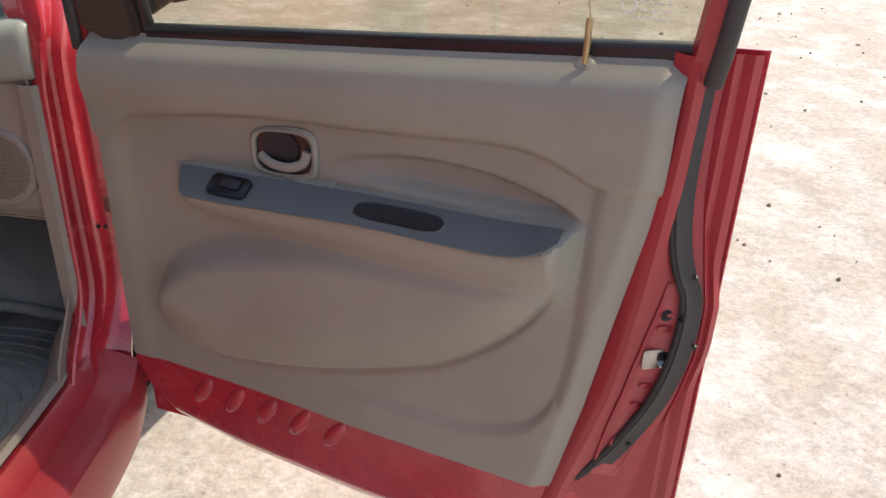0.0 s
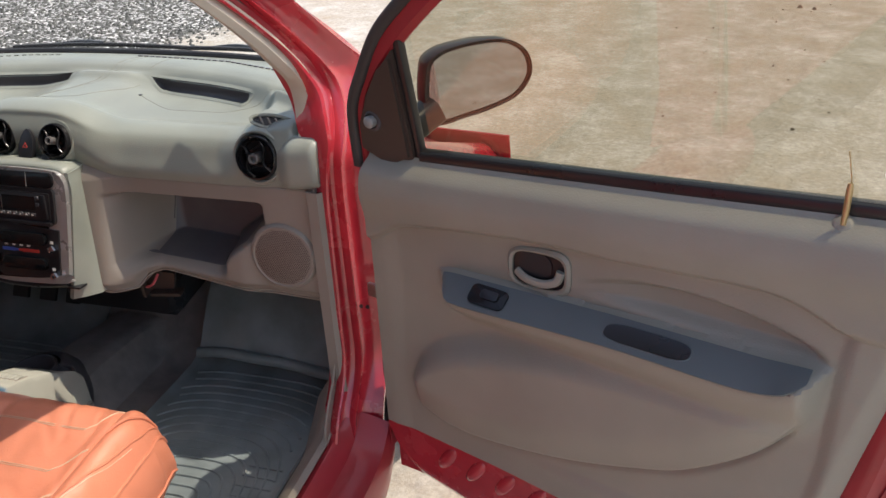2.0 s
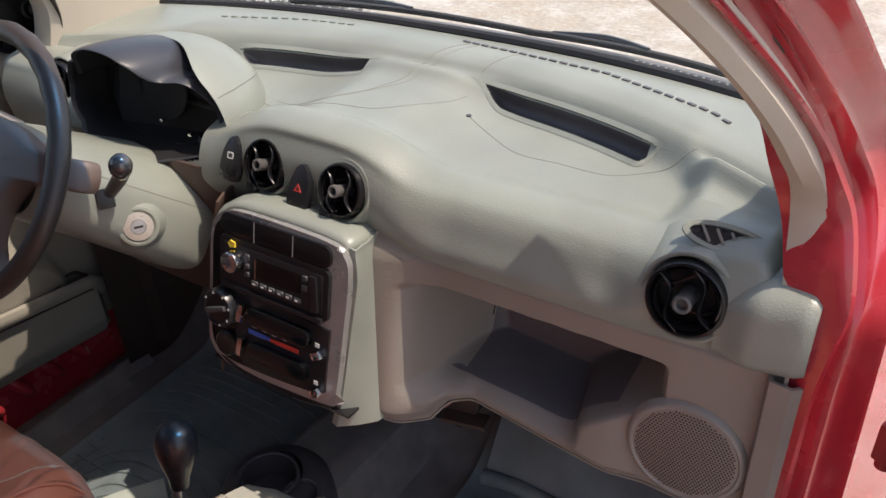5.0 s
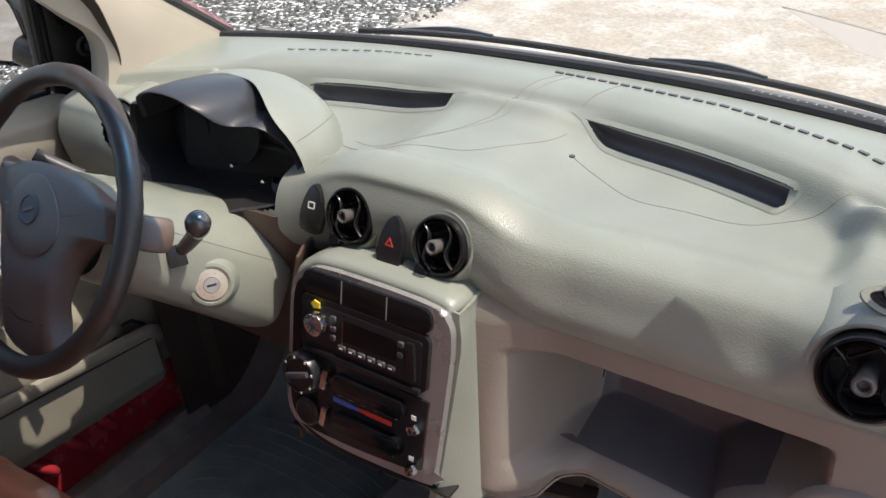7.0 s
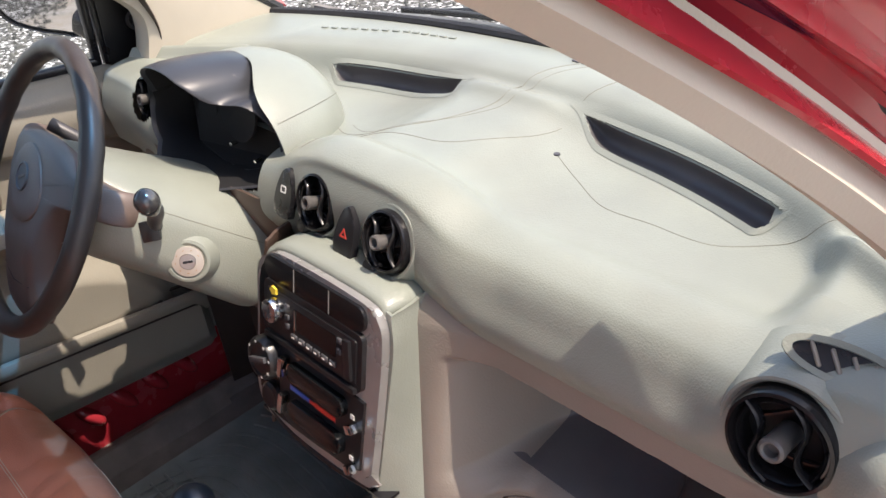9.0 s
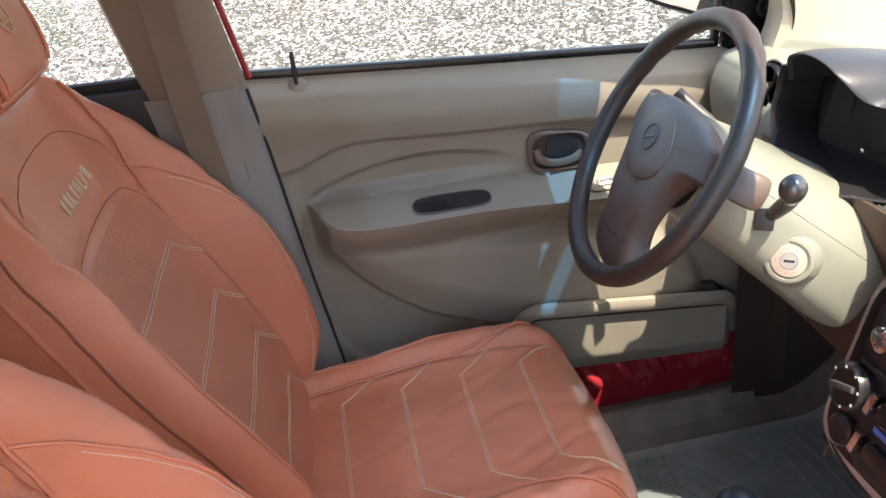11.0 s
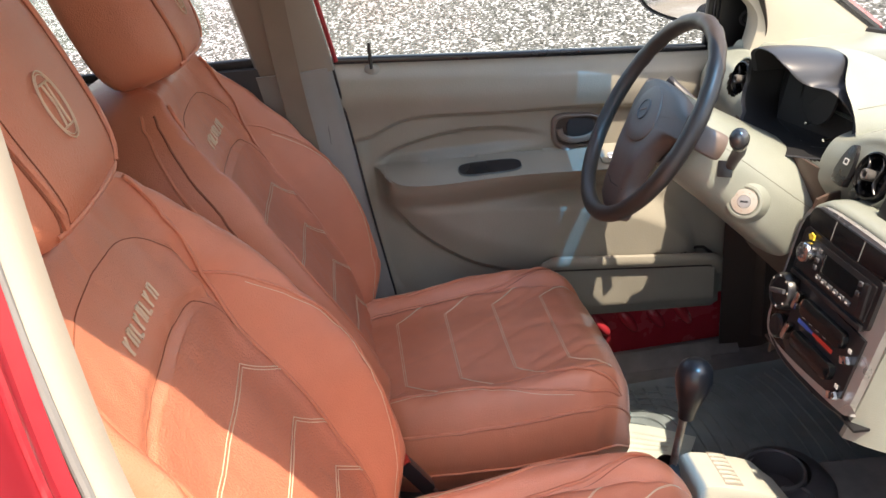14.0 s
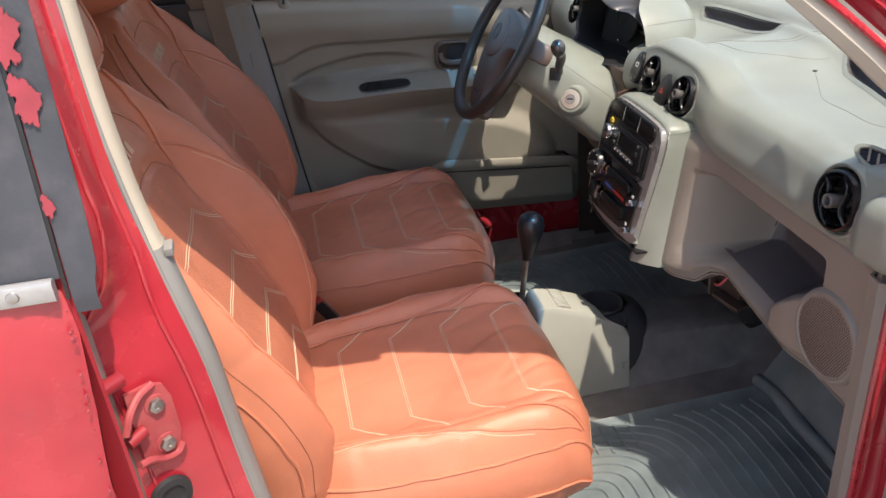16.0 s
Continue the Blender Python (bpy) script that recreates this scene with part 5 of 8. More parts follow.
def pad_mesh():
    bm = grid(lambda u, v: dash_at(XL + (XR - XL) * u, v), 260, 2 * (len(dash_row(0.0)) - 1))
    dials = outline_bin()
    gone = []
    for f in bm.faces:
        c = f.calc_center_median()
        for xs in SLOTS:
            if xs[0] + 0.03 < c.x < xs[1] - 0.022 and 0.15 < c.y:
                t, b = slot_edges(c.x, xs)
                if b + 0.007 < c.y < t - 0.006:
                    gone.append(f)
        for vc, vn, vr, spin in VENTS:
            w = c - Vector(vc)
            ax = w.dot(Vector(vn).normalized())
            if abs(ax) < 0.07 and (w - Vector(vn).normalized() * ax).length < vr * 1.02:
                gone.append(f)
        if c.y < 0.075 and -0.52 < c.x < -0.20 and inside(dials, c.x, c.z):
            gone.append(f)
    bmesh.ops.delete(bm, geom=list(set(gone)), context="FACES")
    return bm


part("pad", pad_mesh(), M_dash, dash, "pale grey-green grained vinyl pad")

# rounded end block beside the door
def end_block(u, v):
    """Shoulder of the dash that swells out towards the door."""
    a = math.pi * 2 * u
    k = sm(0.0, 0.45, v)
    s = (0.70 + 0.30 * k) * (1 - 0.10 * sm(0.90, 1.0, v))
    y = 0.050 + 0.062 * s * math.copysign(abs(math.cos(a)) ** 0.55, math.cos(a))
    z = 0.924 + (0.062 * s if math.sin(a) > 0 else 0.044) * math.copysign(abs(math.sin(a)) ** 0.55, math.sin(a))
    return (0.575 + 0.097 * v, y, z + 0.014 * v)


bm = grid(end_block, 32, 14, closed_u=True)
bmesh.ops.holes_fill(bm, edges=[e for e in bm.edges if e.is_boundary])
part("end_cap", bm, M_dash, dash, "rounded pale end cap beside the door")

# storage bins on top
for xs in SLOTS:
    def slot(u, v):
        x = xs[0] + (xs[1] - xs[0]) * u
        t, b = slot_edges(x, xs)
        y = t + (b - t) * v
        rim = min(0.0075 / max(t - b, 0.001), 0.45)
        deep = math.sin(math.pi * min(max((v - rim) / (1 - 2 * rim), 0), 1)) ** 0.5 * min(max(t - b - 0.015, 0) / 0.015, 1)
        zt, zb = dash_z(x, t), dash_z(x, b)
        return (x, y + 0.028 * deep * (1 - 0.5 * v), zt + (zb - zt) * v + 0.0007 - 0.024 * deep)
    def lip_or_well(lip):
        bm = grid(slot, 80, 30)
        gone = []
        for f in bm.faces:
            c = f.calc_center_median()
            if (c.z > dash_z(c.x, c.y) - 0.0012) != lip:
                gone.append(f)
        bmesh.ops.delete(bm, geom=gone, context="FACES")
        return bm
    part("slot_lip", lip_or_well(True), M_dash, dash, "rounded vinyl lip of the storage slot")
    sl = part("bin_slot", lip_or_well(False), M_shelf, dash, "dark storage slot in the dashboard top")

# trim cut lines on the pad
def seam(pts, r=0.0006, mat=None, lift=0.0001):
    path = []
    for p in spline([(a, b, 0) for a, b in pts], 8):
        path.append(Vector((p.x, p.y, dash_z(p.x, p.y) + lift)))
    return tube(path, r, 5)


M_seamline = surface("shallow_seam", (0.20, 0.20, 0.17), 0.8, grain=300, bump=0.1, mottle=0.1)
part("pad_seam", seam([(-0.15, 0.055), (-0.117, 0.125), (-0.05, 0.148), (0.02, 0.165), (0.08, 0.235), (0.10, 0.285)]), M_seamline, dash)
part("pad_seam", seam([(-0.20, 0.15), (-0.134, 0.135), (-0.06, 0.18), (-0.02, 0.25), (0.0, 0.34), (0.03, 0.41)]), M_seamline, dash)
part("pad_seam", seam([(-0.18, 0.165), (-0.12, 0.15), (-0.05, 0.195), (-0.005, 0.26), (0.018, 0.34), (0.05, 0.41)], 0.0004), M_seamline, dash)
part("pad_seam", seam([(0.10, 0.33), (0.115, 0.37), (0.13, 0.41)]), M_seamline, dash)
part("hairline_crack", seam([(0.13, 0.239), (0.18, 0.215), (0.24, 0.185), (0.30, 0.185), (0.37, 0.185), (0.42, 0.215), (0.47, 0.235)], 0.0005), M_seamline, dash)
part("sensor_dot", lathe([(0.0045, 0.0), (0.004, 0.0015), (0, 0.002)], pose(0.13, 0.239, dash_z(0.13, 0.239)), 12), M_darkgrey, dash)

# demister louvres along the windscreen
for k in range(26):
    x = 0.02 + 0.0185 * k
    y = lerp_pts([(0.02, 0.416), (0.28, 0.388), (0.465, 0.318), (0.52, 0.28)], x)
    part("demister_slot", box(pose(x, y, dash_z(x, y) + 0.0012, 0, 0, -8 - 22 * sm(0.2, 0.5, x)), 0.013, 0.0048, 0.0024, 0, 1), M_shelf, dash, smooth=False)
for k in range(14):
    x = -0.45 + 0.0185 * k
    y = lerp_pts([(-0.5, 0.31), (-0.3, 0.385), (-0.2, 0.40)], x)
    part("demister_slot", box(pose(x, y, dash_z(x, y) + 0.0012, 0, 0, 12), 0.0125, 0.006, 0.003, 0.0008, 1), M_dash, dash, smooth=False)


# round air vents
def vent(c, normal, r, spin):
    m = facing(c, normal)
    rot = Matrix.Rotation(radians(spin), 4, "Z")
    bz = part("air_vent", lathe([(r * 1.12, -0.012), (r * 1.12, 0.002), (r * 1.07, 0.008), (r * 1.0, 0.009), (r * 0.95, 0.004), (r * 0.93, -0.024)], m, 40), M_gloss, dash, "round black air vent")
    part("vent_ring", lathe([(r * 0.91, -0.008), (r * 0.91, 0.004), (r * 0.87, 0.0060), (r * 0.81, 0.003), (r * 0.79, -0.010)], m, 40), M_gloss, bz, "glossy inner ring")
    part("vent_back", lathe([(r * 0.93, -0.022), (0, -0.026)], m, 28), M_matte, bz)
    kn = part("vent_knob", lathe([(r * 0.25, -0.016), (r * 0.25, 0.010), (r * 0.27, 0.014), (r * 0.26, 0.019), (r * 0.20, 0.0205), (r * 0.15, 0.019), (r * 0.13, 0.012), (0, 0.011)], m, 24), M_knob, bz, "round hollow centre knob")
    for s in (-1, 1):
        pts = [m @ (rot @ Vector((s * r * (0.46 + 0.16 * math.sin(3.4 * t * s)), r * 0.84 * t, 0.002 + 0.003 * math.cos(1.5 * t)))) for t in [-1, -0.66, -0.33, 0, 0.33, 0.66, 1]]
        part("vent_vane", tube(pts, r * 0.060, 8, samples=4, up=normal, sy=2.6), M_gloss, bz, "curved glossy vane")
        part("cross_vane", tube([m @ (rot @ Vector((r * 0.75 * k, s * r * (0.48 + 0.10 * math.sin(2.5 * k)), -0.012))) for k in (-1, -0.5, 0, 0.5, 1)], r * 0.045, 6, samples=3, sy=2.0, up=normal), M_black, bz)
    if r < 0.034:
        part("vent_tab", lathe([(0.012, -0.004), (0.011, 0.004), (0.008, 0.007), (0, 0.0075)], m @ Matrix.Translation((-r * 0.60, -r * 1.10, 0)), 16), M_black, bz)


for vc, vn, vr, spin in VENTS:
    vent(vc, vn, vr, spin)
    r = vr * 1.25
    part("vent_shroud", lathe([(r * 1.42, -0.062), (r * 1.22, -0.024), (r * 1.10, -0.004), (r * 1.05, 0.0015), (r * 1.0, 0.002), (r * 0.95, 0.000), (r * 0.93, -0.03)], facing(Vector(vc) - Vector(vn).normalized() * 0.003, vn), 44), M_dash, dash, "rounded vinyl collar round the vent")


# switches between the vents
def switch_key(c, mat_mark, tri):
    m = facing(c, MIDN)
    out = [(-0.016, -0.030), (0.010, -0.034), (0.020, -0.028), (0.020, 0.014), (0.010, 0.034), (0.0, 0.036), (-0.012, 0.016), (-0.018, -0.010)]
    k = part("dash_switch", prism([(p.x * 0.92, p.y * 0.92) for p in spline([(a, b, 0) for a, b in out], 4, True)], m, 0.010, 0.003), M_black, dash, "black push switch")
    if tri:
        part("switch_symbol", frame_ring([(0, 0.007), (-0.007, -0.005), (0.007, -0.005)], [(0, 0.003), (-0.0035, -0.003), (0.0035, -0.003)], m @ Matrix.Translation((0.001, 0.0, 0.0101)), 0.0004), mat_mark, k)
    else:
        part("switch_symbol", frame_ring(rounded(0.012, 0.010, 0.002), rounded(0.008, 0.006, 0.001), m @ Matrix.Translation((0.002, 0.006, 0.0101)), 0.0004), mat_mark, k)


switch_key((0.003, 0.006, 0.944), M_redmark, True)
switch_key((-0.130, 0.012, 0.953), M_white, False)

# demister vent for the side window
m = facing((0.563, 0.052, 1.008), (0.25, -0.62, 0.74))
dv = part("side_demister", frame_ring([(0.048 * math.cos(a), 0.017 * math.sin(a)) for a in [2 * math.pi * i / 28 for i in range(28)]], [(0.040 * math.cos(a), 0.0115 * math.sin(a)) for a in [2 * math.pi * i / 28 for i in range(28)]], m @ pose(0, 0, 0, 0, 0, -14), 0.004), M_dash, dash, "oval side window demister")
part("demister_back", prism([(0.041 * math.cos(a), 0.012 * math.sin(a)) for a in [2 * math.pi * i / 28 for i in range(28)]], m @ pose(0, 0, -0.001, 0, 0, -14), 0.001), M_black, dv)
for k in range(4):
    part("demister_fin", box(m @ pose(-0.022 + 0.015 * k, 0.0055 - 0.0037 * k, 0.002, 0, 0, 22), 0.0035, 0.021, 0.003, 0.001, 1), M_lowdash, dv)


# lower dash with open shelf, speaker pod
def edge_x(z):
    return lerp_pts([(0.640, 0.157), (0.904, 0.121)], z)


def edge_y(z):
    return lerp_pts([(0.640, -0.068), (0.878, -0.010), (0.892, -0.004), (0.912, 0.016)], z)


def low_face(u, v):
    """Lower skin under the pad crease, with the shelf opening pressed in."""
    uu = u ** 1.25
    xn = 0.14 + (0.655 - 0.14) * uu
    ztop = 0.905 + 0.005 * (1 - sm(0.0, 0.16, uu))
    zbot = lerp_pts([(0.10, 0.650), (0.165, 0.640), (0.200, 0.640), (0.222, 0.664), (0.26, 0.673), (0.42, 0.647), (0.5, 0.636), (0.66, 0.628)], xn)
    z = ztop + (zbot - ztop) * v
    x = edge_x(z) + (0.655 - edge_x(z)) * uu
    p = 1 - sm(0.0, 0.115, x - edge_x(z))
    slant = 0.10 * sm(0.80, 0.70, z)
    inx = sm(0.150, 0.236, x) ** 1.3 * (1 - sm(0.490 - slant, 0.535 - slant, x))
    lip = lerp_pts([(0.16, 0.690), (0.25, 0.706), (0.33, 0.700), (0.42, 0.690), (0.5, 0.688), (0.66, 0.69)], x)
    inz = (1 - sm(0.838, 0.852, z)) * (0.30 * sm(lip - 0.030, lip - 0.004, z) + 0.70 * sm(lip - 0.012, lip + 0.010, z))
    y = 0.012 + 0.010 * sm(0.882, 0.896, z) + 0.135 * inx * inz - 0.014 * sm(0.80, 0.70, z) * (1 - sm(0.46, 0.52, x)) + 0.016 * sm(0.90, 1.0, v)
    return (x, edge_y(z) * p + y * (1 - p) + 0.01 * p * sm(0.93, 1.0, v), z)


def split_skin(dark):
    """The skin outside the shelf, or the dark insert inside it."""
    bm = grid(low_face, 200, 140)
    for co, no in (((0, 0.034, 0), (0, 1, 0)), ((0.240, 0, 0), (1, 0, 0)), ((0.470, 0, 0), (1, 0, 0)), ((0, 0, 0.722), (0.10, 0, 1))):
        bmesh.ops.bisect_plane(bm, geom=list(bm.verts) + list(bm.edges) + list(bm.faces), plane_co=co, plane_no=no)

    def inside_shelf(c):
        left = 0.240 if c.z + 0.10 * c.x > 0.722 else 0.205
        return c.y > 0.034 and left < c.x < 0.470 and c.z < 0.87
    bmesh.ops.delete(bm, geom=[f for f in bm.faces if inside_shelf(f.calc_center_median()) != dark], context="FACES")
    return bm


part("lower_skin", split_skin(False), M_lowdash, dash, "grey-beige lower dash with open shelf")
part("shelf_insert", split_skin(True), M_shelf, dash, "dark grey shelf insert")
part("lower_return", thicken(grid(lambda u, v: (low_face(u, 1.0)[0], low_face(u, 1.0)[1] + 0.12 * v, low_face(u, 1.0)[2] - 0.002 + 0.01 * v), 50, 6), 0.003), M_lowdash, dash)
part("shelf_joint", tube([low_face(((0.240 - edge_x(z)) / (0.655 - edge_x(z))) ** 0.8, v) for v, z in ((0.33, 0.83), (0.42, 0.80), (0.52, 0.77), (0.62, 0.74), (0.70, 0.72))], 0.0012, 6), M_black, dash)
spk = facing((0.567, 0.004, 0.736), (0.02, -1, 0.05))
bz = part("speaker_bezel", lathe([(0.0745, -0.008), (0.0705, 0.001), (0.0675, 0.003), (0.0655, 0.0032), (0.063, 0.0008)], spk, 40), M_lowdash, dash, "round speaker surround")
part("speaker_grille", lathe([(0.064 * k / 8, 0.0045 - 0.0035 * (k / 8) ** 2) for k in range(8, -1, -1)], spk, 40), M_lowdash, dash, "perforated round speaker grille")


def grille_holes():
    bms = bmesh.new()
    for i in range(-15, 16):
        for j in range(-17, 18):
            x, y = (i + 0.5 * (j % 2)) * 0.0042, j * 0.0036
            r2 = (x * x + y * y) ** 0.5
            if r2 > 0.0605:
                continue
            z = 0.0049 - 0.0035 * (r2 / 0.064) ** 2
            vs = [bms.verts.new(spk @ Vector((x + 0.0016 * math.cos(a), y + 0.0016 * math.sin(a), z))) for a in (0, 1.05, 2.09, 3.14, 4.19, 5.24)]
            bms.faces.new(vs)
    return bms


part("perforation", grille_holes(), M_brownblack, dash, smooth=False)
# vertical trim strip by the door
part("side_strip", ribbon([[(0.642, 0.008, z) for z in (0.30, 0.5, 0.70, 0.890)], [(0.645, -0.001, z) for z in (0.30, 0.5, 0.70, 0.890)], [(0.664, -0.004, z) for z in (0.30, 0.5, 0.70, 0.890)], [(0.672, 0.004, z) for z in (0.30, 0.5, 0.70, 0.890)]], 3), M_lowdash, dash, "vertical plastic strip at the dash end")

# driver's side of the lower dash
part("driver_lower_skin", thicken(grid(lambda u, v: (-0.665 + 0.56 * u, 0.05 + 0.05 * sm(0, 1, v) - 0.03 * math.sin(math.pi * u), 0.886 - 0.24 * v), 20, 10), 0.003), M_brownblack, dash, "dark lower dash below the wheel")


# ---- dials ----
def dome(u, v):
    a, b = math.pi * (1.08 * u - 0.04), v * math.pi / 2
    k = math.cos(b) ** 0.75
    ca, sa = math.cos(a), math.sin(a)
    return (-0.325 + 0.160 * math.copysign(abs(ca) ** 0.85, ca) * k, (0.098 - 0.058 * sm(-0.33, -0.20, -0.325 + 0.160 * ca)) + (0.112 + 0.058 * sm(-0.33, -0.20, -0.325 + 0.160 * ca)) * math.sin(b), 0.970 + (0.106 if sa > 0 else 0.108) * math.copysign(abs(sa) ** 0.9, sa) * k)


part("dial_cover", grid(dome, 40, 20), M_dash, dash, "pale domed cover behind the dials")
part("cover_seam", tube([Vector(dome(0.18 + 0.02 * i / 20, 0.03 + 0.80 * i / 20)) + Vector((0.0004, 0, 0.0004)) for i in range(21)], 0.0005, 5), M_seamline, dash)
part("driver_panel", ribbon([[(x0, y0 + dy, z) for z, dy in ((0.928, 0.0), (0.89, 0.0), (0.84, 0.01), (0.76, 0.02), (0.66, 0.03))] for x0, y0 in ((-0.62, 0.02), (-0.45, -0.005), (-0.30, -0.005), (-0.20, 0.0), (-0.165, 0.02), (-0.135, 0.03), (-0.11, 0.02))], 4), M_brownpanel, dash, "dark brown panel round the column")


def binnacle():
    b = thing("instrument_cluster", "black instrument binnacle with dark unlit dials under a hood", "dials", at=(-0.32, 0.03, 0.93))
    o = outline_bin()
    c = (-0.325, 0.99)

    def ringpts(k, y, back=0.0):
        return [Vector((c[0] + (x - c[0]) * k, y * (1 - (back > 0) * 0.75 * sm(-0.31, -0.22, x)) + 0.22 * (z - 1.0) * (z < 1.0) * 2.0 + 0.045 * sm(-0.30, -0.19, x) + 0.014 * sm(-0.275, -0.262, x) + 0.016 * sm(-0.425, -0.445, x) - 0.02 * sm(1.03, 1.09, z), c[1] + (z - c[1]) * k - back * 0.10 * sm(1.0, 1.06, z))) for x, z in o]
    bm = bmesh.new()
    rows = [[bm.verts.new(p) for p in ringpts(k, y, b)] for k, y, b in ((0.80, 0.150, 0.1), (0.95, 0.118, 0.1), (0.998, 0.088, 0.08), (1.010, 0.050, 0.03), (1.014, 0.016, 0.0), (1.012, 0.000, 0.0), (1.004, -0.005, 0.0), (0.992, -0.006, 0.0), (0.980, -0.001, 0.0), (0.965, 0.02, 0.0), (0.94, 0.07, 0.0))]
    n = len(o)
    for r0, r1 in zip(rows, rows[1:]):
        for i in range(n):
            bm.faces.new((r0[i], r0[(i + 1) % n], r1[(i + 1) % n], r1[i]))
    part("hood", bm, M_hood, b, "lobed dark grey hood")
    bm = bmesh.new()
    rows = [[bm.verts.new(p) for p in ringpts(k, y)] for k, y in ((0.985, -0.0025), (0.970, 0.006), (0.955, 0.03), (0.94, 0.068))]
    for r0, r1 in zip(rows, rows[1:]):
        for i in range(n):
            bm.faces.new((r0[i], r0[(i + 1) % n], r1[(i + 1) % n], r1[i]))
    part("inner_cowl", bm, M_matte, b, "black inner cowl")
    bm = bmesh.new()
    bm.faces.new([bm.verts.new(p) for p in ringpts(0.945, 0.066)])
    part("dial_face", bm, M_matte, b, smooth=False)
    for x, z, r in ((-0.415, 0.995, 0.036), (-0.325, 1.005, 0.050), (-0.240, 0.985, 0.032)):
        mm = facing((x, 0.0645 + 0.03 * sm(-0.36, -0.20, x), z), (0, -1, 0.2))
        dl = part("dial", lathe([(r, -0.004), (r, 0.0004), (r * 0.97, 0.0006), (0, 0.0006)], mm, 32), M_matte, b, "dark round dial")
        part("needle", box(mm @ pose(-r * 0.25, -r * 0.2, 0.001, 0, 0, 40), r * 0.7, 0.0012, 0.0008, 0), M_matte, dl)
    for x, z in ((-0.315, 0.962), (-0.255, 0.950)):
        part("reset_peg", lathe([(0.003, 0), (0.003, 0.012), (0, 0.013)], facing((x, 0.05, z), (0.2, -1, 0.1)), 10), M_chrome, b)


binnacle()


# ---- steering ----
WC, WN = Vector((-0.390, -0.217, 0.985)), Vector((-0.051, -0.838, 0.54)).normalized()


def steering():
    s = thing("steering_wheel", "dark worn plastic three-spoke steering wheel with brown-grey hub pad", "steering wheel", at=WC)
    m = facing(WC, WN)
    R = 0.186
    ang = [2 * math.pi * i / 72 for i in range(72)]
    pts = [m @ Vector((R * math.cos(a), R * math.sin(a), 0)) for a in ang]
    scl = [1.0 + (0.05 * math.sin(a * 26) if math.cos(a) > -2 and (0.2 < a < 2.9) else 0.0) for a in ang]
    part("rim", sweep(bmesh.new(), pts, circle(0.0147, 12), True, WN, False, scl), M_wheel, s, "thick rim with finger grips")
    half = [(0.0, 0.070), (0.060, 0.066), (0.105, 0.052), (0.150, 0.050), (0.178, 0.052), (0.183, 0.014), (0.140, 0.008), (0.104, -0.002), (0.082, -0.030), (0.066, -0.075), (0.054, -0.120), (0.050, -0.178)]
    out = half + [(-a, b) for a, b in half[:0:-1]]
    ho = [(p.x, p.y) for p in spline([(a, b, 0) for a, b in out], 4, True)]
    bm = bmesh.new()

    def crown(x, y):
        """Height of the soft pad above the plane of the rim."""
        return 0.010 - 0.9 * x * x - 0.5 * (y - 0.01) ** 2 - 0.012 * sm(0.07, 0.17, abs(x)) - 0.010 * sm(0.06, 0.17, -y)
    rings = [[bm.verts.new(m @ Vector((x * k, y * k, crown(x * k, y * k) - drop))) for x, y in ho] for k, drop in ((0.12, 0), (0.3, 0), (0.5, 0), (0.7, 0), (0.85, 0.0005), (0.93, 0.003), (0.975, 0.009), (1.0, 0.020), (0.98, 0.034), (0.8, 0.046))]
    for r0, r1 in zip(rings, rings[1:]):
        for i in range(len(ho)):
            bm.faces.new((r0[i], r0[(i + 1) % len(ho)], r1[(i + 1) % len(ho)], r1[i]))
    bm.faces.new(rings[0])
    bm.faces.new(rings[-1])
    hubp = part("hub_pad", bm, M_hub, s, "soft hub pad running out into three spokes")
    oval = [(0.060 * math.cos(a) * (1.0 - 0.18 * math.sin(a)), 0.006 + 0.052 * math.sin(a)) for a in [2 * math.pi * i / 40 for i in range(40)]]
    bm = bmesh.new()
    rings = [[bm.verts.new(m @ Vector((x * k, 0.006 + (y - 0.006) * k, crown(x * k, 0.006 + (y - 0.006) * k) + up))) for x, y in oval] for k, up in ((1.0, -0.001), (0.985, 0.002), (0.95, 0.0032), (0.6, 0.0036), (0.2, 0.0038))]
    for r0, r1 in zip(rings, rings[1:]):
        for i in range(40):
            bm.faces.new((r0[i], r0[(i + 1) % 40], r1[(i + 1) % 40], r1[i]))
    bm.faces.new(rings[-1])
    part("hub_cap", bm, M_hub, hubp, "raised oval centre of the pad")
    part("badge", lathe([(0.020, 0.012), (0.0195, 0.0152), (0.0175, 0.0158), (0.0165, 0.0146), (0.0, 0.0144)], m @ Matrix.Translation((0, 0.012, 0)), 28), M_darkgrey, hubp, "round maker's badge, plain")
    part("badge_bar", box(m @ pose(0, 0.012, 0.0152, 0, 0, 25), 0.022, 0.004, 0.001, 0.0004, 1), M_hub, hubp)
    part("spoke_joint", tube([m @ Vector((x, -0.128 - 0.004 * math.cos(x * 60), crown(x, -0.128) - 0.0004)) for x in (-0.052, -0.03, 0.0, 0.03, 0.052)], 0.0009, 5), M_rubber, hubp)
    return s


steering()


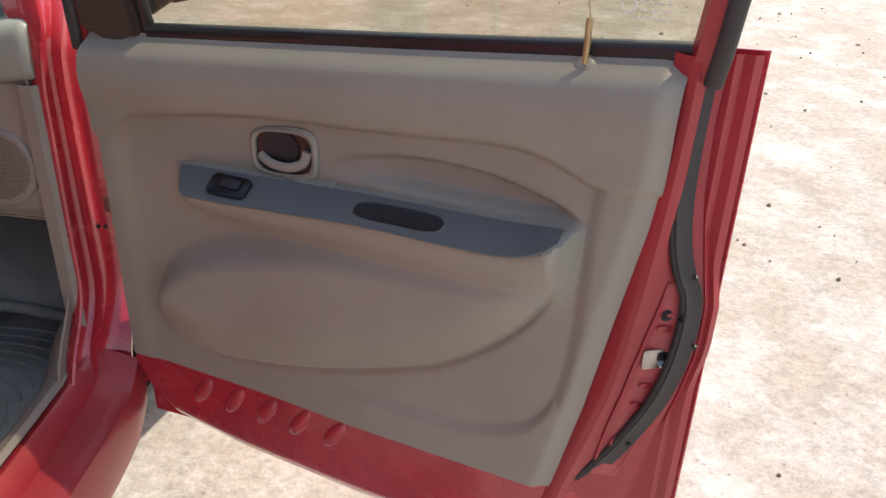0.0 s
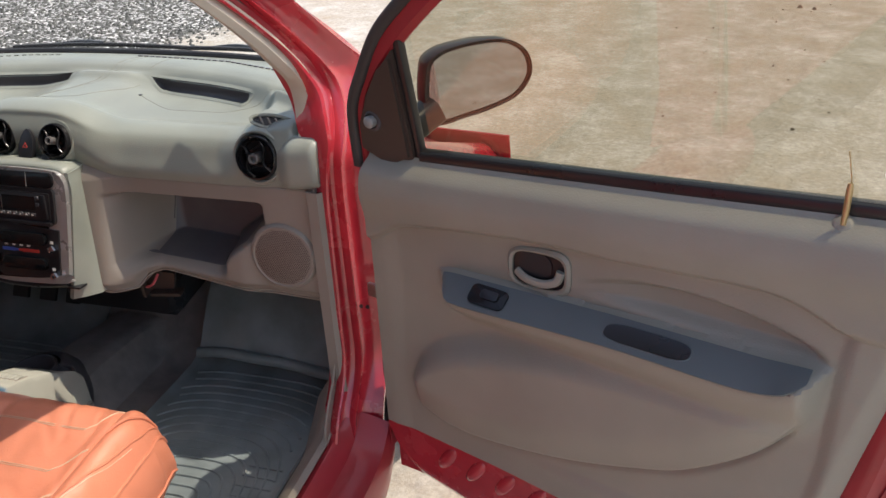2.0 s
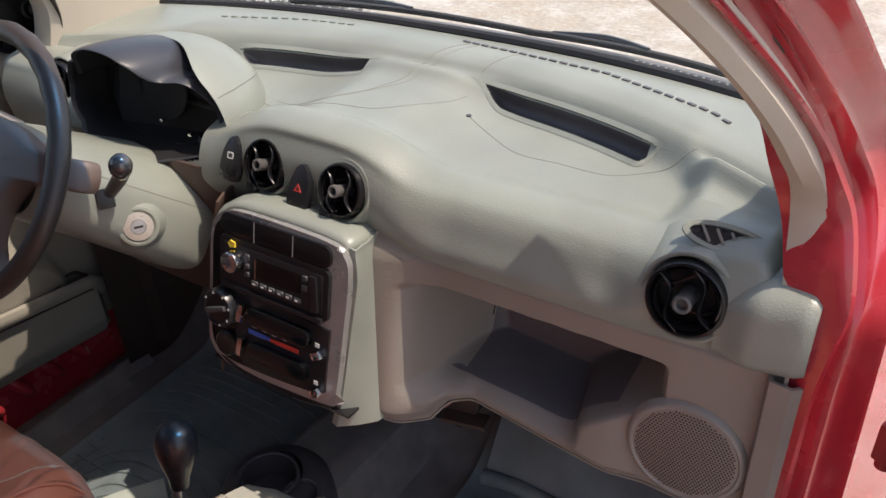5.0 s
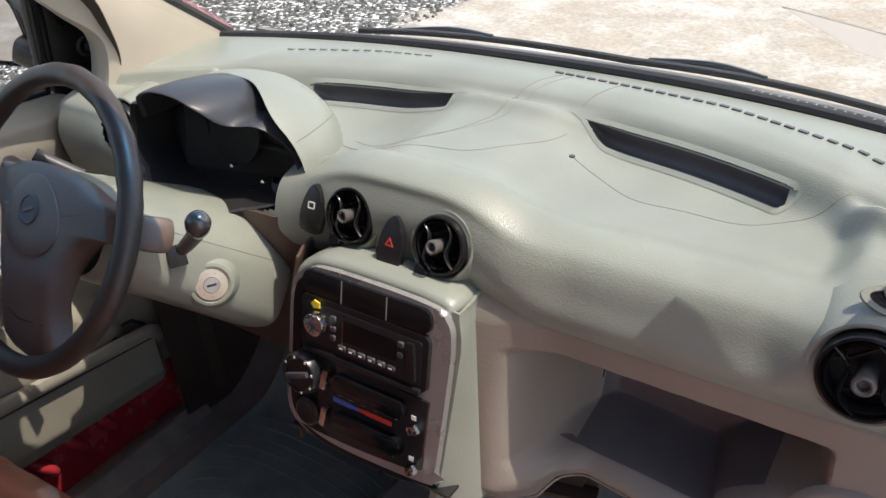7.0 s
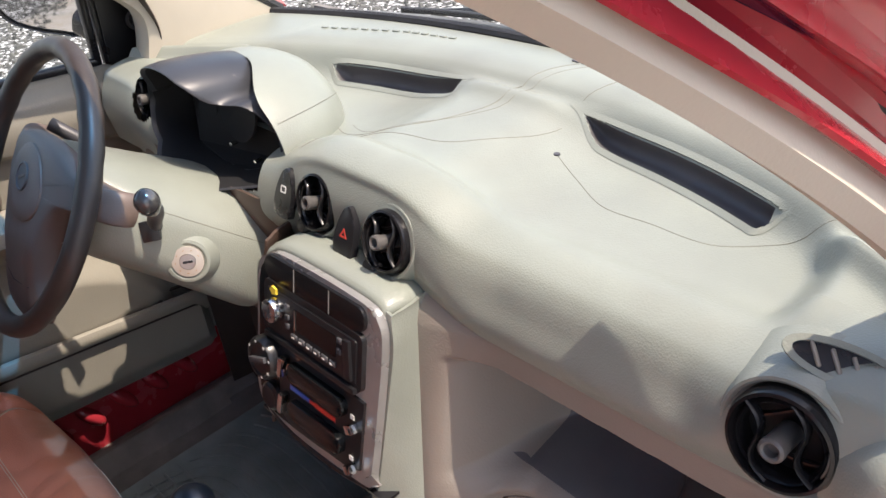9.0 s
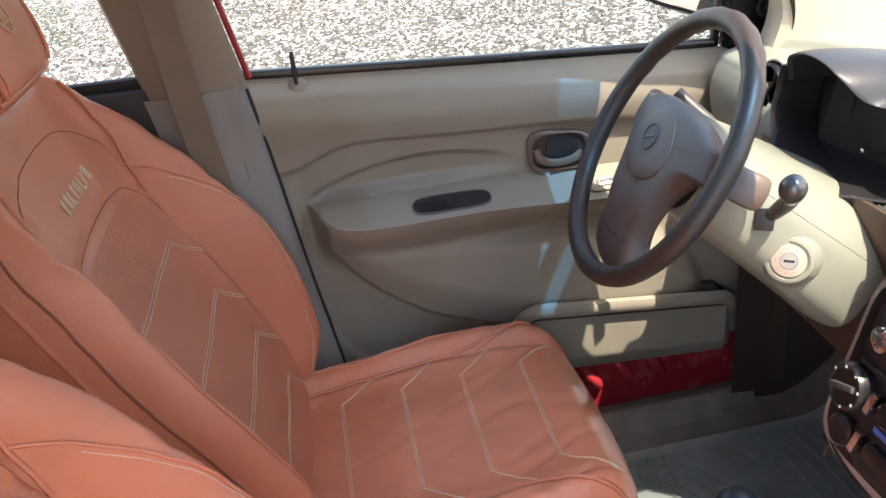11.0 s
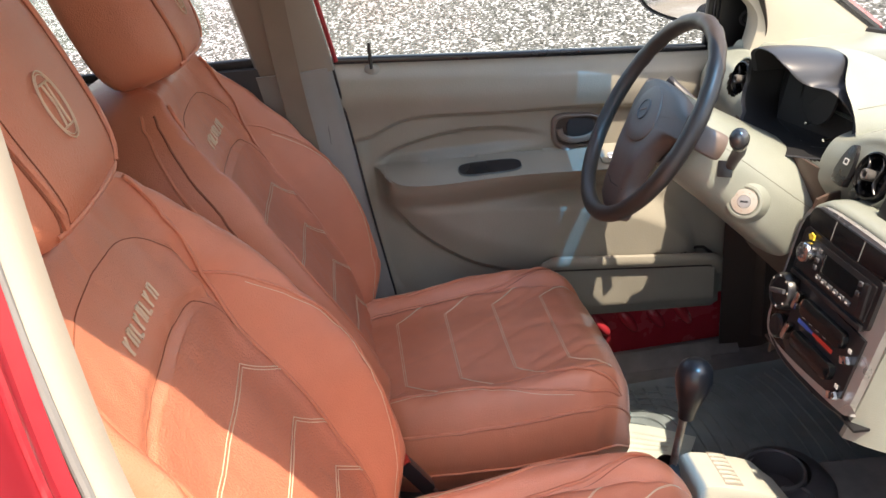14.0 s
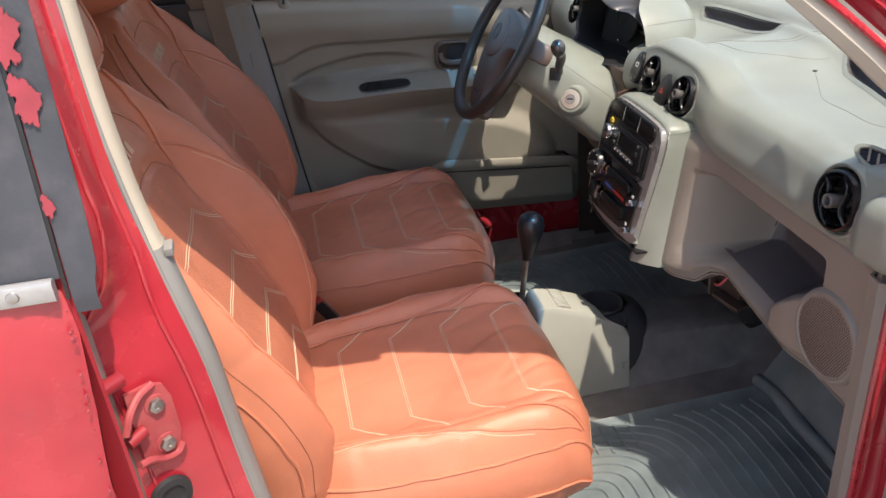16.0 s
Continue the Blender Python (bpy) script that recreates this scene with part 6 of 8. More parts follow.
def column():
    c = thing("steering_column", "pale beige column shroud with ignition lock and stalks", "steering column", at=(-0.32, -0.10, 0.92))
    ax = Vector((0.0, 0.84, -0.54)).normalized()
    def shroud(u, v):
        p = Vector((-0.39, -0.196, 0.974)).lerp(Vector((-0.340, -0.012, 0.838)), v)
        ca, sa = math.cos(2 * math.pi * u), math.sin(2 * math.pi * u)
        wide = lerp_pts([(0, 0.104), (0.06, 0.122), (0.2, 0.136), (0.6, 0.140), (1, 0.146)], v) if ca > 0 else 0.085
        hi = lerp_pts([(0, 0.062), (0.1, 0.066), (0.5, 0.076), (1, 0.092)], v)
        return p + Vector((wide * math.copysign(abs(ca) ** 0.62, ca), 0, 0)) + Vector((0, 0.54, 0.84)) * (hi * math.copysign(abs(sa) ** 0.66, sa)) - Vector((0, 0, 0.03)) * (max(ca, 0) ** 3 * v) - Vector((0, 0, 0.035 * v * max(ca, 0) * max(sa, 0)))
    bm = grid(shroud, 48, 24, closed_u=True)
    sh = part("shroud", bm, M_dash, c, "pale two-piece column shroud")
    part("split_line", tube([shroud(0.06, i / 12) for i in range(13)], 0.0006, 5), M_seamline, sh)
    part("collar", lathe([(0.066, -0.02), (0.070, 0.0), (0.068, 0.026), (0.062, 0.036), (0.04, 0.04)], facing(WC - WN * 0.085, WN), 36), M_dash, c)
    im = facing((-0.2215, -0.1085, 0.875), (0.80, -0.52, 0.28))
    il = part("ignition_surround", lathe([(0.040, -0.020), (0.034, -0.006), (0.029, 0.0005), (0.025, 0.0015), (0.0215, -0.001)], im, 28), M_dash, c, "raised ignition surround")
    part("ignition_ring", lathe([(0.021, -0.004), (0.021, 0.003), (0.011, 0.0045), (0.0105, 0.002)], im, 28), M_copper, il, "pale copper ignition ring with tiny markings")
    part("ignition_barrel", lathe([(0.0105, 0.0), (0.0105, 0.005), (0, 0.0052)], im, 20), M_steel, il)
    part("key_slot", box(im @ pose(0, 0, 0.0052), 0.013, 0.0035, 0.001, 0.0005, 1), M_black, il)
    for k in range(8):
        a = radians(20 + 40 * k)
        part("ignition_mark", box(im @ pose(0.016 * math.cos(a), 0.016 * math.sin(a), 0.0040, 0, 0, math.degrees(a)), 0.0010, 0.0026, 0.0006, 0), M_wood, il, smooth=False)
    st = thing("wiper_stalk", "black wiper stalk with rounded end on the column", "stalk", at=(-0.17, -0.14, 0.98))
    part("lever", tube([(-0.245, -0.125, 0.930), (-0.210, -0.138, 0.955), (-0.175, -0.145, 0.985), (-0.150, -0.158, 1.008)], 0.0105, 12, samples=4, scale=[0.75 + 0.03 * i for i in range(13)]), M_darkgrey, st)
    part("end_knob", lathe([(0.0, -0.022), (0.011, -0.02), (0.0145, -0.006), (0.0150, 0.006), (0.012, 0.016), (0.006, 0.021), (0, 0.022)], facing((-0.142, -0.162, 1.016), (0.5, -0.25, 0.6)), 20), M_stalkend, st, "glossy grey rounded stalk end")
    part("stalk_slot", box(facing((-0.236, -0.138, 0.932), (0.8, -0.5, 0.3)), 0.024, 0.028, 0.01, 0.003), M_black, st)
    s2 = thing("indicator_stalk", "dark indicator stalk behind the steering wheel", "stalk", at=(-0.5, -0.15, 1.0))
    part("lever", tube([(-0.462, -0.100, 0.975), (-0.490, -0.118, 0.996), (-0.508, -0.134, 1.014)], 0.0105, 10, samples=4), M_darkgrey, s2)


column()


# ---- centre stack ----
stack = thing("centre_stack", "satin dark grey centre stack housing radio and heater controls", "centre stack", at=(0.0, -0.08, 0.8))
SN = Vector((0.0, -1.0, 0.245)).normalized()
SC = Vector((-0.006, -0.080, 0.80))
SM = facing(SC, SN)


def st_pt(x, z, h=0.0):
    """A point on the stack's face by car x and height."""
    return SM @ Vector((x - SC.x, (z - SC.z) * 1.03, h))


face = [(-0.118, 0.880), (-0.098, 0.906), (-0.055, 0.917), (0.09, 0.916), (0.122, 0.902), (0.130, 0.872), (0.127, 0.80), (0.120, 0.705), (0.110, 0.684), (-0.05, 0.676), (-0.105, 0.686), (-0.125, 0.72), (-0.122, 0.80)]
fo = [((p.x - SC.x), (p.y - SC.z) * 1.03) for p in spline([(a, b, 0) for a, b in face], 9, True)]
part("bezel", prism(fo, SM @ Matrix.Translation((0, 0, -0.03)), 0.032, 0.016, 5), M_silver, stack, "satin grey curved bezel")
inner = [(x * 0.79 - 0.017, (y - 0.004) * 0.92 + 0.004) for x, y in fo]
part("inner_panel", prism(inner, SM @ Matrix.Translation((0, 0, 0.0015)), 0.0022, 0.0015), M_gloss, stack, "glossy black field round the controls")
# cheeks each side and the slope up to the vents
ZS = (0.645, 0.70, 0.76, 0.82, 0.87, 0.900, 0.908)


def bez(z):
    """Right edge of the bezel (x, y) at height z."""
    p = st_pt(lerp_pts([(0.64, 0.112), (0.69, 0.119), (0.80, 0.127), (0.872, 0.130), (0.904, 0.124)], z), z, -0.012)
    return p.x, p.y


part("cheek", ribbon([[(bez(z)[0] - 0.006, bez(z)[1] + 0.004, z) for z in ZS], [(bez(z)[0] + 0.003, bez(z)[1] + 0.002, z) for z in ZS], [((bez(z)[0] + edge_x(z)) / 2 + 0.004, (bez(z)[1] + edge_y(z)) / 2, z) for z in ZS], [(edge_x(z), edge_y(z) - 0.002, z) for z in ZS], [(edge_x(z) + 0.003, edge_y(z) + 0.01, z) for z in ZS]], 5), M_dash, stack, "pale cheek beside the controls")
part("driver_cheek", ribbon([[(2 * SC.x - bez(z)[0] + 0.010, bez(z)[1] + 0.002, z) for z in ZS], [(2 * SC.x - bez(z)[0] - 0.004, bez(z)[1] + 0.03, z) for z in ZS], [(2 * SC.x - bez(z)[0] - 0.02, bez(z)[1] + 0.12, z) for z in ZS]], 5), M_brownpanel, stack, "dark brown cheek on the driver's side")


def shoulder():
    """Soft vinyl roll round the top of the bezel, running back under the vents."""
    top = [(x, y) for x, y in fo if y > (0.80 - SC.z) * 1.03]
    top.sort(key=lambda p: math.atan2(p[0], p[1] - (0.80 - SC.z) * 1.03))
    bm = bmesh.new()
    rows = []
    for off, h in ((-0.004, -0.010), (0.0015, -0.0085), (0.005, -0.0095), (0.009, -0.014), (0.012, -0.022), (0.0145, -0.040), (0.016, -0.070), (0.017, -0.098), (0.021, -0.112), (0.032, -0.122)):
        row = []
        for i, (x, y) in enumerate(top):
            a, b = top[max(i - 1, 0)], top[min(i + 1, len(top) - 1)]
            t = Vector((b[0] - a[0], b[1] - a[1])).normalized()
            nx, ny = -t.y, t.x
            if nx * x + ny * (y - 0.02) < 0:
                nx, ny = -nx, -ny
            low = sm((0.918 - SC.z) * 1.03, (0.885 - SC.z) * 1.03, y) if x > 0 else sm((0.88 - SC.z) * 1.03, (0.84 - SC.z) * 1.03, y)
            o = off * (1 - low) - 0.012 * low
            row.append(bm.verts.new(SM @ Vector((x + nx * o, y + ny * o, h))))
        rows.append(row)
    for r0, r1 in zip(rows, rows[1:]):
        for i in range(len(top) - 1):
            bm.faces.new((r0[i], r0[i + 1], r1[i + 1], r1[i]))
    return bm


part("stack_brow", shoulder(), M_dash, stack, "pale rounded shoulder between the controls and the vents")
part("stack_foot", thicken(grid(lambda u, v: (-0.12 + 0.26 * u, -0.108 + 0.16 * v, 0.676 - 0.01 * v), 8, 5), 0.004), M_black, stack)
# switch blank strip along the top
pan = part("blank_panel", prism([(x, y) for x, y in rounded(0.200, 0.032, 0.014)], SM @ Matrix.Translation((0.010, (0.896 - SC.z) * 1.03, 0.001)), 0.006, 0.003), M_gloss, stack, "dark switch blanks")
for x in (-0.035, 0.035):
    part("blank_gap", box(SM @ pose(0.010 + x, (0.896 - SC.z) * 1.03, 0.0072, 0, 0, 0), 0.0012, 0.030, 0.0012, 0), M_greytrim, pan, smooth=False)


def radio():
    r = thing("car_radio", "black car radio with chrome volume knob and small buttons", "car radio", at=st_pt(0.015, 0.853))
    c = SM @ Matrix.Translation((0.004 - SC.x, (0.843 - SC.z) * 1.03, 0.002))
    part("surround", frame_ring(rounded(0.200, 0.076, 0.010), rounded(0.182, 0.058, 0.004), c, 0.006), M_black, r, "black mounting frame")
    body = part("faceplate", prism(rounded(0.181, 0.057, 0.004), c, 0.008, 0.002), M_black, r)
    part("display", prism(rounded(0.085, 0.028, 0.002), c @ Matrix.Translation((0.012, 0.006, 0.008)), 0.0008), M_display, body, "dark display")
    kn = c @ Matrix.Translation((-0.066, 0.006, 0.008))
    part("volume_knob", lathe([(0.016, 0), (0.0165, 0.008), (0.015, 0.014), (0.012, 0.0155), (0.0, 0.0145)], kn, 28), M_chrome, body, "chrome volume knob")
    for k in range(5):
        part("knob_groove", box(kn @ pose(0, 0, 0.0155, 0, 0, 36 * k), 0.020, 0.0012, 0.0006, 0), M_darkgrey, body, smooth=False)
    part("sticker", prism([(0.008 * math.cos(a) * (1 if i % 2 else 0.75), 0.006 * math.sin(a) * (1 if i % 2 else 0.75)) for i, a in enumerate([2 * math.pi * i / 10 for i in range(10)])], c @ Matrix.Translation((-0.072, 0.029, 0.008)), 0.003), M_yellow, body, "small yellow sticker")
    for k in range(6):
        part("preset_button", box(c @ pose(-0.028 + 0.0155 * k, -0.018, 0.0095), 0.013, 0.008, 0.004, 0.0015, 1), M_darkgrey, body)
        part("button_mark", box(c @ pose(-0.028 + 0.0155 * k, -0.018, 0.0118), 0.005, 0.002, 0.0005, 0), M_white, body, smooth=False)
    for x, y in ((-0.043, 0.018), (-0.043, 0.004), (-0.043, -0.008), (0.062, 0.018), (0.062, 0.004)):
        part("side_button", box(c @ pose(x, y, 0.0095), 0.009, 0.008, 0.004, 0.0015, 1), M_darkgrey, body)
    part("eject_edge", box(c @ pose(0.078, 0.0, 0.010, 0, 0, 6), 0.012, 0.050, 0.005, 0.002), M_black, body)
    part("bright_line", box(c @ pose(-0.028, -0.001, 0.0093), 0.0014, 0.040, 0.0006, 0), M_chrome, body, smooth=False)
    part("lower_edge", box(c @ pose(0.0, -0.036, 0.007, 0, 0, 0), 0.185, 0.008, 0.010, 0.003), M_black, r)


radio()


def heater():
    h = thing("heater_controls", "black heater panel with sliders, fan dial and red-blue temperature scale", "heater controls", at=st_pt(0, 0.75))
    c = SM @ Matrix.Translation((0.012 - SC.x, (0.752 - SC.z) * 1.03, 0.002))
    base = part("panel", prism([(-0.080, 0.055), (0.095, 0.045), (0.090, -0.052), (0.06, -0.060), (-0.055, -0.066), (-0.078, -0.05)], c, 0.004, 0.002), M_black, h)
    for y, w in ((0.024, 0.115), (-0.030, 0.11)):
        part("slider_pod", prism(rounded(w, 0.026, 0.010), c @ Matrix.Translation((0.008, y, 0.004)), 0.010, 0.004), M_display, base, "glossy slider pod")
        part("slider", box(c @ pose(-0.058, y + 0.002, 0.012, 0, 0, -10), 0.010, 0.030, 0.014, 0.004), M_chrome, base, "bright slider grip")
    for k in range(9):
        mat = M_bluemark if k < 4 else M_redmark
        part("scale_bar", box(c @ pose(-0.046 + 0.0105 * k, -0.004, 0.0052), 0.0105, 0.007 if k not in (3, 4) else 0.005, 0.0008, 0), mat, base, smooth=False)
    for k in range(4):
        part("scale_symbol", box(c @ pose(-0.040 + 0.019 * k, 0.006, 0.0052), 0.008, 0.0035, 0.0008, 0), M_white, base, smooth=False)
    for y in (0.018, -0.040):
        part("end_symbol", box(c @ pose(0.076, y, 0.0052), 0.007, 0.006, 0.0008, 0), M_white, base, smooth=False)
        part("slider", box(c @ pose(0.080, y - 0.012, 0.010, 0, 0, 25), 0.014, 0.012, 0.012, 0.003), M_chrome, base)
    fd = facing(st_pt(-0.086, 0.772, 0.010), SN)
    fan = part("fan_dial", lathe([(0.030, -0.012), (0.030, 0.008), (0.027, 0.014), (0.024, 0.0145), (0.022, 0.012), (0, 0.0125)], fd, 32), M_black, h, "round fan speed dial")
    part("fan_grip", box(fd @ pose(0, 0, 0.015, 0, 0, 20), 0.038, 0.008, 0.008, 0.003), M_darkgrey, fan)
    for k in range(6):
        a = radians(150 - 45 * k)
        part("fan_mark", box(fd @ pose(0.0245 * math.cos(a), 0.0245 * math.sin(a), 0.0146), 0.003, 0.003, 0.0006, 0), M_white, fan, smooth=False)
    lt = part("lower_dial", lathe([(0.020, -0.01), (0.020, 0.006), (0.016, 0.009), (0.0, 0.006)], facing(st_pt(-0.082, 0.714, 0.004), SN), 28), M_black, h, "round lighter socket")
    part("chin", tube([st_pt(-0.108, 0.690, -0.004), st_pt(-0.05, 0.674, -0.002), st_pt(0.05, 0.674, -0.002), st_pt(0.112, 0.682, -0.004)], 0.006, 8, samples=5), M_black, h, "black lower edge bar")


heater()


# ---- seats ----
def seat(cx, label, outer):
    """A front seat in stitched tan covers; outer is 1 when its door is to the right."""
    s = thing("bucket_seat", label, "car seat", "front seats", (cx, -0.55, 0.30))
    F, UPV = Vector((0, 0.925, 0.38)), Vector((0, -0.38, 0.925))
    base = Vector((cx, -0.773, 0.485))
    TALL = 0.765

    def back_w(v):
        return lerp_pts([(0, 0.22), (0.08, 0.245), (0.25, 0.265), (0.5, 0.275), (0.68, 0.274), (0.78, 0.264), (0.86, 0.242), (0.92, 0.210), (0.96, 0.172), (0.985, 0.13), (1.0, 0.08)], v)

    def back_pt(a, v, lift=0.0):
        """Front skin of the backrest: a from -1 to 1 across, v up."""
        w = back_w(v)
        h = TALL * v
        bol = (0.058 + (0.046 if a < 0 else 0.004) * math.exp(-((v - 0.46) / 0.24) ** 2)) * math.exp(-((abs(a) - 0.87) / 0.155) ** 2) * sm(0.02, 0.2, v) * (1 - 0.75 * sm(0.66, 0.97, v))
        cent = 0.006 * math.cos(v * 26) * (1 - abs(a) ** 2) * 0.4
        edge = -0.085 * abs(a) ** 18 - 0.045 * sm(0.93, 1.0, v)
        lum = 0.018 * math.exp(-((v - 0.28) / 0.2) ** 2)
        groove = -0.018 * math.exp(-((abs(a) - 0.685) / 0.026) ** 2) * (1 - sm(0.72, 0.82, v)) - 0.005 * math.exp(-((v - 0.725 + 0.16 * abs(a) ** 3) / 0.012) ** 2) * (abs(a) < 0.66)
        if a > 0:
            groove = -0.034 * math.exp(-((a - 0.765 + 0.05 * sm(0.5, 0.1, v)) / 0.024) ** 2) * sm(0.04, 0.16, v) * (1 - sm(0.70, 0.735, v)) - 0.005 * math.exp(-((v - 0.725 + 0.16 * a ** 3) / 0.012) ** 2) * (a < 0.66)
            groove += 0.012 * math.exp(-((a - 0.70 + 0.05 * sm(0.5, 0.1, v)) / 0.035) ** 2) * sm(0.04, 0.2, v) * (1 - sm(0.66, 0.74, v))
        wr = 0.0024 * noise.noise((a * 4 + cx * 9, v * 9, 1.7)) + 0.0009 * noise.noise((a * 11 + v * 6, v * 19 + cx, 4.2))
        wr -= 0.0030 * max(0.0, 1 - 7 * abs(noise.noise((a * 2.2 + v * 2 + cx, v * 7 - a * 3, 9.1)))) * (0.35 + 0.65 * sm(0.55, 0.75, abs(a)))
        return base + UPV * h + Vector((w * a, 0, 0)) + F * (0.032 + bol + cent + edge + lum + groove + wr + lift)

    def back_all(u, v):
        if u <= 0.7:
            return back_pt(-1 + 2 * u / 0.7, v)
        t = (u - 0.7) / 0.3
        a = 1 - 2 * t
        p, w = back_pt(a, v), back_w(v)
        return base + UPV * (TALL * v) + Vector((w * 0.985 * a, 0, 0)) - F * (0.095 + 0.040 * (1 - abs(a) ** 4) * (1 - 0.5 * v))
    bm = grid(back_all, 150, 110, closed_u=True)
    bmesh.ops.holes_fill(bm, edges=[e for e in bm.edges if e.is_boundary])
    back = part("backrest", bm, M_leather, s, "tan leather backrest with padded bolsters")

    def cush_pt(a, v, lift=0.0):
        """Top skin of the cushion: v from the rear to the front."""
        w = lerp_pts([(0, 0.205), (0.15, 0.235), (0.5, 0.255), (0.8, 0.25), (0.93, 0.225), (1.0, 0.18)], v)
        roll = max(v - 0.84, 0) / 0.16 * radians(100)
        y = -0.80 + 0.515 * min(v, 0.84) + 0.084 * math.sin(roll) - 0.030 * abs(a) ** 3 * sm(0.8, 1, v)
        bol = 0.044 * math.exp(-((abs(a) - 0.84) / 0.16) ** 2) * (1 - 0.5 * sm(0.7, 1, v))
        z = 0.556 + 0.022 * v + bol - 0.062 * abs(a) ** 7 - 0.105 * (1 - math.cos(roll))
        z -= 0.010 * math.exp(-((abs(a) - 0.685) / 0.03) ** 2)
        z -= 0.0036 * max(0.0, 1 - 6 * abs(noise.noise((a * 2.6 + cx, v * 5 + a * 2.5, 3.3)))) * (0.3 + 0.7 * sm(0.5, 0.75, max(abs(a), v)))
        z += 0.0026 * noise.noise((a * 4 + cx * 7, v * 8, 7.7)) + 0.0010 * noise.noise((a * 11 + v * 5, v * 17 + cx, 2.2))
        return Vector((cx + w * a, y, z + lift))

    def cush_all(u, v):
        if u <= 0.62:
            return cush_pt(-1 + 2 * u / 0.62, v)
        t = (u - 0.62) / 0.38
        if t < 0.3:
            p = cush_pt(1, v)
            k = t / 0.3
            return Vector((p.x + 0.010 * math.sin(math.pi * k) - 0.03 * k * k, p.y, p.z + (0.385 - p.z) * k))
        if t > 0.7:
            p = cush_pt(-1, v)
            k = (1 - t) / 0.3
            return Vector((p.x - 0.010 * math.sin(math.pi * k) + 0.03 * k * k, p.y, p.z + (0.385 - p.z) * k))
        a = 1 - 2 * (t - 0.3) / 0.4
        p = cush_pt(a, v)
        return Vector((cx + (p.x - cx) * 0.88, p.y, 0.385))
    bm = grid(cush_all, 160, 96, closed_u=True)
    bmesh.ops.holes_fill(bm, edges=[e for e in bm.edges if e.is_boundary])
    cush = part("cushion", bm, M_leather, s, "tan leather seat cushion with padded bolsters")
    part("centre_panel", grid(lambda u, v: back_pt(-0.655 + 1.31 * u, 0.05 + (0.655 - 0.22 * abs(2 * u - 1) ** 4 + 0.18 * abs(2 * u - 1) ** 4) * v, 0.0007), 60, 60), M_leatherdark, back, "perforated tan leather centre panel")
    # piping and stitching
    fb = lambda pts, lift=0.0012: [back_pt(a, v, lift) for a, v in pts]
    fc = lambda pts, lift=0.0012: [cush_pt(a, v, lift) for a, v in pts]

    def dense(pts, n=8, smooth=True):
        if smooth:
            return [(p.x, p.y) for p in spline([(a, b, 0) for a, b in pts], n)]
        out = []
        for p, q in zip(pts, pts[1:]):
            out += [(p[0] + (q[0] - p[0]) * i / n, p[1] + (q[1] - p[1]) * i / n) for i in range(n)]
        return out + [pts[-1]]
    wide = 1.0 if cx < 0 else 0.4
    # dark tubes draw the shade of the bolster fold and edges
    part("fold_shade", tube(fb(dense([(0.725, 0.10), (0.74, 0.25), (0.765, 0.5), (0.765, 0.70)]), 0.0008), 0.0022 * wide, 6), M_threadshade, back, "dark line for the shade in the fold beside the bolster")
    part("fold_stitch", tube(fb(dense([(0.685, 0.08), (0.70, 0.25), (0.722, 0.5), (0.722, 0.66)]), 0.0008), 0.0007, 5), M_threadshade, back)
    part("edge_shade", tube(fb(dense([(0.955, 0.05), (0.953, 0.3), (0.953, 0.6), (0.945, 0.8), (0.92, 0.92)]), 0.0006), 0.0018 * wide, 6), M_threadshade, back, "dark line for the shade along the bolster edge")
    part("edge_shade", tube(fb(dense([(-0.955, 0.05), (-0.953, 0.3), (-0.953, 0.6), (-0.945, 0.8), (-0.92, 0.92)]), 0.0006), 0.0012, 6), M_threadshade, back)
    for sgn in (-1, 1):
        part("piping", tube(fb(dense([(sgn * 0.70, 0.03), (sgn * 0.69, 0.25), (sgn * 0.685, 0.5), (sgn * 0.69, 0.66), (sgn * 0.72, 0.80), (sgn * 0.80, 0.92)]), 0.003), 0.0030, 6), M_leather, back, "bolster piping")
        part("dark_seam", tube(fb(dense([(sgn * 0.672, 0.03), (sgn * 0.665, 0.25), (sgn * 0.66, 0.5), (sgn * 0.66, 0.60), (sgn * 0.56, 0.695), (sgn * 0.30, 0.722), (0.0, 0.727)]), 0.0004), 0.0008, 5), M_threadshade, back)
        part("dark_seam", tube(fb(dense([(sgn * 0.70, 0.72), (sgn * 0.60, 0.82), (sgn * 0.35, 0.865), (0.0, 0.875)]), 0.0004), 0.0007, 5), M_threadshade, back)
        part("piping", tube(fb(dense([(sgn * 0.74, 0.05), (sgn * 0.80, 0.2), (sgn * 0.86, 0.4), (sgn * 0.84, 0.55), (sgn * 0.76, 0.66), (sgn * 0.70, 0.72)]), 0.0008), 0.0022, 6), M_leather, back)
        part("bolster_stitch", tube(fb(dense([(sgn * 0.725, 0.05), (sgn * 0.785, 0.2), (sgn * 0.845, 0.4), (sgn * 0.825, 0.55), (sgn * 0.745, 0.66)]), 0.0006), 0.0006, 5), M_thread, back)
        part("side_seam", tube(fb(dense([(sgn * 0.975, 0.03), (sgn * 0.975, 0.3), (sgn * 0.975, 0.6), (sgn * 0.97, 0.8), (sgn * 0.95, 0.93)]), 0.001), 0.0032, 6), M_leather, back)
        part("piping", tube(fc(dense([(sgn * 0.68, 0.04), (sgn * 0.675, 0.3), (sgn * 0.685, 0.5), (sgn * 0.72, 0.68), (sgn * 0.80, 0.80), (sgn * 0.93, 0.90)]), 0.003), 0.0030, 6), M_leather, cush, "bolster piping")
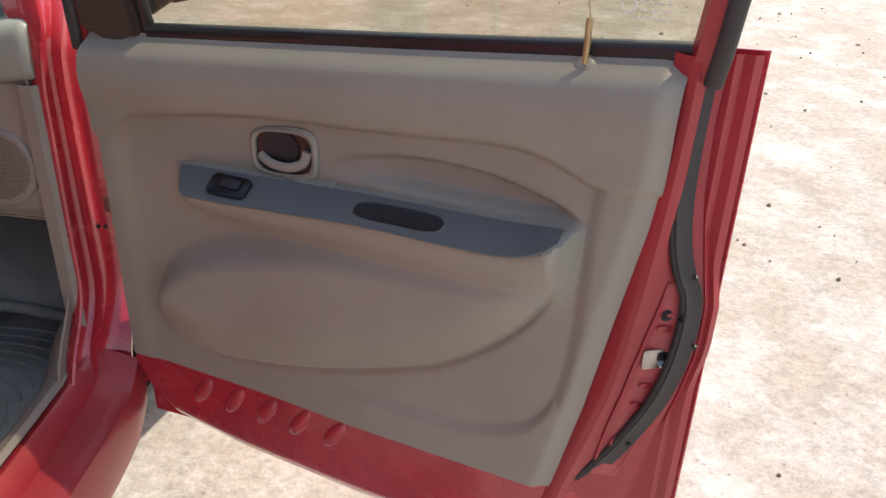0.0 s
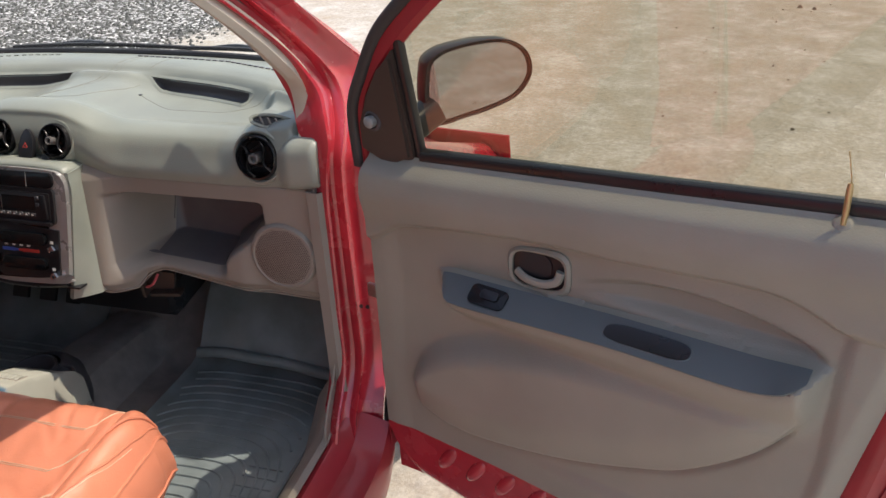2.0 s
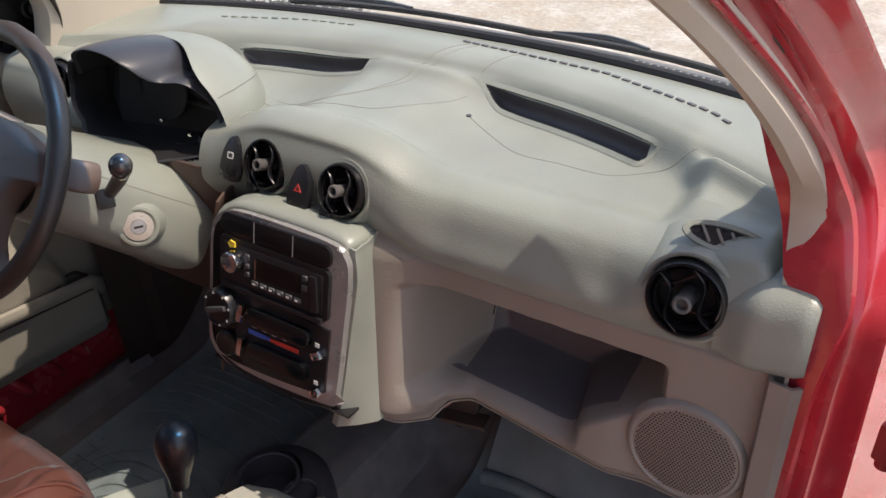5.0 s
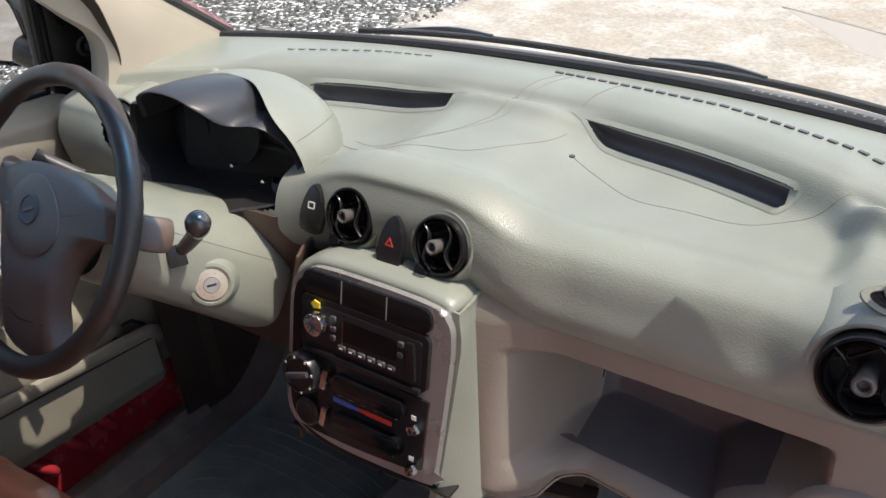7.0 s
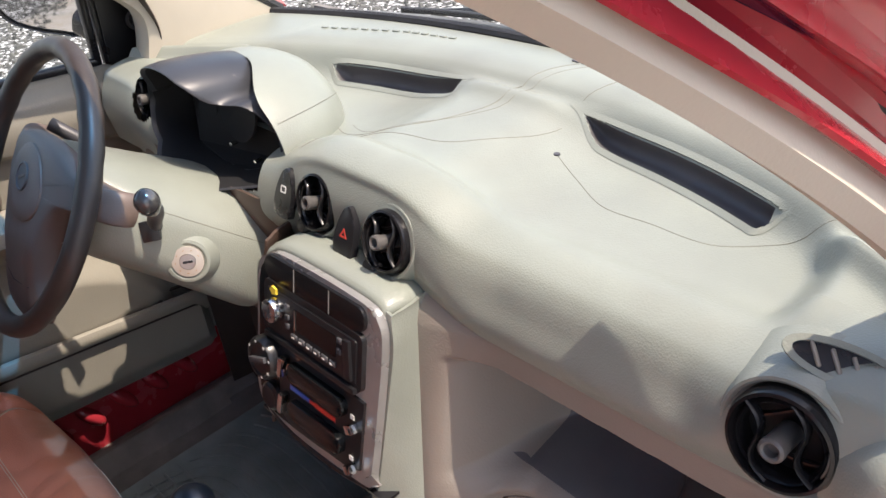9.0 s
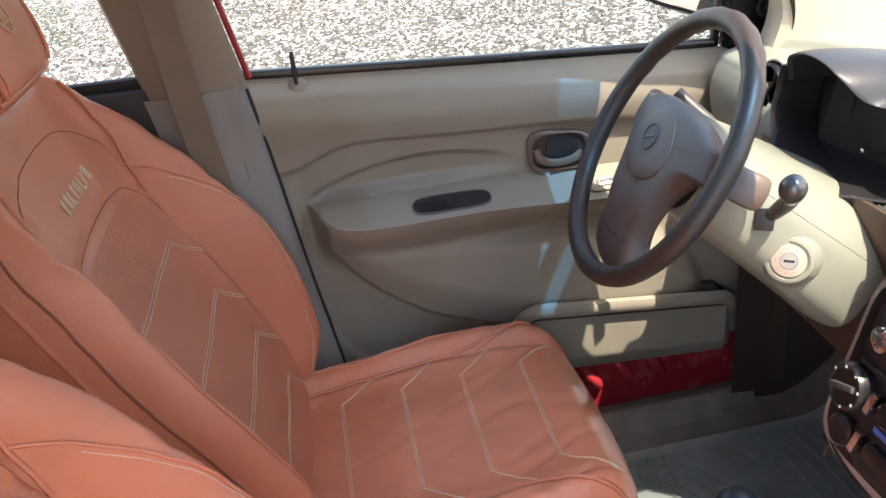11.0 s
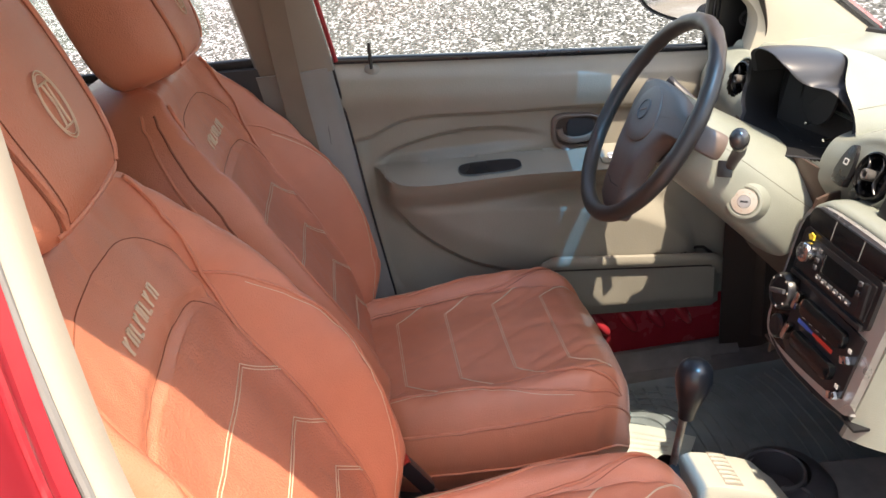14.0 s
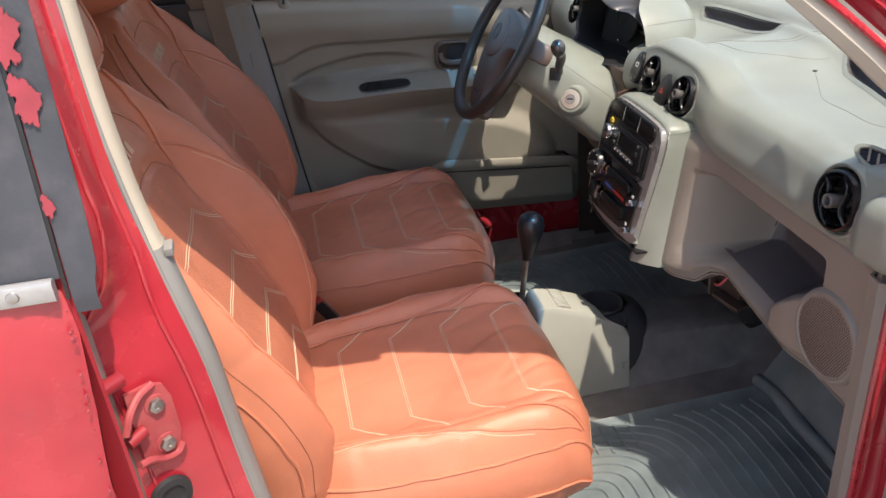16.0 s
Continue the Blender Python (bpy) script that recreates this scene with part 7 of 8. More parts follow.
        part("dark_seam", tube(fc(dense([(sgn * 0.660, 0.04), (sgn * 0.655, 0.3), (sgn * 0.665, 0.5), (sgn * 0.70, 0.68), (sgn * 0.78, 0.80), (sgn * 0.91, 0.90)]), 0.0004), 0.0007, 5), M_threadshade, cush)
        part("piping", tube(fc(dense([(sgn * 0.84, 0.05), (sgn * 0.78, 0.22), (sgn * 0.80, 0.42), (sgn * 0.87, 0.60), (sgn * 0.91, 0.76), (sgn * 0.935, 0.89)]), 0.0008), 0.0024, 6), M_leather, cush)
        part("bolster_stitch", tube(fc(dense([(sgn * 0.865, 0.05), (sgn * 0.80, 0.22), (sgn * 0.82, 0.42), (sgn * 0.89, 0.60), (sgn * 0.925, 0.74)]), 0.0006), 0.0006, 5), M_thread, cush)
        part("side_seam", tube(fc(dense([(sgn * 0.975, 0.03), (sgn * 0.975, 0.3), (sgn * 0.975, 0.6), (sgn * 0.975, 0.85), (sgn * 0.96, 0.97)]), 0.001), 0.0034, 6), M_leather, cush)
    part("front_stitch", tube(fc(dense([(-0.95, 0.945), (-0.5, 0.963), (0, 0.968), (0.5, 0.963), (0.95, 0.945)]), 0.0008), 0.0006, 5), M_thread, cush)
    part("front_seam", tube(fc(dense([(-0.97, 0.965), (-0.5, 0.985), (0, 0.99), (0.5, 0.985), (0.97, 0.965)]), 0.001), 0.0025, 6), M_leather, cush)
    part("front_skirt_seam", tube([cush_all(0.62 + 0.38 * 0.15, 0.04 + 0.93 * i / 20) + Vector((0.002, 0, 0)) for i in range(21)], 0.0022, 6), M_leather, cush)
    for v, vc in zip((0.570, 0.434, 0.308, 0.186), (0.175, 0.375, 0.575, 0.776)):
        for off in (0.0, 0.007):
            pts = dense([(-0.655, v - 0.072 + off), (-0.465 - off, v + off), (0.465 + off, v + off), (0.655, v - 0.072 + off)], 10, False)
            part("chevron_stitch", tube(fb(pts, 0.0017), 0.0008, 5), M_thread, back, "cream chevron stitching")
            pts = dense([(-0.67, vc + 0.115 + off), (-0.48 - off, vc + off), (0.48 + off, vc + off), (0.67, vc + 0.115 + off)], 10, False)
            part("chevron_stitch", tube(fc(pts, 0.0006), 0.0007, 5), M_thread, cush, "cream chevron stitching")
    # embroidered word as plain strokes, in the size and colour of the original
    for i in range(8):
        a, b0, b1 = 0.180 - 0.062 * i, 0.772, 0.796
        strokes = [((a + 0.018, b0), (a + 0.010, b1))]
        if i % 3 == 0:
            strokes.append(((a + 0.010, (b0 + b1) / 2), (a - 0.016, b1)))
        elif i % 3 == 1:
            strokes += [((a - 0.010, b0), (a - 0.018, b1)), ((a + 0.010, b1), (a - 0.018, b1))]
        else:
            strokes.append(((a + 0.018, b0), (a - 0.012, b0)))
        for pts in strokes:
            part("embroidery_bar", tube(fb(dense(pts, 4, False), 0.0012), 0.0022, 8, sy=0.6, up=F), M_thread, back, "cream embroidered stroke")
    F, UPV = Vector((0, 0.95, 0.31)), Vector((0, -0.31, 0.95))
    # head restraint
    hc = Vector((cx + 0.020, -1.046, 1.290))
    def head(u, v):
        a, b = 2 * math.pi * u, math.pi * (v - 0.5)
        ca, sa, cb, sb = math.cos(a), math.sin(a), math.cos(b), math.sin(b)
        e = 0.42
        pw = lambda t, k: math.copysign(abs(t) ** k, t)
        wz = 1 - 0.10 * (sb > 0) * sb
        p = Vector((0.150 * pw(ca, e) * pw(cb, e) * wz, 0.066 * pw(sa, e) * pw(cb, e), 0.118 * pw(sb, 0.5)))
        p.y += 0.02 * (p.x / 0.15) ** 2 * (-1) + 0.0015 * noise.noise((p.x * 22, p.z * 22, cx))
        return hc + Vector((p.x, 0, 0)) + F * p.y + UPV * p.z
    bm = grid(head, 48, 28, closed_u=True)
    bmesh.ops.remove_doubles(bm, verts=bm.verts, dist=0.0005)
    hd = part("head_restraint", bm, M_leather, s, "squared padded head restraint")
    def hsurf(x, z, lift=0.0):
        """A point on the front of the restraint, by its own x and height."""
        sb = (abs(z) / 0.118) ** 2
        wz = 1 - 0.10 * (z > 0) * sb
        k = max(1 - sb * sb, 0) ** 0.5
        k = k ** 0.42
        c = min((abs(x) / max(0.150 * k * wz, 1e-4)) ** (1 / 0.42), 1)
        y = 0.066 * (max(1 - c * c, 0) ** 0.5) ** 0.42 * k - 0.02 * (x / 0.15) ** 2
        return hc + Vector((x, 0, 0)) + F * (y + lift) + UPV * z
    oval = lambda r0, r1: [hsurf(0.008 + r0 * math.cos(t), -0.022 + r1 * math.sin(t), 0.0008) for t in [2 * math.pi * i / 30 for i in range(30)]]
    part("logo_ring", tube(oval(0.0215, 0.0315), 0.0009, 5, closed=True), M_thread, hd, "embroidered oval ring")
    part("logo_ring", tube(oval(0.0190, 0.0285), 0.0006, 5, closed=True), M_thread, hd)
    for pts in (((-0.010, 0.020), (0.010, 0.020)), ((-0.010, -0.020), (0.010, -0.020)), ((-0.005, 0.020), (-0.005, -0.020)), ((0.005, 0.020), (0.001, 0.0), (0.006, -0.020))):
        part("logo_bar", tube([hsurf(0.008 + x, -0.022 + y, 0.0008) for x, y in pts], 0.0012, 5), M_thread, hd)
    for sgn in (-1, 1):
        line = [(sgn * (0.088 + 0.014 * math.sin(math.pi * t)), -0.104 + 0.200 * t) for t in [i / 16 for i in range(17)]]
        part("head_seam", tube([hsurf(x, z, 0.0005) for x, z in line], 0.0042, 8), M_leather, hd, "padded edge of the middle panel")
        part("head_stitch", tube([hsurf(x - 0.008 * sgn, z, 0.0004) for x, z in line], 0.0007, 5), M_threadshade, hd)
        part("head_crease", tube([hsurf(x + 0.0055 * sgn, z, 0.0002) for x, z in line], 0.0016, 6), M_threadshade, hd)
    part("head_lip", tube([hsurf(0.098 * (i / 8 - 1), -0.1065, 0.0) for i in range(17)], 0.0035, 8), M_leather, hd, "rolled lower lip")
    for sx in (-0.055, 0.055):
        part("post", tube([hc - UPV * 0.09 - F * 0.03 + Vector((sx, 0, 0)), hc - UPV * 0.15 - F * 0.04 + Vector((sx, 0, 0))], 0.006, 10), M_chrome, s, "chrome head restraint post")
    # base under the cushion
    part("seat_base", box(pose(cx, -0.55, 0.345), 0.34, 0.42, 0.085, 0.02), M_carpet, s, "dark seat frame")
    for sx in (-0.17, 0.17):
        part("runner", box(pose(cx + sx, -0.55, 0.295), 0.03, 0.5, 0.03, 0.006), M_steel, s, "steel seat runner")
    return s


seat(0.225, "tan stitched leather passenger seat, half in sunlight", 1)
seat(-0.412, "tan stitched leather driver's seat in shade behind the wheel", -1)


# seat belt buckle between the seats
bk = thing("belt_buckle", "black seat belt buckle with red button between the seats", "seat belt buckle", at=(-0.08, -0.79, 0.56))
mm = pose(-0.082, -0.715, 0.535, 30, 0, 10)
part("buckle_body", box(mm, 0.030, 0.024, 0.075, 0.006), M_black, bk)
part("release_button", box(mm @ pose(0, 0.006, 0.036), 0.020, 0.012, 0.008, 0.002), M_redmark, bk, "red release button")
part("stem", box(mm @ pose(0, 0, -0.13), 0.022, 0.008, 0.20, 0.003), M_black, bk)


# ---- tunnel: gear lever, console ----
gear = thing("gear_lever", "black gear lever with rounded knob on a steel rod", "gear lever", at=(-0.045, -0.29, 0.40))
part("rod", tube([(-0.052, -0.300, 0.38), (-0.046, -0.290, 0.50), (-0.030, -0.279, 0.62)], 0.0065, 12, samples=4), M_steel, gear, "bright steel rod")
km = facing((-0.020, -0.274, 0.668), (0.10, 0.10, 1), (0, 1, 0))
part("knob", lathe([(0.008, -0.062), (0.013, -0.058), (0.015, -0.04), (0.022, -0.015), (0.0275, 0.008), (0.0285, 0.024), (0.025, 0.040), (0.015, 0.050), (0.0, 0.052)], km, 28), M_black, gear, "glossy black pear-shaped knob")
part("boot", lathe([(0.060, -0.005), (0.055, 0.02), (0.042, 0.05), (0.046, 0.06), (0.030, 0.085), (0.033, 0.095), (0.014, 0.13)], pose(-0.052, -0.300, 0.375), 24), M_rubber, gear, "black rubber gaiter")

cons = thing("tunnel_console", "pale plastic tunnel console with coin slots and black cup holder", "console", at=(0.0, -0.2, 0.3))


def console_body():
    """Side profile swept across the tunnel, with rounded upper edges."""
    prof = [(-0.284, 0.470), (-0.278, 0.505), (-0.266, 0.5145), (-0.250, 0.5125), (-0.232, 0.507), (-0.168, 0.482), (-0.12, 0.452), (-0.088, 0.430), (-0.074, 0.414)]
    bm = bmesh.new()
    sp = spline([(0, y, z) for y, z in prof], 8)
    rows = []
    for p in sp:
        k = 0.014 * (0.55 - p.z) / 0.2
        cutx = -0.066 + max(0.054 ** 2 - (p.y + 0.100) ** 2, 0) ** 0.5 if abs(p.y + 0.100) < 0.054 else -0.066
        if abs(p.y + 0.098) < 0.032:          # the smaller holder bites into the same edge
            cutx = max(cutx, 0.003 + (0.032 ** 2 - (p.y + 0.098) ** 2) ** 0.5)
        rows.append([bm.verts.new((0.050, p.y, 0.270)), bm.verts.new((0.034 + k, p.y, p.z - 0.012)), bm.verts.new((0.029 + k, p.y, p.z - 0.003)), bm.verts.new((min(max(0.020 + k, cutx + 0.004), 0.0285 + k), p.y, p.z)), bm.verts.new((min(max(-0.050, cutx + 0.003), 0.028 + k), p.y, p.z)), bm.verts.new((min(max(-0.058, cutx), 0.0275 + k), p.y, p.z - 0.008)), bm.verts.new((min(max(-0.062, cutx), 0.0275 + k), p.y, 0.36))])
    for r0, r1 in zip(rows, rows[1:]):
        for j in range(6):
            bm.faces.new((r0[j], r1[j], r1[j + 1], r0[j + 1]))
    bm.faces.new(rows[0])
    bm.faces.new(rows[-1][::-1])
    return bm


cb = part("body", console_body(), M_console, cons, "cream console body")
def console_top(y):
    return lerp_pts([(-0.266, 0.5145), (-0.250, 0.5125), (-0.232, 0.507), (-0.168, 0.482)], y)


for k in range(7):
    x = -0.047 + 0.0108 * k
    part("coin_rib", tube([(x, -0.230, console_top(-0.230) - 0.001), (x + 0.003, -0.217, console_top(-0.217) + 0.003), (x, -0.204, console_top(-0.204) - 0.001)], 0.0034, 8, samples=4), M_console, cb, "curved coin slot rib")
part("coin_well", box(pose(-0.0145, -0.217, console_top(-0.217) - 0.0012, -20, 0, 0), 0.080, 0.034, 0.004, 0.0015), M_lowdash, cb, "shallow worn coin well")
part("side_tab", box(pose(0.052, -0.086, 0.335), 0.010, 0.012, 0.016, 0.003), M_console, cb)
for cxx, cy, r, top in ((-0.066, -0.100, 0.047, 0.430), (0.003, -0.098, 0.028, 0.424)):
    part("cup_holder", lathe([(r + 0.006, -0.05), (r + 0.006, 0.002), (r + 0.003, 0.005), (r, 0.003), (r - 0.003, -0.045), (0, -0.047)], pose(cxx, cy, top), 36), M_darkgrey, cons, "round black cup holder")
part("holder_base", lathe([(0.104, -0.150), (0.102, -0.075), (0.094, -0.030), (0.078, -0.008), (0.060, 0.001), (0.050, 0.003)], pose(-0.066, -0.088, 0.424), 36), M_darkgrey, cons, "rounded black holder housing")
part("rear_tray", thicken(grid(lambda u, v: (-0.10 + 0.165 * u, -0.62 + 0.26 * v, 0.40 + 0.02 * math.sin(3.1 * u)), 10, 8), 0.01), M_black, cons)

# ---- floor mats ----
def mat_thing(x0, x1, y0, y1, label):
    t = thing("floor_mat", label, "floor mat", "floor mats", ((x0 + x1) / 2, (y0 + y1) / 2, 0.28))

    def top(u, v):
        x, y = x0 + (x1 - x0) * u, y0 + (y1 - y0) * v
        toe = 0.33 * sm(0.16, 0.52, y)
        rim = 0.006 * (max(abs(2 * u - 1), abs(2 * v - 1)) > 0.95)
        return Vector((x, y, 0.282 + toe + rim + 0.003 * noise.noise((x * 6, y * 6, 3))))
    part("sheet", thicken(grid(top, 34, 40), 0.006), M_mat, t, "ribbed grey rubber sheet")
    uv = lambda x, y: ((x - x0) / (x1 - x0), (y - y0) / (y1 - y0))
    ribs = []
    for k in range(16):                      # nested rounded ribs
        r = 0.04 + 0.0185 * k
        pts = []
        for i in range(25):
            a = radians(4 + 172 * i / 24)
            x, y = (x0 + x1) / 2 + r * 1.05 * math.copysign(abs(math.cos(a)) ** 0.6, math.cos(a)), y0 + 0.05 + r * 1.5 * math.sin(a) ** 0.6
            if x0 + 0.02 < x < x1 - 0.02 and y0 + 0.02 < y < y1 - 0.02:
                pts.append(top(*uv(x, y)) + Vector((0, 0, 0.0015)))
        if len(pts) > 3:
            ribs.append(tube(pts, 0.0032, 6))
    for k in range(7):
        y = y0 + 0.045 + 0.03 * k
        for sx in (0, 1):
            xa, xb = (x0 + 0.02, x0 + 0.10) if sx == 0 else (x1 - 0.10, x1 - 0.02)
            ribs.append(tube([top(*uv(xa + (xb - xa) * i / 4, y)) + Vector((0, 0, 0.0015)) for i in range(5)], 0.003, 6))
    for i, b in enumerate(ribs):
        part("rib", b, M_mat, t)
    return t


mat_thing(0.155, 0.585, -0.36, 0.40, "dusty grey rubber mat in the passenger footwell")
mat_thing(-0.56, -0.15, -0.36, 0.36, "dusty grey rubber mat in the driver's footwell")

# pale printed sheet standing in for a sunlit patch of the driver's mat
pp = thing("sunlit_sheet", "pale green printed sheet standing in for a sunlit patch of the mat", "paper", at=(-0.33, -0.22, 0.295))


def sheet_at(u, v, lift=0.0):
    p = Vector((-0.415, -0.262, 0)).lerp(Vector((-0.335, -0.125, 0)), u).lerp(Vector((-0.309, -0.322, 0)).lerp(Vector((-0.272, -0.165, 0)), u), v)
    return Vector((p.x, p.y, 0.2985 + 0.004 * math.sin(4 * u + 3 * v) + 0.006 * u * v + lift))


part("sheet", thicken(grid(sheet_at, 14, 10), 0.0006), M_palegreen, pp, "creased pale green sheet")
for k in range(4):
    part("print_bar", thicken(grid(lambda u, v: sheet_at(0.2 + 0.5 * u, 0.25 + 0.14 * k + 0.05 * v, 0.0010), 6, 1), 0.0002), M_console, pp)

# heater box, brackets and pad under the dash
ub = thing("heater_box", "dark grey heater box and brackets under the dashboard", "heater box", at=(0.05, 0.15, 0.5))
part("case", box(pose(0.02, 0.24, 0.60, 8, 0, 0), 0.32, 0.26, 0.26, 0.03, 3), M_black, ub)
part("bracket", join(box(pose(0.21, 0.06, 0.61, 0, 10, 12), 0.07, 0.012, 0.05, 0.003), box(pose(0.23, 0.05, 0.585, 0, 0, 12), 0.07, 0.03, 0.008, 0.002), box(pose(0.175, 0.055, 0.60, 0, 0, 12), 0.008, 0.05, 0.05, 0.002)), M_brownblack, ub, "bent metal bracket")
part("pink_lead", tube([(0.16, 0.05, 0.64), (0.17, 0.045, 0.60), (0.20, 0.04, 0.605), (0.215, 0.05, 0.63)], 0.003, 6, samples=5), M_pink, ub, "thin coloured wire")
fp = thing("foot_pad", "rolled dark padding against the passenger bulkhead", "padding", at=(0.4, 0.2, 0.35))
part("pad_sheet", thicken(grid(lambda u, v: (0.20 + 0.40 * u, 0.155 + 0.20 * v, 0.345 + 0.19 * v + 0.03 * math.sin(math.pi * v) + 0.012 * math.sin(5 * u + 2 * v)), 20, 12), 0.02), M_mat, fp, "dark dusty padding sheet")
part("rolled_edge", tube([(0.20 + 0.40 * i / 12, 0.150 + 0.004 * math.sin(i), 0.345 + 0.010 * math.sin(5 * i / 12)) for i in range(13)], 0.014, 10), M_mat, fp, "rolled lower edge of the padding")
part("upper_fold", tube([(0.22 + 0.36 * i / 12, 0.352 + 0.004 * math.cos(i), 0.545 + 0.010 * math.sin(2 + 5 * i / 12)) for i in range(13)], 0.012, 10), M_mat, fp, "folded upper edge of the padding")
# pedals
for x, w in ((-0.30, 0.05), (-0.39, 0.05), (-0.22, 0.04)):
    p = thing("pedal", "black rubber foot pedal in the driver's footwell", "pedal", "pedals", (x, 0.24, 0.42))
    part("pad", box(pose(x, 0.235, 0.42, 60, 0, 0), w, 0.06, 0.012, 0.004), M_rubber, p)
    part("arm", tube([(x, 0.25, 0.42), (x, 0.33, 0.52), (x, 0.36, 0.66)], 0.006, 6, samples=4), M_black, p)


# ---- B pillars, rear doors ----
for side in (1, -1):
    mr = lambda p: mir(p, side)
    def lean(z):
        return 0.16 * max(z - 1.0, 0)
    def yfront(z):
        return lerp_pts([(0.4, -0.80), (0.80, -0.838), (0.95, -0.848), (1.08, -0.870), (1.17, -0.888), (1.27, -0.896), (1.43, -0.903), (1.5, -0.91)], z)
    yp = yfront
    if side < 0:
        front = lambda z: lerp_pts([(0.4, -0.686), (0.51, -0.700), (0.74, -0.729), (0.93, -0.749), (1.08, -0.766), (1.21, -0.786), (1.5, -0.83)], z)
        inx = lambda z: -0.716 + lean(z)
        zl = (0.36, 0.52, 0.68, 0.82, 0.95, 1.05, 1.078)
        rows = [[(inx(z) + dx, front(z) + dy, z) for z in zl] for dx, dy in ((0.0, 0.0), (0.010, -0.003), (0.017, -0.012), (0.020, -0.030), (0.024, -0.050), (0.030, -0.058), (0.031, -0.075), (0.024, -0.150))]
        part("lower_pillar_trim", ribbon(rows, 4), M_greytrim, car, "grey plastic lower pillar trim")
        zu = (1.070, 1.10, 1.20, 1.30, 1.40, 1.50)
        rows = [[(inx(z) + dx, front(z) + dy, z) for z in zu] for dx, dy in ((0.0, 0.006), (0.008, 0.003), (0.014, -0.008), (0.019, -0.045), (0.020, -0.075), (0.018, -0.120), (0.010, -0.143), (-0.004, -0.150))]
        part("upper_pillar_trim", ribbon(rows, 4), M_trimshade, car, "beige upper pillar trim with shade put into its colour")
        part("pillar_edge_seal", tube([(inx(z) - 0.002, front(z) + 0.002, z) for z in (0.38, 0.55, 0.75, 0.95, 1.08)], 0.003, 8, samples=4), M_rubber, car, "black rubber edging on the pillar")
        part("pillar_edge_seal", tube([(inx(z) - 0.004, front(z) + 0.012, z) for z in (1.085, 1.2, 1.3, 1.4, 1.5)], 0.005, 8, samples=4), M_redin, car, "red edge of the centre pillar")
        part("centre_pillar", ribbon([[(inx(z) - dx, front(z) + dy, z) for z in (0.30, 0.5, 0.7, 0.9, 1.1, 1.3, 1.5)] for dx, dy in ((0.012, -0.004), (0.030, -0.012), (0.045, -0.05), (0.045, -0.15))], 4), M_red, car, "red painted centre pillar")
        continue
    low = [z for z in (0.40, 0.55, 0.70, 0.85, 0.95, 1.05, 1.095)]
    rows = [[mr((x - lean(z), yp(z) + dy, z)) for z in low] for x, dy in ((0.572, -0.16), (0.576, -0.05), (0.590, -0.014), (0.606, 0.0), (0.624, 0.001), (0.634, -0.004), (0.638, -0.012))]
    part("lower_pillar_trim", ribbon(rows, 4), M_greytrim, car, "grey plastic lower pillar trim")
    up = [1.085, 1.15, 1.25, 1.35, 1.44, 1.50]
    rows = [[mr((x - lean(z), yp(z) + dy, z)) for z in up] for x, dy in ((0.596, -0.075), (0.597, -0.045), (0.602, -0.014), (0.610, -0.001), (0.626, -0.001), (0.634, -0.005), (0.638, -0.012))]
    part("upper_pillar_trim", ribbon(rows, 4), M_trim, car, "pale beige upper pillar trim")
    zz = (0.30, 0.38, 0.50, 0.65, 0.80, 0.95, 1.04, 1.10, 1.16, 1.22, 1.35, 1.50)
    yf = lambda z: yp(z) + 0.05 * (1 - sm(0.30, 0.52, z))
    lo_x, lo_y = (0.637, 0.645, 0.650, 0.656, 0.674, 0.692, 0.700, 0.716, 0.73), (-0.016, -0.011, -0.018, -0.030, -0.068, -0.098, -0.112, -0.130, -0.15)
    hi_x, hi_y = (0.637, 0.645, 0.650, 0.662, 0.687, 0.712, 0.728, 0.737, 0.739), (-0.016, -0.011, -0.018, -0.019, -0.022, -0.025, -0.032, -0.050, -0.09)
    mixf = lambda a, b, z: a + (b - a) * sm(1.04, 1.14, z)
    rows = [[mr((mixf(lo_x[i], hi_x[i], z) - lean(z), yf(z) + mixf(lo_y[i], hi_y[i], z), z)) for z in zz] for i in range(9)]
    post = part("centre_pillar", ribbon(rows, 4), M_red, car, "red painted centre pillar")
    for i, r in ((3, 0.0030), (5, 0.0022)):
        part("pressed_ridge", tube([p + Vector((0.0012, 0.0012, 0)) for p in rows[i][1:]], r, 8, samples=4), M_red, post)
    part("pillar_edge_seal", tube([mr((0.640 - lean(z), yp(z) - 0.012, z)) for z in (0.42, 0.6, 0.8, 0.95, 1.1, 1.25, 1.4, 1.5)], 0.0032, 8, samples=4), M_greytrim, car, "grey rubber edging on the pillar")

# belt webbing beside the driver's pillar
belt_ob = thing("seat_belt", "olive-brown seat belt webbing hanging on the pillar", "seat belt", at=(-0.6, -0.84, 0.5))
part("belt_guide", box(pose(-0.622, -0.868, 1.405, 0, 9, 4), 0.010, 0.056, 0.016, 0.004), M_black, belt_ob, "black belt guide")
part("webbing", ribbon([[(x - 0.003 * math.sin(math.pi * t2), y - 0.047 * t2, z) for x, y, z in ((-0.624, -0.838, 1.40), (-0.649, -0.832, 1.24), (-0.665, -0.827, 1.07), (-0.672, -0.813, 0.90), (-0.682, -0.795, 0.70), (-0.684, -0.78, 0.42))] for t2 in (0.0, 0.5, 1.0)], 4, 0.002), M_strap, belt_ob, "flat woven strap")

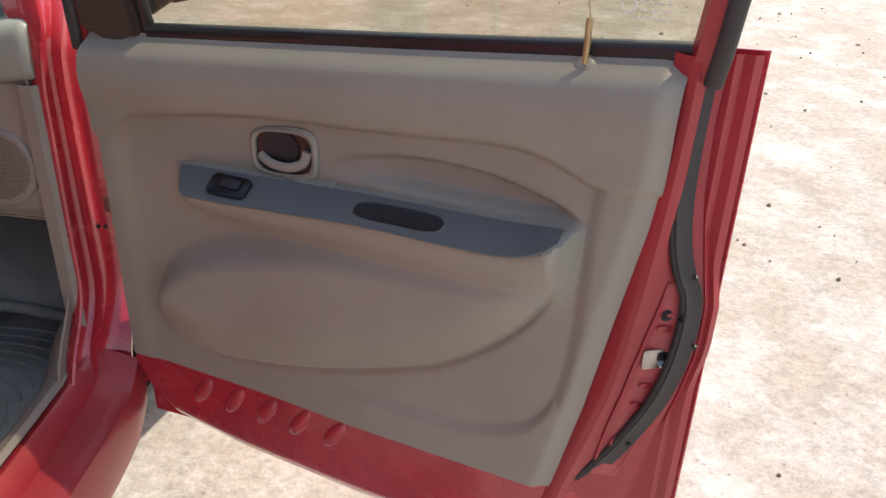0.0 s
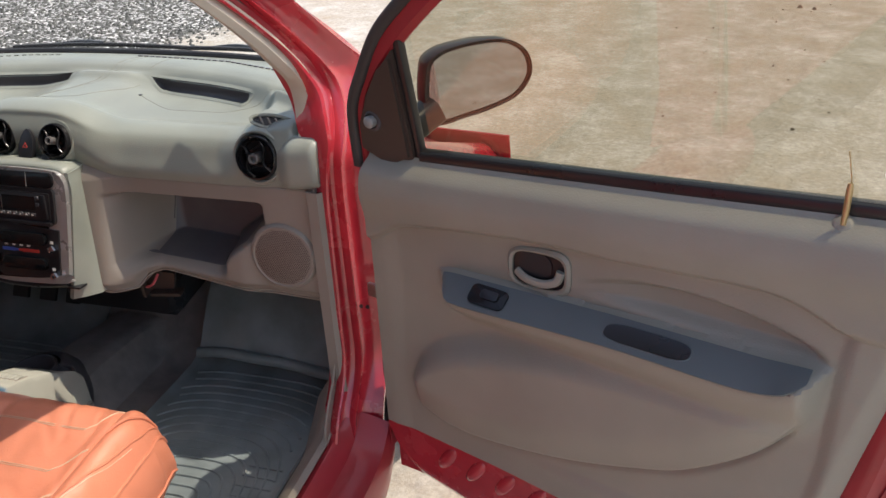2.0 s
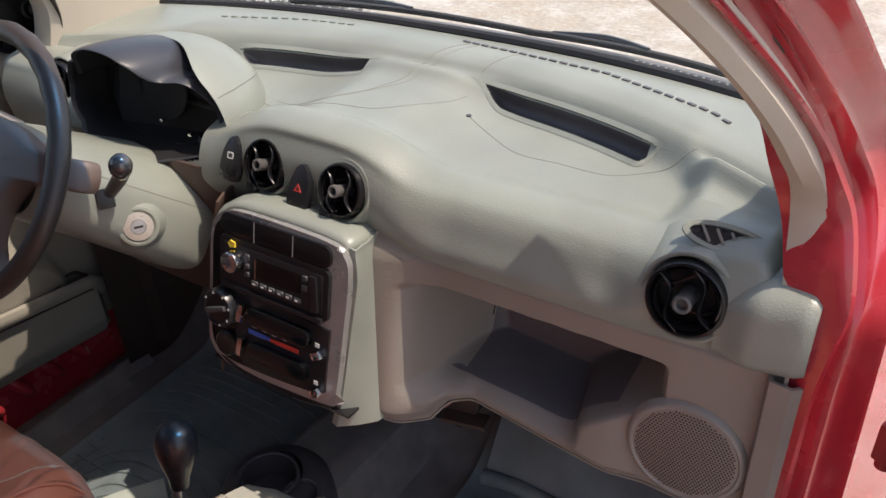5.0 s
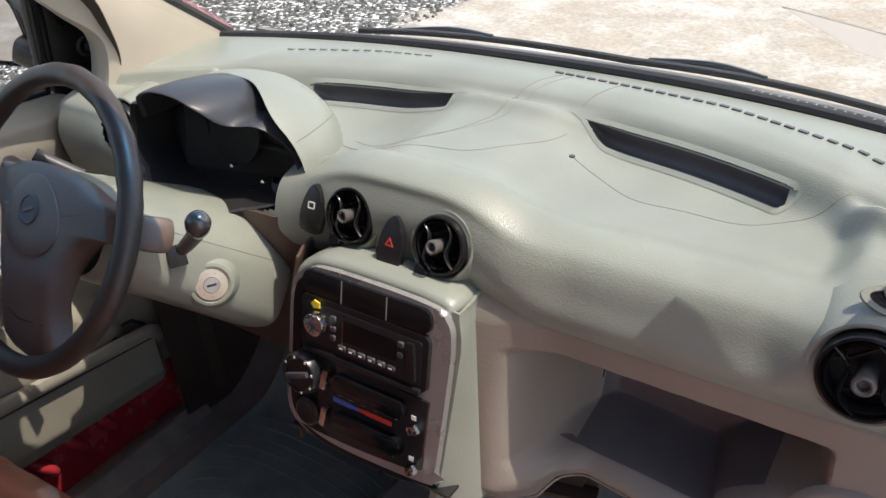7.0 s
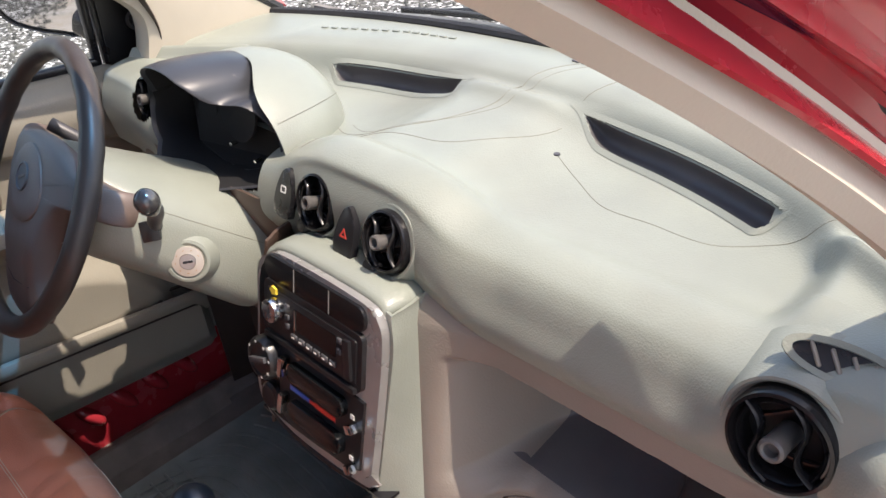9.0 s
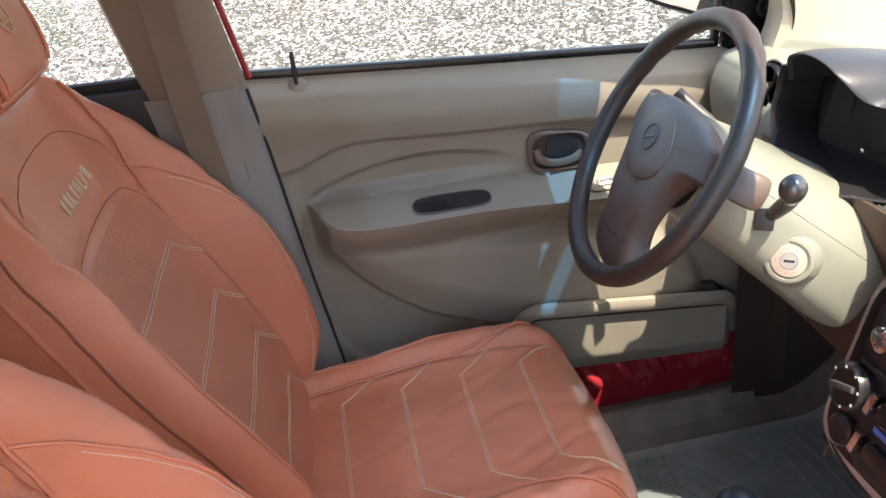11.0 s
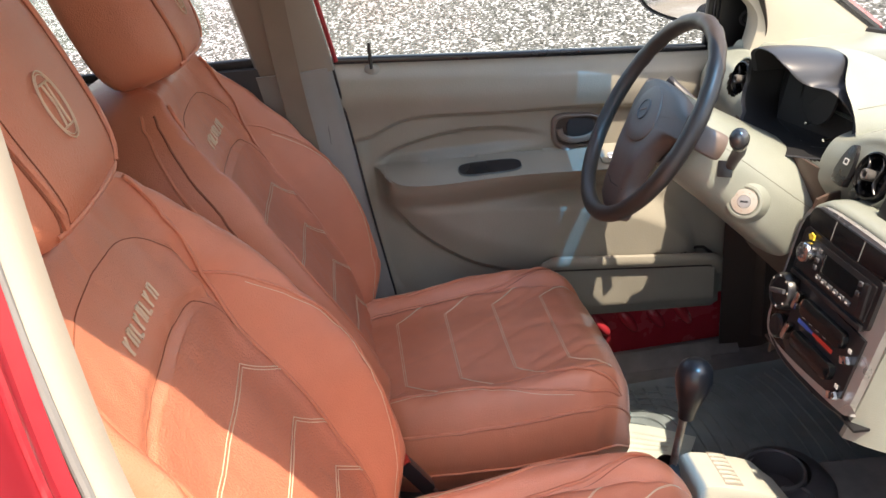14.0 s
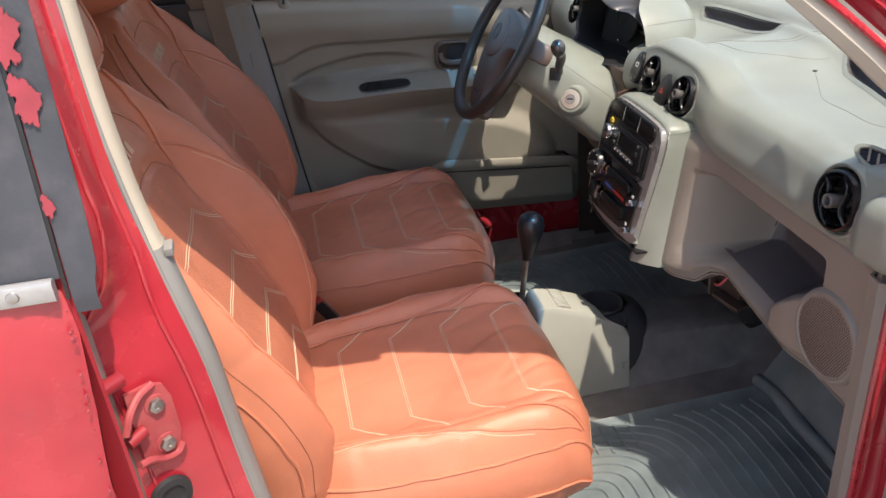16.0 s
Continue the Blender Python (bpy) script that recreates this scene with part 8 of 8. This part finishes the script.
# striker plate
skr = thing("door_striker", "worn steel door striker bolted to the red pillar", "striker", at=(0.69, -0.925, 0.92))
sm_m = facing((0.684, -0.921, 0.918), (0.86, 0.50, 0.0))
part("plate", prism([(-0.022, -0.052), (0.006, -0.052), (0.020, -0.044), (0.026, -0.024), (0.026, 0.024), (0.020, 0.044), (0.006, 0.052), (-0.022, 0.052)], sm_m, 0.004, 0.0015), M_reddusty, skr, "worn painted striker plate")
for y in (0.024, -0.030):
    part("washer", lathe([(0.0125, 0.004), (0.012, 0.0058), (0.0, 0.006)], sm_m @ Matrix.Translation((0.006, y, 0)), 20), M_reddusty, skr)
    part("bolt", lathe([(0.0095, 0.005), (0.0095, 0.008), (0.0085, 0.011), (0.006, 0.012), (0.0035, 0.0122), (0.003, 0.010), (0, 0.010)], sm_m @ Matrix.Translation((0.006, y, 0)), 6), M_steel, skr, "pitted hexagonal bolt head")
part("upper_hook", tube([sm_m @ Vector(p) for p in ((-0.036, 0.014, 0.018), (-0.024, 0.034, 0.014), (-0.008, 0.046, 0.008), (0.010, 0.050, 0.004))], 0.0045, 8, samples=5), M_reddusty, skr, "bent painted hook")
part("lower_hook", tube([sm_m @ Vector(p) for p in ((-0.032, -0.030, 0.018), (-0.018, -0.034, 0.014), (-0.004, -0.046, 0.008), (0.014, -0.049, 0.006), (0.023, -0.040, 0.005))], 0.0045, 8, samples=5), M_reddusty, skr, "bent painted hook")
part("catch_pin", tube([sm_m @ Vector((-0.036, 0.000, 0.014)), sm_m @ Vector((-0.014, 0.002, 0.008))], 0.0075, 10), M_redin, skr, "stubby painted catch pin")
part("buffer_rod", tube([sm_m @ Vector((-0.02, 0.075, 0.006)), sm_m @ Vector((-0.050, 0.078, 0.016))], 0.009, 10), M_redin, car, "red stop stud on the pillar")
part("grommet", lathe([(0.026, 0.0), (0.024, 0.006), (0.016, 0.007), (0.013, 0.003), (0, 0.002)], facing((0.690, -0.926, 0.815), (0.86, 0.50, 0.0)), 22), M_rubber, car, "black rubber grommet")
# belt slide clip on the pillar trim
clip = thing("belt_clip", "pale plastic belt slide clip on the pillar trim", "clip", at=(0.60, -0.87, 1.09))
part("slide", box(pose(0.610, -0.868, 1.090, 0, 8, 0), 0.020, 0.010, 0.010, 0.003), M_greytrim, clip)


def rear_door(side):
    d = thing("rear_door", "closed red rear door with black filmed window frame, paint peeling" if side > 0 else "closed rear door beyond the centre pillar", "car door", "rear doors", mir((0.74, -1.3, 0.5), side))
    mr = lambda p: mir(p, side)
    def skin(u, v):
        y = -0.944 - 0.80 * u - 0.024 * sm(0, 0.35, 1 - v)
        z = 0.30 + (0.825 if side > 0 else 0.74) * v
        x = 0.752 + 0.018 * math.sin(math.pi * min(v * 1.05, 1)) - 0.006 * sm(1.018, 1.006, z - 0.02 * u) - 0.016 * sm(0.05, 0.0, u) - 0.010 * sm(0.95, 1, v)
        return mr((x, y, z))
    part("outer_skin", thicken(grid(skin, 30, 30), -0.004), M_red, d, "glossy red door skin")
    part("front_edge", ribbon([[mr((x, y, z)) for z in (0.30, 0.5, 0.7, 0.9, 1.0, 1.14 if side > 0 else 1.04)] for x, y in ((0.738, -0.944 - 0.0), (0.730, -0.950), (0.722, -0.966), (0.71, -0.99))], 4), M_redin if side > 0 else M_black, d, "worn folded front edge of the door")
    # chips along the edge
    rng = random.Random(3)
    if side > 0:
        for k in range(26):
            z = 0.72 + 0.40 * rng.random() ** 0.7
            r = 0.0007 + 0.0022 * rng.random() ** 2
            part("paint_chip", lathe([(r, 0.0), (r * 0.7, 0.0012), (0, 0.0014)], facing((0.742 + 0.007 * rng.random(), -0.9445 - 0.003 * rng.random() - 0.024 * sm(0, 0.30, 1.145 - z), z), (0.6, 0.8, 0)), 7), M_primer, d)
    if side > 0:
        part("belt_strip", sweep(bmesh.new(), [mr((0.745, -0.950 - 0.08 * k, 1.134 + 0.002 * k)) for k in range(10)], rounded(0.012, 0.022, 0.004, 2)), M_strip2, d, "pale grey belt strip with a rivet")
    if side > 0:
        part("rivet", lathe([(0.006, 0), (0.005, 0.003), (0, 0.004)], facing((0.7515, -0.985, 1.136), (1, 0.1, 0.2)), 12), M_steel, d, "small rivet")
    ln = lambda z: 0.20 * max(z - 1.12, 0)
    fz = (1.12, 1.20, 1.30, 1.40, 1.50)
    if side > 0:
        part("frame_film", ribbon([[mr((0.742 - ln(z), y - dyz * (1 - sm(1.12, 1.165, z)), z)) for z in (1.104, 1.112, 1.122, 1.135, 1.15) + fz[1:]] for y, dyz in ((-0.909, 0.008), (-0.918, 0.004), (-0.929, 0.001), (-0.939, 0.0))], 4, 0.002), M_film, d, "worn black film on the window frame")
        part("window_film_edge", ribbon([[mr((0.741 - ln(z), y, z)) for z in (1.14,) + fz[1:]] for y in (-0.945, -0.97, -1.0)], 4, 0.004), M_film, d, "worn black film beside the window")
        part("window_gap", ribbon([[mr((0.7425 - ln(z), y, z)) for z in fz] for y in (-0.9405, -0.944)], 4, 0.003), M_black, d)
    part("window_glass", thicken(grid(lambda u, v: mr((0.738 - ln(1.16 + 0.34 * v), -0.998 - 0.70 * u, 1.16 + 0.33 * v)), 8, 8), 0.003), M_film if side > 0 else M_glass, d, "filmed rear window" if side > 0 else "clear rear window glass").visible_shadow = side > 0
    if side > 0:
        for k, (y, z, r) in enumerate(((-0.936, 1.352, 0.036), (-0.931, 1.299, 0.030), (-0.937, 1.208, 0.013), (-0.938, 1.42, 0.02))):
            o = [(r * (0.55 + 0.22 * rng.random() + 0.14 * math.sin(3 * a + k) + 0.10 * math.sin(7 * a + 2 * k)) * math.cos(a) * 0.55, r * (0.65 + 0.22 * rng.random() + 0.16 * math.cos(2 * a + k) + 0.08 * math.sin(6 * a + k)) * math.sin(a)) for a in [2 * math.pi * i / 70 for i in range(70)]]
            part("peeled_patch", prism(o, facing((0.7455 - ln(z), y, z), (1, 0, 0.2)), 0.0006), M_primer, d, "patch of peeled film")
    part("inner_lining", thicken(grid(lambda u, v: mr((0.690, (-0.95 if side > 0 else -0.79) - 0.78 * u, 0.35 + (0.738 + 0.024 * u) * v)), 8, 8), 0.02), M_panel if side > 0 else M_darkgrey, d)
    part("inner_belt_seal", sweep(bmesh.new(), [mr((0.70, (-0.98 if side > 0 else -0.905) - 0.1 * k, 1.098 + 0.003 * k)) for k in range(8)], rounded(0.02, 0.02, 0.005, 2)), M_rubber, d)


rear_door(1)
rear_door(-1)
